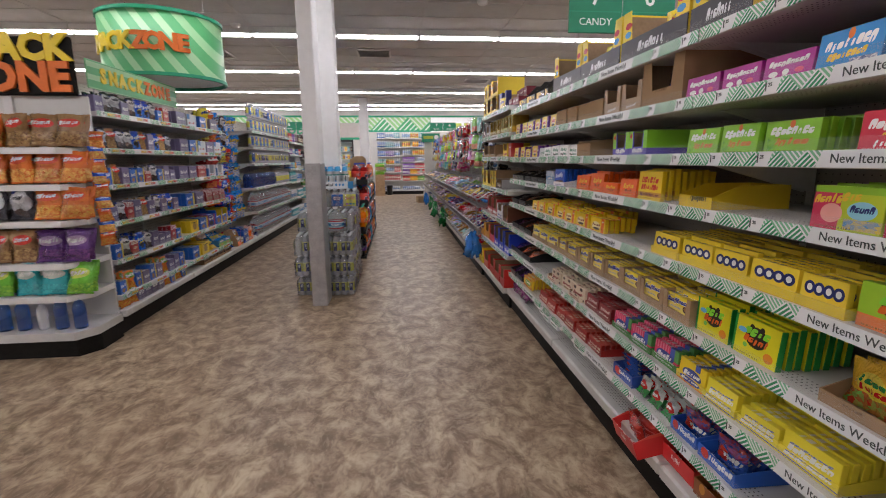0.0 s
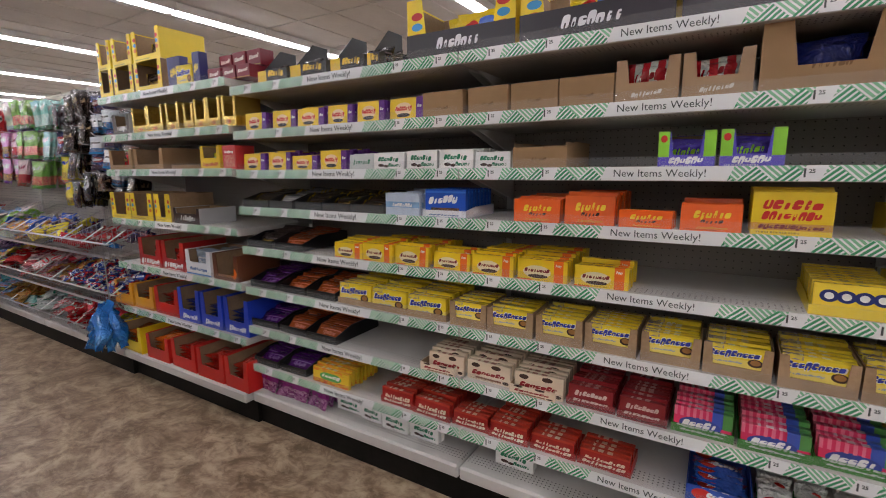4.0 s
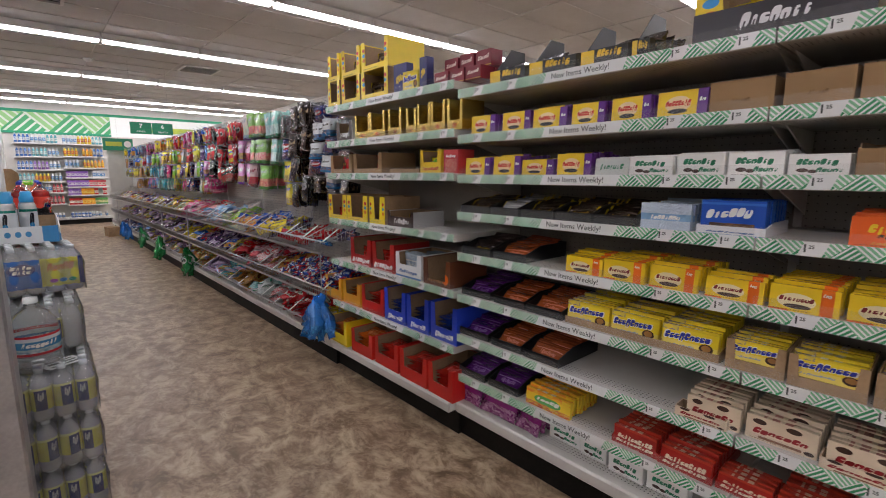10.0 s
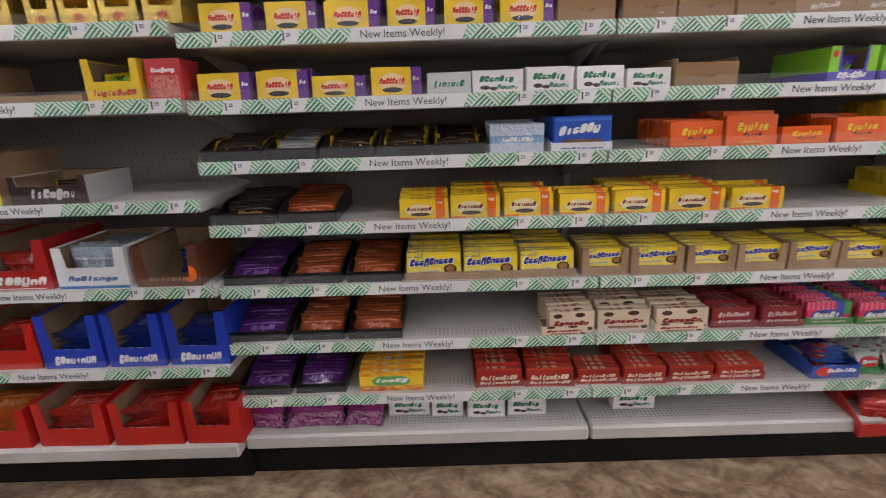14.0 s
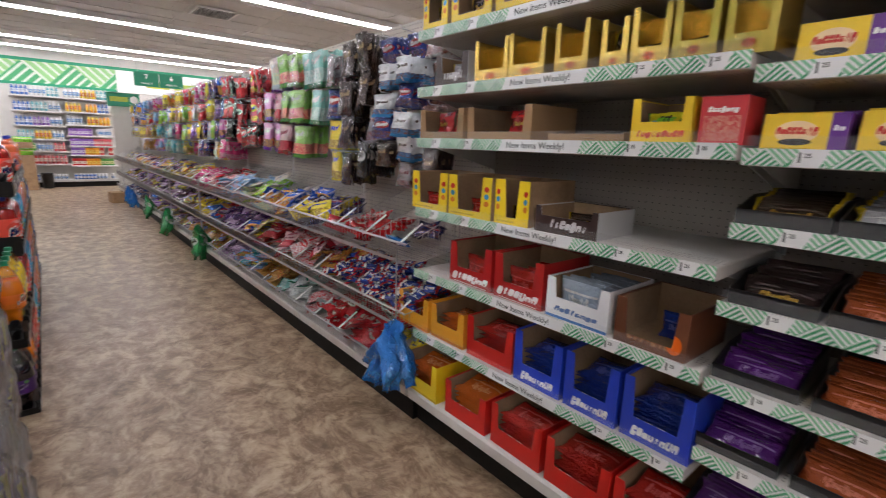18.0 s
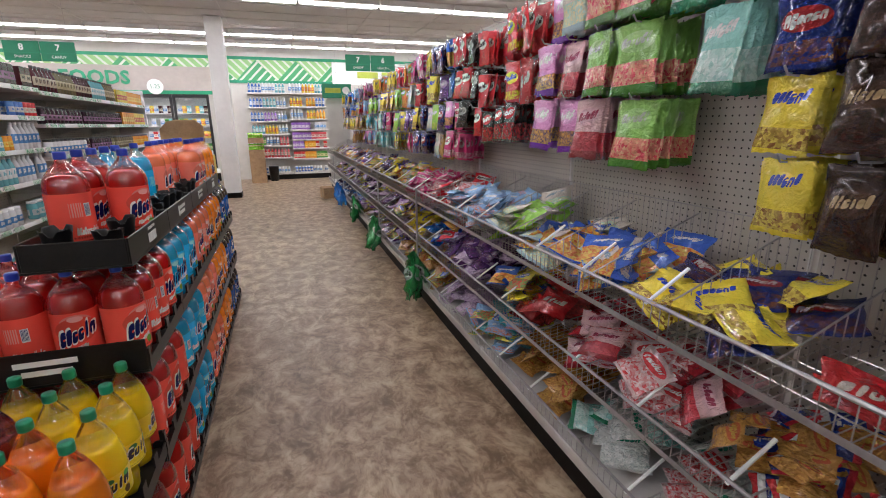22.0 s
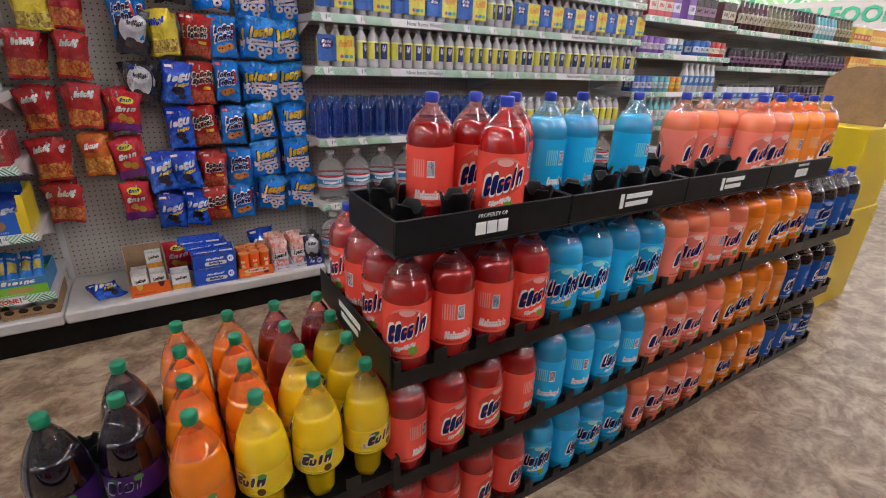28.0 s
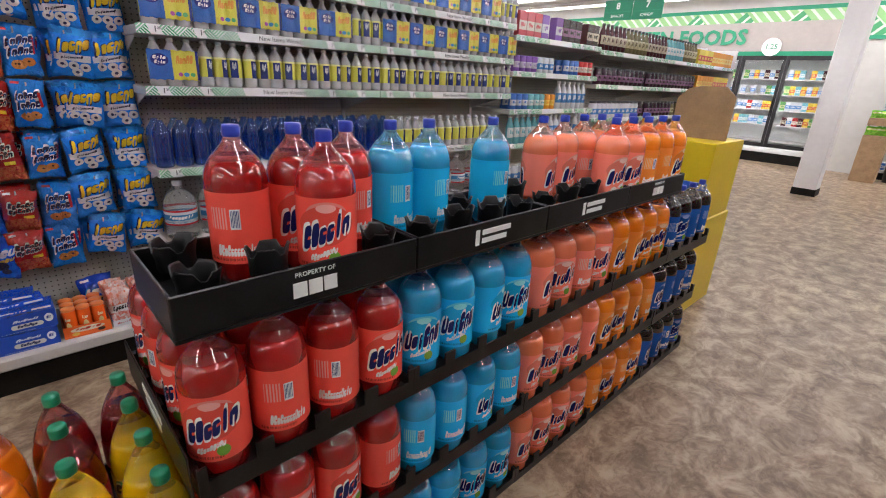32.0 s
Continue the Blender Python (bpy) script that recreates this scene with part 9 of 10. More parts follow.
for yy in (5.95, 5.70):
    carton(facing(LX - 0.02, yy, 1.135, 1, RNG.uniform(-2, 2)), PRINT["cutwhite"], 0.235, 0.24, 0.13, 0.035, 0.05, "b_clearred", 2, "white and blue cut cookie carton, nearly empty", (0.14, 0.06), inner=False)
for yy in (5.97, 5.77, 5.57):
    shelf_box("gingham", yy, 0.86, 0.19, 0.115, 9, "dark red checked cookie packs filed on the shelf", d=0.021)
shelf_box("oreobox", 5.545, 0.576, 0.22, 0.135, 4, "navy blue and red cookie cartons on the shelf")
for yy in (5.97, 5.775):
    carton(facing(LX - 0.02, yy, 0.576, 1, RNG.uniform(-1.5, 1.5)), PRINT["cookie_blue"], 0.19, 0.26, 0.165, 0.095, 0.02, "s_oreo", 3, "blue cut carton of cookie packs with a yellow band", (0.15, 0.12), inner=False)
    carton(facing(LX - 0.015, yy, 0.302, 1, RNG.uniform(-1.5, 1.5)), PRINT["cookie_green"], 0.19, 0.24, 0.085, 0.078, 0.0, "s_chips", 0, "blue and green tray of wrapped cookie bars", inner=False)
    for k in range(4):
        tagged(place("wrapped_bar", bag_mesh(PRINT["pack_bluebar"], k), None, scaled(facing(LX - 0.05, yy - 0.066 + k * 0.044, 0.345, 1, RNG.uniform(-5, 5)) @ pose(0, 0, 0, -50 + RNG.uniform(-6, 6), 0, 0), 0.046, 0.12, 0.17)), "bright blue wrapped cookie bar in a tray", "cookie bar", "cookie bars in trays")
for k in range(5):
    tagged(place("snack_bag", bag_mesh(PRINT["cookie_yellow"], k % 4), None, scaled(facing(LX - 0.04 - 0.05 * (k // 2), 5.50 + 0.10 * (k % 2), 0.306 + 0.045 * (k // 2), 1, RNG.uniform(-10, 10)) @ pose(0, 0, 0, -62 + RNG.uniform(-8, 8), 0, 0), 0.19, 0.2, 0.15)), "yellow cookie bag lying on the shelf", "snack bag", "snack bags on shelves")
for z in SNACK_Z + (0.188,):
    for k in range(10):
        key = RNG.choice(("cookie_lilac", "cookie_lilac", "s_brown", "cookie_blue", "cookie_red", "s_dark", "s_dark", "s_oreo") if z > 0.4 else ("cookie_blue", "cookie_yellow", "cookie_lilac", "b_orange"))
        yy = 3.73 + k * 0.112
        if key.startswith("cookie"):
            shelf_box(key, yy, z, 0.104, RNG.uniform(0.09, 0.14), 3, "small snack cartons on the shelf", d=0.04)
        else:
            for j in range(3):
                tagged(place("snack_bag", bag_mesh(PRINT[key], j), None, scaled(facing(LX - 0.03 - j * 0.05, yy, z + 0.003, 1, RNG.uniform(-8, 8)) @ pose(0, 0, 0, -12, 0, 0), 0.11, 0.16, 0.15)), "snack bag standing on the shelf", "snack bag", "snack bags on shelves")
# cups and packs on the low decks
cup = Shape().lathe([(0.032, 0), (0.042, 0.085), (0.044, 0.088), (0.044, 0.094), (0.03, 0.096)], 14).mesh("snack_cup", PRINT["cookie_white"], True)
for k in range(4):
    tray = tagged(place("cup_carton", tray_mesh(PRINT["cupcard"], 0.20, 0.28, 0.06, 0.05), None, facing(LX - 0.02, 5.98 - k * 0.215, 0.188, 1)), "brown carton with snack cups", "carton", "cartons of cups")
    for i in range(2):
        for j in range(3):
            tagged(place("snack_cup", cup, None, facing(LX - 0.065 - j * 0.088, 5.94 + i * 0.09 - k * 0.215, 0.193, 1)), "white and blue snack cup in a carton", "cup", "snack cups")
reg("pack_orange", (0.85, 0.17, 0.025), ("ell", 0.5, 0.62, 0.36, 0.22, (0.80, 0.72, 0.62)), ("word", 0.5, 0.62, 0.28, 0.12, 0, (0.55, 0.04, 0.02), 5), ("ell", 0.78, 0.3, 0.08, 0.14, BRN), ("ell", 0.24, 0.3, 0.08, 0.14, (0.75, 0.5, 0.1)))
reg("pack_blue", (0.015, 0.085, 0.46), ("box", 0.3, 0.72, 0.22, 0.48, (0.70, 0.68, 0.60)), ("ell", 0.3, 0.35, 0.05, 0.13, (0.70, 0.68, 0.60)), ("ell", 0.72, 0.35, 0.05, 0.13, (0.70, 0.68, 0.60)), ("word", 0.51, 0.35, 0.16, 0.10, 0, (0.02, 0.03, 0.10), 7), ("word", 0.5, 0.66, 0.2, 0.08, 0, (0.75, 0.78, 0.82), 5), ("ell", 0.87, 0.55, 0.075, 0.24, (0.80, 0.82, 0.85)), ("word", 0.87, 0.55, 0.04, 0.10, 0, (0.02, 0.05, 0.3), 2))
reg("pack_bluetop", (0.02, 0.10, 0.55), ("word", 0.32, 0.55, 0.26, 0.2, 0.05, WHT, 8), ("box", 0.66, 0.97, 0.3, 0.75, (0.72, 0.70, 0.62)), rough=0.2, crinkle=0.3)
reg("pack_sandwich", (0.80, 0.79, 0.76), ("pic", -0.1, 1.1, 0, 0.3, (0.85, 0.45, 0.06), (0.75, 0.3, 0.03), 5.0), ("word", 0.5, 0.62, 0.36, 0.10, 0.1, (0.12, 0.06, 0.03), 7), ("box", -0.1, 1.1, 0.88, 1.1, (0.62, 0.62, 0.62)), rough=0.2, crinkle=0.4)
reg("canister", (0.85, 0.15, 0.02), ("ell", 0.5, 0.40, 0.2, 0.17, (0.80, 0.62, 0.30)), ("word", 0.5, 0.68, 0.2, 0.08, 0, (0.85, 0.80, 0.55), 5), ("box", -0.1, 1.1, -0.1, 0.12, (0.55, 0.06, 0.015)), rough=0.25)
reg("pack_redwhite", (0.80, 0.78, 0.76), ("pic", -0.1, 1.1, 0.52, 1.1, (0.80, 0.24, 0.14), (0.84, 0.74, 0.70), 6.0), ("pic", -0.1, 1.1, 0.0, 0.3, (0.82, 0.78, 0.74), (0.74, 0.16, 0.10), 8.0), ("word", 0.5, 0.42, 0.36, 0.09, 0.05, (0.04, 0.02, 0.02), 6), rough=0.16, crinkle=0.5)
reg("pack_navytray", (0.02, 0.04, 0.20), ("word", 0.3, 0.5, 0.14, 0.26, 0, WHT, 2), ("ell", 0.72, 0.5, 0.14, 0.34, (0.65, 0.66, 0.70)), ("word", 0.72, 0.5, 0.09, 0.14, 0, (0.02, 0.04, 0.2), 3))
# brown carton with an orange front, small white packs in two ranks
carton(facing(LX - 0.03, 6.44, 0.188, 1, 4), PRINT["pack_orange"], 0.17, 0.17, 0.21, 0.062, 0.0, "b_orange", 0, "brown carton with an orange front, half full of white packs", inner=False, shell=CARDBOARD)
for k in range(2):
    shelf_box("pack_sandwich", 6.40 + k * 0.076, 0.193, 0.072, 0.108, 3, "small white and orange pack in an open carton", d=0.036, out=0.042)
shelf_box("pack_sandwich", 6.475, 0.302, 0.072, 0.09, 1, "white and orange pack lying on other packs", d=0.03, out=0.09)
shelf_box("pack_sandwich", 6.572, 0.188, 0.085, 0.10, 2, "white and orange pack on the white deck", d=0.03, out=0.03)
for k in range(2):
    shelf_box("pack_blue", 6.735 + 0.006 * k, 0.188 + k * 0.083, 0.205, 0.081, 1, "wide blue snack carton in a stack of two", d=0.16, out=0.02 + 0.008 * k)
for k, (dy, turn) in enumerate(((0.0, -2), (-0.02, 5), (-0.05, -4))):
    rank(facing(LX - 0.035 - 0.03 * k, 6.735 + dy, 0.354 + 0.019 * k, 1, turn), "pack_bluetop", 0.205, 0.018, 1, "flat blue snack pack on a stack of cartons", d=0.10, name="snack_box")
# orange tray of round snack canisters
carton(facing(LX - 0.025, 6.935, 0.188, 1, -2), PRINT["pack_orange"], 0.175, 0.17, 0.056, 0.054, 0.0, "b_orange", 0, "orange tray of round snack canisters", inner=False)
canister = Shape().lathe([(0.024, 0.0), (0.025, 0.002), (0.025, 0.120), (0.0242, 0.122)], 16).mesh("snack_canister", PRINT["canister"], True)
canister_lid = Shape().lathe([(0.0258, 0.121), (0.0262, 0.124), (0.0262, 0.129), (0.024, 0.131)], 16).mesh("lid", plain("orange_lid", (0.72, 0.20, 0.05), 0.35, vary=0.05, scale=30), True)
for k in range(3):
    for j in range(3):
        c = tagged(place("snack_canister", canister, None, facing(LX - 0.058 - j * 0.053, 6.882 + k * 0.053, 0.192, 1, RNG.uniform(-30, 30))), "round orange snack canister in an orange tray", "canister", "snack canisters")
        place("lid", canister_lid, c)
for k in range(2):
    carton(facing(LX - 0.03, 7.082 + 0.108 * k, 0.188, 1, 3), PRINT["cookie_white"], 0.104, 0.20, 0.05, 0.030, 0.0, "pack_redwhite", 5, "pale tray of red and white snack packs", (0.096, 0.165), inner=False)
carton(facing(LX - 0.03, 7.262, 0.188, 1, 3), PRINT["pack_navytray"], 0.105, 0.16, 0.05, 0.046, 0.0, "s_dark", 4, "navy tray of silver cookie bags", (0.098, 0.165), inner=False)
for yy, z, key, turn in ((6.585, 0.20, "s_bits", -8), (7.02, 0.21, "s_oreo", 10)):
    tagged(place("snack_bag", bag_mesh(PRINT[key], 2), None, scaled(facing(LX - 0.25, yy, 0.192, 1, turn) @ pose(0, 0, 0, -8), 0.15, 0.2, z - 0.03)), "snack bag standing at the back of the low deck", "snack bag", "snack bags on shelves")
tagged(place("snack_bag", bag_mesh(PRINT["s_oreo"], 1), None, scaled(facing(LX - 0.06, 6.28, 0.19, 1, 25) @ pose(0, 0, 0, -70), 0.13, 0.2, 0.13)), "fallen blue cookie bag on the white deck", "snack bag", "snack bags on shelves")

# water: packs on the upper shelves
for z, key, two in ((1.745, "pure", True), (1.51, "pure", False), (1.265, "pureside", False)):
    k = 0
    yy = 7.34
    while yy < 9.62:
        lab = "pure" if key == "pure" and RNG.random() < 0.85 else ""
        if key == "pureside" and k < 1:
            lab = "pure"
        water_pack(facing(LX - 0.025, yy + 0.105, z + 0.001, 1, RNG.uniform(-1, 1)), 3, 1, lab, "small wrapped water pack with a yellow and blue band", wrap=False)
        if two:
            water_pack(facing(LX - 0.03, yy + 0.105, z + 0.203, 1, RNG.uniform(-1.5, 1.5)), 3, 1, "pure" if RNG.random() < 0.6 else "", "small wrapped water pack on top of another", wrap=False)
        yy += 0.205
        k += 1
for k in range(16):
    yy = 7.36 + k * 0.083
    for j in range(2):
        tagged(place("water_bottle", WB_BLUE, None, pose(LX - 0.075 - j * 0.09, yy, 0.906)), "dark blue water bottle on the shelf", "water bottle", "blue water bottles")
for k in range(14):
    yy = 8.72 + k * 0.072
    for j in range(2):
        b = tagged(place("water_bottle", WB, None, pose(LX - 0.06 - j * 0.075, yy, 0.906)), "clear water bottle with a yellow band", "water bottle", "clear water bottles")
        place("label", W_LAB, b)
        place("cap", WCAP, b)
for z in (0.55, 0.188):
    for k in range(15):
        for j in range(1):
            jug(LX - 0.10 - j * 0.16, 7.40 + k * 0.158, z + 0.001, 90 + RNG.uniform(-20, 20))

# cans, jars and bottles further on
GOODS = {}


def small_good(kind, mat, capmat):
    key = (kind, mat.name, capmat.name if capmat else "")
    if key not in GOODS:
        prof = {"can": [(0.028, 0), (0.033, 0.004), (0.033, 0.112), (0.028, 0.118)], "jar": [(0.036, 0), (0.042, 0.006), (0.042, 0.12), (0.034, 0.135), (0.034, 0.14)], "bottle": [(0.030, 0), (0.034, 0.005), (0.034, 0.13), (0.026, 0.16), (0.014, 0.19), (0.013, 0.21)], "carton": None, "jugb": [(0.05, 0), (0.056, 0.006), (0.056, 0.15), (0.045, 0.19), (0.02, 0.23), (0.02, 0.25)]}[kind]
        body = (Shape().lathe(prof, 12) if prof else Shape().soft_box(-0.045, 0.045, -0.035, 0.035, 0, 0.17, 0.002)).mesh("body", mat, bool(prof))
        top = None
        if capmat and prof:
            r, z = prof[-1]
            top = Shape().lathe([(r + 0.002, z - 0.004), (r + 0.003, z), (r + 0.003, z + 0.016)], 10).mesh("cap", capmat, True)
        GOODS[key] = (body, top, 0.075 if kind == "can" else 0.094 if kind in ("jar", "carton") else 0.078 if kind == "bottle" else 0.125)
    return GOODS[key]


for key, c, d in (("g_pinkbox", (0.55, 0.10, 0.12), (0.6, 0.5, 0.45)), ("g_purple", (0.24, 0.12, 0.40), (0.55, 0.5, 0.6)), ("g_bluecan", (0.06, 0.16, 0.45), (0.6, 0.62, 0.66)), ("g_white", (0.60, 0.62, 0.64), (0.1, 0.25, 0.5)), ("g_dark", (0.06, 0.015, 0.02), (0.45, 0.4, 0.3)), ("g_orange", (0.66, 0.28, 0.03), (0.7, 0.5, 0.1)), ("g_green", (0.10, 0.30, 0.08), (0.6, 0.6, 0.3)), ("g_yellow", (0.66, 0.50, 0.06), (0.5, 0.1, 0.05)), ("g_teal", (0.15, 0.40, 0.44), (0.6, 0.65, 0.65)), ("g_red", (0.50, 0.04, 0.04), (0.65, 0.6, 0.5)), ("g_plum", (0.035, 0.01, 0.022), (0.22, 0.12, 0.2)), ("g_olive", (0.14, 0.12, 0.06), (0.4, 0.36, 0.22))):
    reg(key, c, ("box", 0, 1, 0.25, 0.62, d), ("word", 0.5, 0.45, 0.3, 0.1, 0, c, 5), rough=0.25, vary=0.2)
GOOD_WORDS = {"g_pinkbox": "pinkish red", "g_purple": "purple", "g_bluecan": "blue", "g_white": "white", "g_dark": "dark red", "g_orange": "orange", "g_green": "green", "g_yellow": "yellow", "g_teal": "teal", "g_red": "red", "g_plum": "dark plum", "g_olive": "olive brown"}


def fill(y0, y1, z, kind, prints, cap, deep=2, x=LX, side=1, along="y"):
    body, top, step = small_good(kind, PRINT[prints[0]], cap)
    n = int((y1 - y0) / step)
    for k in range(n):
        key = prints[int(k * len(prints) / n) % len(prints)] if len(prints) > 1 else prints[0]
        body, top, _ = small_good(kind, PRINT[key], cap)
        if RNG.random() < 0.06:
            continue
        for j in range(deep):
            u = y0 + (k + 0.5) * step
            v = x - side * (0.05 + j * step)
            m = pose(v, u, z + 0.001, 0, 0, 90) if along == "y" else pose(u, v, z + 0.001)
            b = tagged(place({"can": "drink_can", "jar": "food_jar", "bottle": "sauce_bottle", "carton": "food_carton", "jugb": "detergent_bottle"}[kind], body, None, m), "%s %s on a white shelf" % (GOOD_WORDS[key], {"can": "drink can", "jar": "glass food jar", "bottle": "plastic bottle", "carton": "food carton", "jugb": "detergent bottle"}[kind]), {"can": "can", "jar": "jar", "bottle": "bottle", "carton": "carton", "jugb": "bottle"}[kind], "goods on far shelves")
            if top:
                place("cap", top, b)


fill(9.79, 10.95, 1.68, "carton", ("g_pinkbox", "g_purple", "g_plum", "g_dark"), None, 1)
fill(9.79, 10.95, 1.43, "can", ("g_purple", "g_white", "g_bluecan", "g_red"), None, 2)
fill(9.79, 10.4, 1.15, "can", ("g_bluecan", "g_teal", "g_orange"), None, 2)
fill(10.4, 10.95, 1.15, "bottle", ("g_white",), CAPS["white"], 1)
fill(9.79, 10.95, 0.88, "bottle", ("g_teal", "g_white"), CAPS["white"], 1)
fill(9.79, 10.95, 0.55, "jar", ("g_white", "g_teal"), CAPS["white"], 1)
fill(9.79, 10.95, 0.188, "jar", ("g_teal", "g_white"), CAPS["white"], 1)
fill(11.0, 13.3, 1.66, "bottle", ("g_dark", "g_olive", "g_dark", "g_teal", "g_olive"), CAPS["black"], 1)
fill(13.3, 14.6, 1.66, "carton", ("g_yellow", "g_orange", "g_orange"), None, 1)
fill(11.0, 13.4, 1.365, "jar", ("g_plum",), CAPS["black"], 1)
fill(13.4, 14.6, 1.365, "carton", ("g_orange", "g_yellow"), None, 1)
fill(11.0, 14.6, 1.06, "jar", ("g_white", "g_plum", "g_olive", "g_orange"), CAPS["black"], 1)
fill(11.0, 14.6, 0.76, "jar", ("g_green", "g_dark", "g_yellow", "g_orange"), CAPS["white"], 1)
fill(11.0, 14.6, 0.46, "jugb", ("g_teal", "g_yellow", "g_red"), CAPS["white"], 1)
fill(11.0, 14.6, 0.188, "jugb", ("g_white", "g_yellow"), CAPS["white"], 1)

# ---- far wall: frieze, freezers, wall shelves ----
def frieze_material():
    """Green chevron stripes in two greens."""
    m, nt, b = mat_new("green_chevron_print")
    geo = nt.nodes.new("ShaderNodeNewGeometry")
    sp = nt.nodes.new("ShaderNodeSeparateXYZ")
    link(nt, geo.outputs["Position"], sp.inputs[0])
    u, v = math_node(nt, "MULTIPLY", math_node(nt, "ADD", sp.outputs[0], 40.0), 2.1), math_node(nt, "DIVIDE", math_node(nt, "SUBTRACT", sp.outputs[2], 2.42), 0.48)
    up = math_node(nt, "GREATER_THAN", v, math_node(nt, "PINGPONG", u, 1.0))
    s = math_node(nt, "ADD", math_node(nt, "MULTIPLY", u, math_node(nt, "SUBTRACT", math_node(nt, "MULTIPLY", up, 2.0), 1.0)), v)
    bars = math_node(nt, "GREATER_THAN", math_node(nt, "SINE", math_node(nt, "MULTIPLY", s, 15.0)), -0.5)
    green = mix_col(nt, up, (0.06, 0.36, 0.14), (0.28, 0.55, 0.22))
    link(nt, mix_col(nt, bars, (0.62, 0.68, 0.60), green), b.inputs["Base Color"])
    b.inputs["Roughness"].default_value = 0.5
    return m


FRIEZE = frieze_material()
fz = thing("wall_frieze", 0, YF, 0, 0, "green and white chevron frieze along the top of the far wall", "wall sign", kind="structure")
part("chevron_band", Shape().box(-12.9, 1.35, -0.03, -0.004, 2.42, 2.90), FRIEZE, fz)
part("top_edge", Shape().box(-12.9, 8.9, -0.04, -0.004, 2.90, 2.97), GREEN_DEEP, fz)
part("low_edge", Shape().box(-12.9, 1.35, -0.036, -0.004, 2.36, 2.42), GREEN_DEEP, fz)
GREY_PANEL = plain("grey_sign_panel", (0.42, 0.38, 0.35), 0.6, vary=0.05, scale=2)
part("sign_panel", Shape().box(-12.9, CX1 + 0.35, -0.045, -0.006, 2.16, 2.70), GREY_PANEL, fz, "plain grey sign panel over the freezers")
part("panel_edge", Shape().box(-12.9, CX1 + 0.35, -0.05, -0.004, 2.08, 2.16), GREEN_DEEP, fz)
FOOD_GREEN = plain("sign_green_letters", (0.02, 0.30, 0.15), 0.5)
place("lettering", lettering("FROZEN FOODS", 0.40, FOOD_GREEN, 0.012, "CENTER", 1.05, 0.012), fz, pose(-4.75, -0.06, 2.42))
part("panel", Shape().box(1.36, 8.9, -0.03, -0.004, 2.36, 2.90), SIGN_WHITE, fz, "white sign panel with green words")
LIME_INK = plain("lime_sign_ink", (0.42, 0.52, 0.06), 0.5)
for k, w in enumerate((0.55, 0.9, 1.2)):
    part("printed_bar", Shape().soft_box(2.0 + (0, 0.65, 1.65)[k], 2.0 + (0, 0.65, 1.65)[k] + w, -0.04, -0.03, 2.52, 2.68, 0.004), LIME_INK, fz)
disc = Shape().lathe([(0.17, 0.0), (0.17, 0.02)], 24)
disc.v = [(x, -z, y) for x, y, z in disc.v]
rd = part("round_sign", disc, SIGN_WHITE, fz, "round white price sign", m=pose(-2.72, -0.075, 2.24))
place("lettering", lettering("1.25", 0.13, FOOD_GREEN, 0.004), rd, pose(0, -0.024, 0))

# freezers behind glass doors
FRZ_LIGHT = lamp_material()
FRZ_LIGHT.node_tree.nodes["Principled BSDF"].inputs["Emission Strength"].default_value = 7.0
fr = thing("freezer", 0, YF, 0, 0, "wall of lit glass-door freezers with black frames", "freezer")
BLACK_FRAME = plain("black_door_frame", (0.010, 0.010, 0.011), 0.4, vary=0.2)
part("back_panel", Shape().box(CX0, CX1, 0.78, 0.82, 0.1, 2.15), SIGN_WHITE, fr)
for a, b in ((CX0 - 0.03, CX0), (CX1, CX1 + 0.03)):
    part("side_panel", Shape().box(a, b, 0.2, 0.82, 0.1, 2.15), SIGN_WHITE, fr)
part("roof", Shape().box(CX0, CX1, 0.2, 0.82, 2.15, 2.2), SIGN_WHITE, fr)
part("base", Shape().box(CX0 - 0.03, CX1 + 0.03, 0.2, 0.82, 0.0, 0.1), SIGN_WHITE, fr)
part("bumper", Shape().soft_box(CX0 - 0.05, CX1 + 0.05, -0.09, -0.004, 0.20, 0.30, 0.01), SIGN_WHITE, fr, "white bumper under the doors")
part("kick", Shape().box(CX0 - 0.05, CX1 + 0.05, -0.07, -0.004, 0.0, 0.19), BLACK_KICK, fr)
nd = 5
dw = (CX1 - CX0) / nd
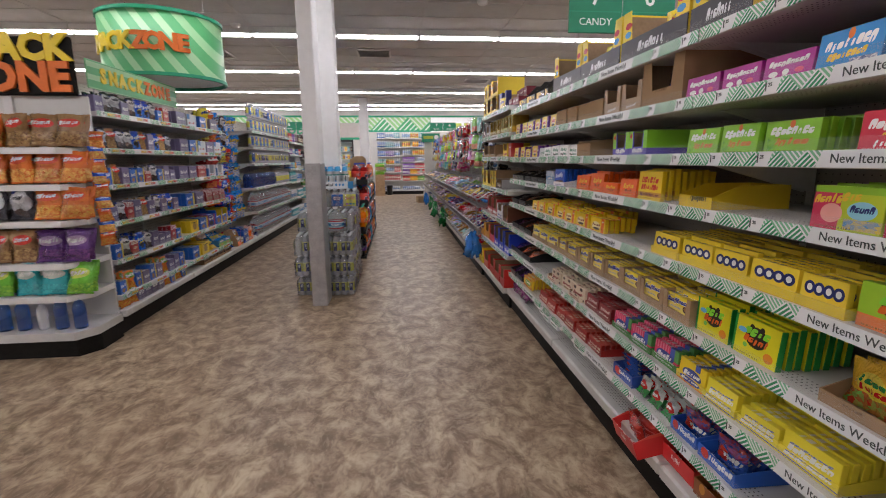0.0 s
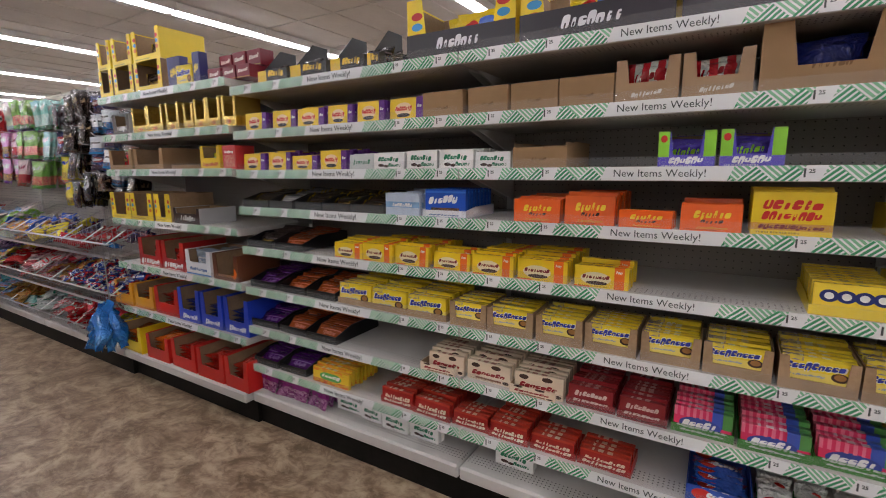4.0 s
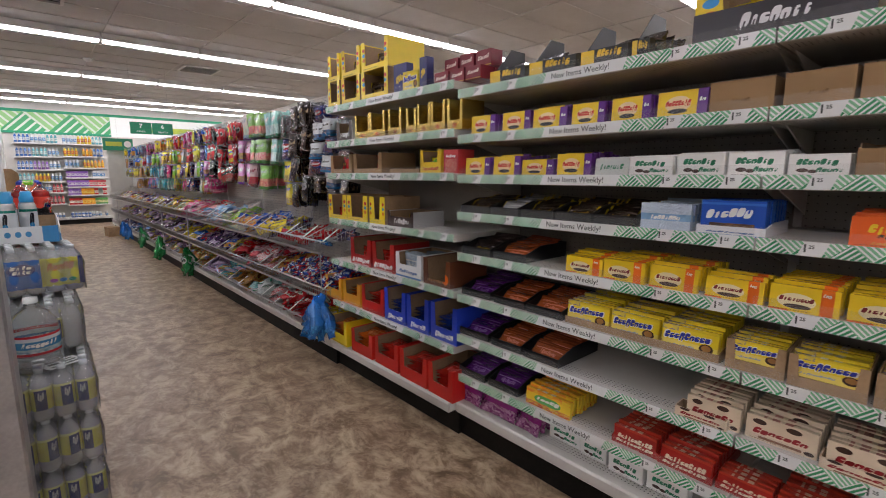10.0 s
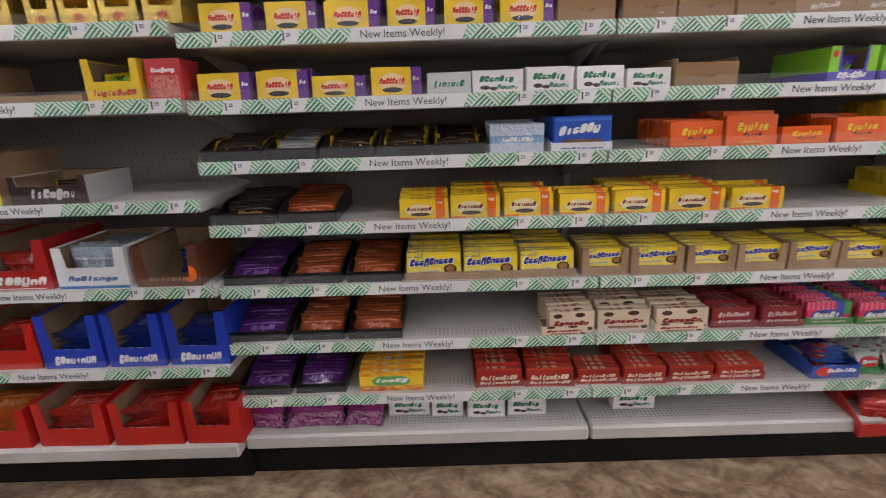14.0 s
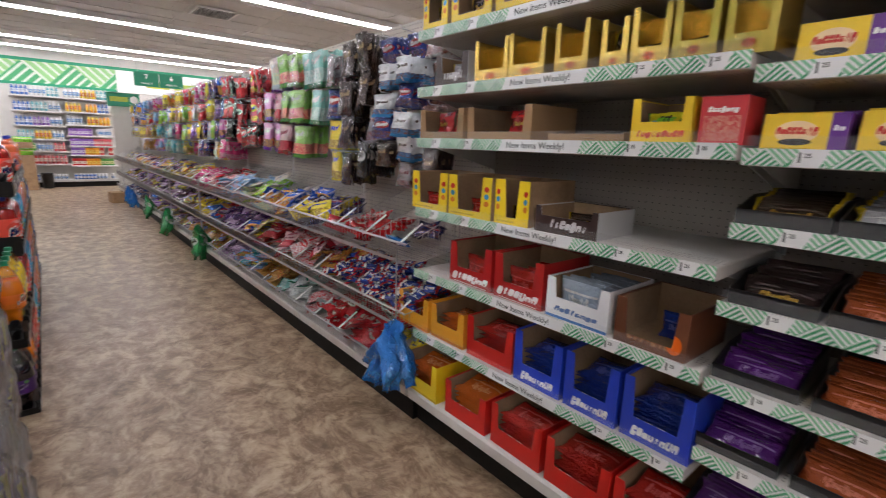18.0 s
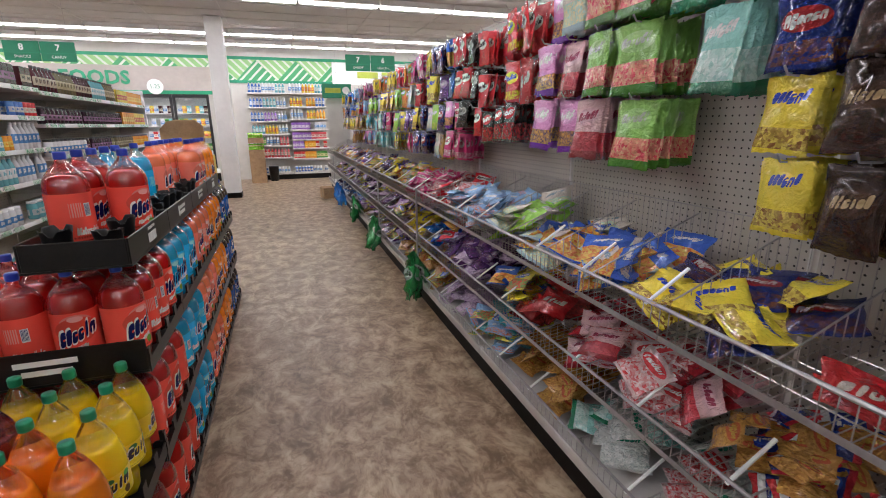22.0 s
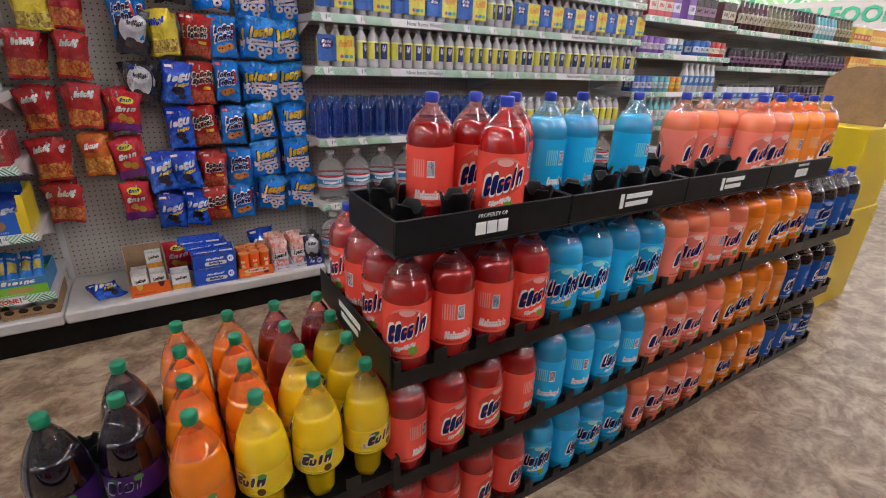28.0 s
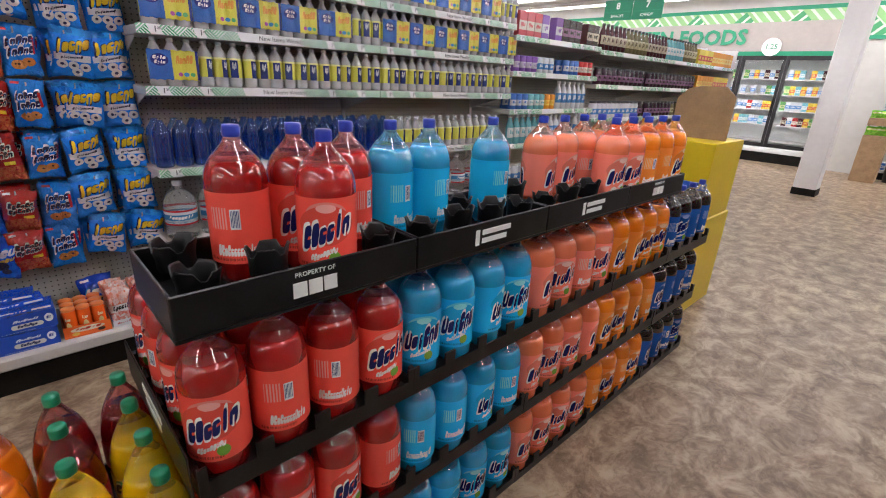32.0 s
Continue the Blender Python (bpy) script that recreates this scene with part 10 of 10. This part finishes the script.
for k in range(nd):
    x = CX0 + k * dw
    d = part("door", Shape().box(x + 0.004, x + 0.06, -0.03, 0.02, 0.31, 2.08).box(x + dw - 0.06, x + dw - 0.004, -0.03, 0.02, 0.31, 2.08).box(x + 0.06, x + dw - 0.06, -0.03, 0.02, 0.31, 0.38).box(x + 0.06, x + dw - 0.06, -0.03, 0.02, 2.0, 2.08), BLACK_FRAME, fr, "black framed glass door")
    pane = part("glass_pane", Shape().box(x + 0.05, x + dw - 0.05, -0.012, -0.004, 0.37, 2.02), GLASS, d)
    pane.visible_shadow = False
    part("handle", Shape().soft_box(x + dw - 0.04, x + dw - 0.02, -0.07, -0.03, 0.9, 1.3, 0.004), BLACK_FRAME, d)
    part("lamp_tube", Shape().soft_box(x + 0.01, x + 0.035, 0.05, 0.07, 0.4, 2.0, 0.004), FRZ_LIGHT, fr, "lit white tube")
    for z in (0.42, 0.75, 1.05, 1.35, 1.65):
        part("shelf", Shape().box(x + 0.01, x + dw - 0.01, 0.14, 0.74, z - 0.02, z), WHITE_METAL, fr)
    for z in (0.75, 1.05, 1.35, 1.65):
        fill(x + 0.06, x + dw - 0.04, z, "carton", tuple(RNG.choice(("g_white", "g_white", "g_green", "g_white", "g_teal", "g_red", "g_dark", "g_yellow")) for _ in range(9)), None, 1, YF + 0.14, -1, "x")

# wall shelves with cleaning goods
for i, x0 in enumerate((-0.74, 0.20)):
    w = 0.94
    ws = thing("wall_shelving", x0, YF - 0.38, 0, 0, "tall white wall shelving with rows of colourful bottles", "shelving", "far wall shelving")
    part("back_panel", Shape().box(0.0, w, 0.355, 0.375, 0.05, 2.3), WALL_PAINT, ws)
    part("kick", Shape().box(0, w, 0.04, 0.35, 0, 0.12), BLACK_KICK, ws)
    part("base_deck", Shape().soft_box(0.003, w - 0.003, 0.0, 0.35, 0.125, 0.18, 0.006), SHELF_TOP, ws)
    zs = (0.56, 0.86, 1.14, 1.45, 1.78, 2.12) if i == 0 else (0.52, 0.78, 1.00, 1.24, 1.50, 1.80, 2.12)
    for z in zs:
        part("shelf", Shape().soft_box(0.003, w - 0.003, 0.0, 0.35, z - 0.035, z, 0.004), WHITE_METAL, ws)
    looks = (("g_bluecan", "g_white"), ("g_red", "g_pinkbox"), ("g_green", "g_white", "g_pinkbox"), ("g_teal", "g_yellow", "g_white"), ("g_bluecan", "g_purple", "g_white"), ("g_bluecan", "g_teal", "g_white"), ("g_bluecan", "g_white", "g_teal")) if i == 0 else (("g_bluecan", "g_white"), ("g_red", "g_orange", "g_green"), ("g_purple", "g_orange", "g_red"), ("g_purple", "g_pinkbox"), ("g_purple", "g_white"), ("g_white", "g_yellow", "g_orange"), ("g_yellow", "g_orange", "g_bluecan"), ("g_white", "g_yellow", "g_teal"))
    for z, look_keys in zip((0.18,) + zs, looks):
        fill(x0 + 0.03, x0 + w - 0.02, z, "bottle" if (i == 0 or z > 1.4) and z > 0.3 else "carton" if z > 0.3 else "can", look_keys, CAPS["white"], 1, YF - 0.38, -1, "x")

st = thing("produce_stand", -0.62, 17.75, 0, 0, "tall brown cardboard stand with green packs on top", "display stand")
part("body", Shape().soft_box(-0.17, 0.17, -0.15, 0.15, 0, 0.78, 0.005), CARDBOARD, st)
part("tray", Shape().soft_box(-0.165, 0.165, -0.145, 0.145, 0.94, 1.06, 0.004), CARDBOARD, st)
for x in (-0.16, 0.15):
    part("support", Shape().box(x, x + 0.012, 0.02, 0.14, 0.78, 0.94), CARDBOARD, st)
for k in range(5):
    tagged(place("snack_bag", bag_mesh(PRINT["s_lime"], k % 4), None, scaled(pose(-0.74 + 0.06 * k, 17.68, 0.782, -10, 0, RNG.uniform(-15, 15)), 0.1, 0.2, 0.14)), "green pack on a brown cardboard stand", "pack", "green packs")
    tagged(place("snack_bag", bag_mesh(PRINT["s_lime"], k % 4), None, scaled(pose(-0.74 + 0.06 * k, 17.70, 1.062, -10, 0, RNG.uniform(-15, 15)), 0.1, 0.2, 0.12)), "green pack on a brown cardboard stand", "pack", "green packs")
bn = thing("waste_bin", -0.28, 18.02, 0, 0, "small black bin beside the wall shelving", "bin")
part("body", Shape().lathe([(0.10, 0), (0.12, 0.34), (0.125, 0.36)], 16), BLACK_PLASTIC, bn, smooth=True)

# ---- hanging signs ----
def aisle_sign(x, y, z, left_no, right_no, left_word, right_word, turn=0.0, half=0.16, high=0.2):
    s = thing("aisle_sign", x, y, z, turn, "green hanging aisle sign with white numbers", "sign", "hanging aisle signs")
    for sx, no, word in ((-half - 0.004, left_no, left_word), (half + 0.004, right_no, right_word)):
        p = part("board", Shape().soft_box(sx - half, sx + half, -0.008, 0.008, 0.0, high, 0.003), GREEN_SIGN, s)
        place("lettering", lettering(no, high * 0.45, SIGN_WHITE, 0.0006, "CENTER", 1.0, 0.002), p, pose(sx, -0.009, high * 0.68))
        place("lettering", lettering(word, high * 0.2, SIGN_WHITE), p, pose(sx, -0.009, high * 0.21))
        part("seam", Shape().box(sx - half, sx + half, -0.0095, -0.0082, high * 0.40, high * 0.42), GREEN_DEEP, p)
    for sx in (-1.7 * half, 1.7 * half):
        part("wire", Shape().rod((sx, 0, high), (sx, 0, CEIL - z), 0.0015, 4), STEEL, s)
    return s


aisle_sign(1.27, 2.69, 1.985, "7", "6", "CANDY", "HEALTH", half=0.15, high=0.27)
aisle_sign(1.18, 12.0, 2.01, "7", "6", "CANDY", "HEALTH")
aisle_sign(-2.40, 12.0, 2.03, "8", "7", "SNACKS", "CANDY")
ns = thing("hanging_sign", 1.15, 15.9, 1.88, 0, "small green hanging sign with pale words", "sign")
nb = part("board", Shape().soft_box(-0.3, 0.3, -0.008, 0.008, 0, 0.28, 0.003), GREEN_SIGN, ns)
part("printed_bar", Shape().box(-0.24, 0.08, -0.0105, -0.0085, 0.10, 0.20), LIME_INK, nb)
price = Shape().lathe([(0.075, 0.0), (0.075, 0.002)], 18)
price.v = [(x, -z, y) for x, y, z in price.v]
part("price_disc", price, SIGN_WHITE, nb, m=pose(0.19, -0.0086, 0.15))
part("wire", Shape().rod((0, 0, 0.28), (0, 0, CEIL - 1.88), 0.0015, 4), STEEL, ns)

# ---- ceiling vents and detectors ----
for x, y in ((-0.35, 9.0), (-3.2, 9.2), (2.0, 11.9), (-1.3, 4.6)):
    v = thing("ceiling_vent", x, y, CEIL - 0.004, 0, "square white ceiling air vent with slats", "vent", "ceiling vents")
    part("backing", Shape().box(-0.28, 0.28, -0.28, 0.28, -0.004, 0.0), BLACK_KICK, v)
    part("frame", Shape().box(-0.3, 0.3, -0.3, -0.27, -0.02, 0.0).box(-0.3, 0.3, 0.27, 0.3, -0.02, 0.0).box(-0.3, -0.27, -0.27, 0.27, -0.02, 0.0).box(0.27, 0.3, -0.27, 0.27, -0.02, 0.0), WHITE_METAL, v)
    for k in range(7):
        part("slat", Shape().box(-0.27, 0.27, -0.012, 0.012, -0.003, 0.0, pose(0, -0.225 + k * 0.075, -0.012, 35)), WHITE_METAL, v)
for x, y in ((1.1, 6.1), (2.3, 5.2), (-2.2, 7.3), (0.4, 12.2)):
    d = thing("smoke_detector", x, y, CEIL, 0, "round white detector on the ceiling", "detector", "ceiling detectors")
    part("body", Shape().lathe([(0.035, -0.05), (0.06, -0.035), (0.07, -0.012), (0.07, 0.0)], 16), WHITE_METAL, d, smooth=True)

# ---- snack endcap and round sign ----
ORANGE_INK = plain("orange_sign_ink", (0.72, 0.16, 0.02), 0.5)
ec = thing("endcap_shelving", -2.62, 3.62, 0, 0, "white endcap shelving stacked with orange snack bags", "shelving")
part("back_panel", Shape().box(-0.6, 0.5, -0.02, 0.0, 0.1, 1.75), WALL_PAINT, ec)
deck_pts = [(-0.6, -0.42), (0.44, -0.42), (0.53, -0.30), (0.53, -0.02), (-0.6, -0.02)]
part("kick", Shape().prism([(x * 0.98, y + 0.03 * (y < -0.1)) for x, y in deck_pts], 0, 0.12), BLACK_KICK, ec)
part("base_deck", Shape().prism(deck_pts, 0.125, 0.18), SHELF_TOP, ec)
for z, depth in ((0.42, 0.38), (0.64, 0.36), (0.92, 0.32), (1.16, 0.28), (1.40, 0.26)):
    part("shelf", Shape().prism([(-0.6, -depth), (0.40, -depth), (0.50, -depth + 0.12), (0.50, -0.021), (-0.6, -0.021)], z - 0.04, z), WHITE_METAL, ec)
for z, depth, keys in ((0.645, 0.36, ("s_dark", "s_brown", "b_purple")), (0.925, 0.32, ("s_brown", "s_dark", "s_orangebag")), (1.165, 0.28, ("s_brown", "s_orangebag", "s_orangebag")), (1.405, 0.26, ("s_orangebag", "s_brown")), (0.425, 0.38, ("s_teal", "s_lime", "s_teal", "s_lime"))):
    for k in range(7):
        for j in range(2):
            tagged(place("snack_bag", bag_mesh(PRINT[keys[(k * len(keys)) // 7]], (k + j) % 4), None, scaled(pose(-3.14 + k * 0.165, 3.62 - depth + 0.05 + 0.07 * j, z, -8, 0, RNG.uniform(-8, 8)), 0.17, 0.26, 0.215)), "snack bag on the endcap shelf", "snack bag", "endcap snack bags")
for k in range(9):
    b = tagged(place("water_bottle", WB_BLUE if k % 3 else WB, None, pose(-3.15 + k * 0.12, 3.30, 0.181)), "drink bottle on the low endcap shelf", "bottle", "endcap bottles")
hb = part("header", Shape().soft_box(-0.6, 0.47, -0.06, -0.04, 1.75, 2.13, 0.01), BLACK_KICK, ec, "black header board with big yellow and orange words")
place("lettering", lettering("SNACK", 0.225, PRINT["yellowcard2"], 0.01, "RIGHT", 1.0, 0.012), hb, pose(0.455, -0.075, 2.05))
place("lettering", lettering("ZONE", 0.255, ORANGE_INK, 0.01, "RIGHT", 1.0, 0.012), hb, pose(0.44, -0.075, 1.86))
part("header_post", Shape().box(-0.03, 0.03, -0.04, -0.021, 1.55, 1.76), WHITE_METAL, ec)
for k in range(9):
    m = pose(-2.06, 3.52, 0.72 + k * 0.085, 0, 0, 60) @ pose(0, 0, 0, -6, 0, RNG.uniform(-10, 10))
    tagged(place("snack_bag", bag_mesh(PRINT["b_blue" if k % 2 else "s_orangebag"], k % 4), None, scaled(m, 0.11, 0.14, 0.11)), "small blue and orange snack bag on a clip strip", "snack bag", "clip strip bags")
cs = thing("clip_strip", -2.085, 3.53, 0.7, 60, "white plastic clip strip on the endcap post", "clip strip")
part("strip", Shape().box(-0.012, 0.012, 0.01, 0.014, 0.0, 0.9), SIGN_WHITE, cs)

dr = thing("round_hanging_sign", -2.25, 5.15, 2.08, 0, "large green drum sign hanging over the snack shelves", "sign")
R = 0.53


def drum_material():
    m, nt, b = mat_new("drum_print")
    tc = nt.nodes.new("ShaderNodeTexCoord")
    sp = nt.nodes.new("ShaderNodeSeparateXYZ")
    link(nt, tc.outputs["Generated"], sp.inputs[0])
    s = math_node(nt, "SINE", math_node(nt, "MULTIPLY", math_node(nt, "ADD", sp.outputs[0], math_node(nt, "MULTIPLY", sp.outputs[2], 0.35)), 40.0))
    link(nt, mix_col(nt, math_node(nt, "GREATER_THAN", s, 0.2), (0.10, 0.42, 0.16), (0.34, 0.60, 0.32)), b.inputs["Base Color"])
    b.inputs["Roughness"].default_value = 0.4
    return m


drum = part("drum", Shape().lathe([(R, 0.0), (R, 0.54), (R - 0.012, 0.54), (R - 0.012, 0.0)], 48, closed=False), drum_material(), dr, smooth=True)
part("lid", Shape().lathe([(R - 0.013, 0.02), (R - 0.013, 0.035)], 40), SIGN_WHITE, dr, "white underside")
for z in (-0.012, 0.54):
    part("rim", Shape().lathe([(R - 0.015, z), (R + 0.012, z), (R + 0.012, z + 0.03), (R - 0.015, z + 0.03), (R - 0.015, z)], 48, closed=False), GREEN_DEEP, dr)
for k, (ch, col) in enumerate(zip("SNACKZONE", [PRINT["yellowcard2"]] * 5 + [ORANGE_INK] * 4)):
    a = math.radians(-10 + (k - 4) * 12.5)
    place("letter", lettering(ch, 0.20, col, 0.008, "CENTER", 1.0, 0.010), drum, pose((R + 0.012) * math.sin(a), -(R + 0.012) * math.cos(a), 0.27, 0, 0, math.degrees(a)))
for sx in (-0.4, 0.4):
    part("wire", Shape().rod((sx, 0, 0.54), (sx, 0, CEIL - 2.08), 0.002, 4), STEEL, dr)

# green printed board along the top of the snack shelves
tp = thing("shelf_topper", LX - 0.05, 3.68, 1.66, 0, "green printed board with yellow letters on top of the snack shelves", "sign")
bd = part("board", Shape().soft_box(-0.006, 0.006, 0.0, 1.36, 0.16, 0.36, 0.003), drum.data.materials[0], tp)
for y in (0.06, 1.28):
    part("post", Shape().rod((0, y, 0.0), (0, y, 0.17), 0.005, 6), STEEL, tp)
for k, (ch, col) in enumerate(zip("SNACKZONE", [PRINT["yellowcard2"]] * 5 + [ORANGE_INK] * 4)):
    place("letter", lettering(ch, 0.14, col, 0.003, "CENTER", 1.0, 0.008), bd, pose(0.010, 0.18 + k * 0.125, 0.26, 0, 0, 90))
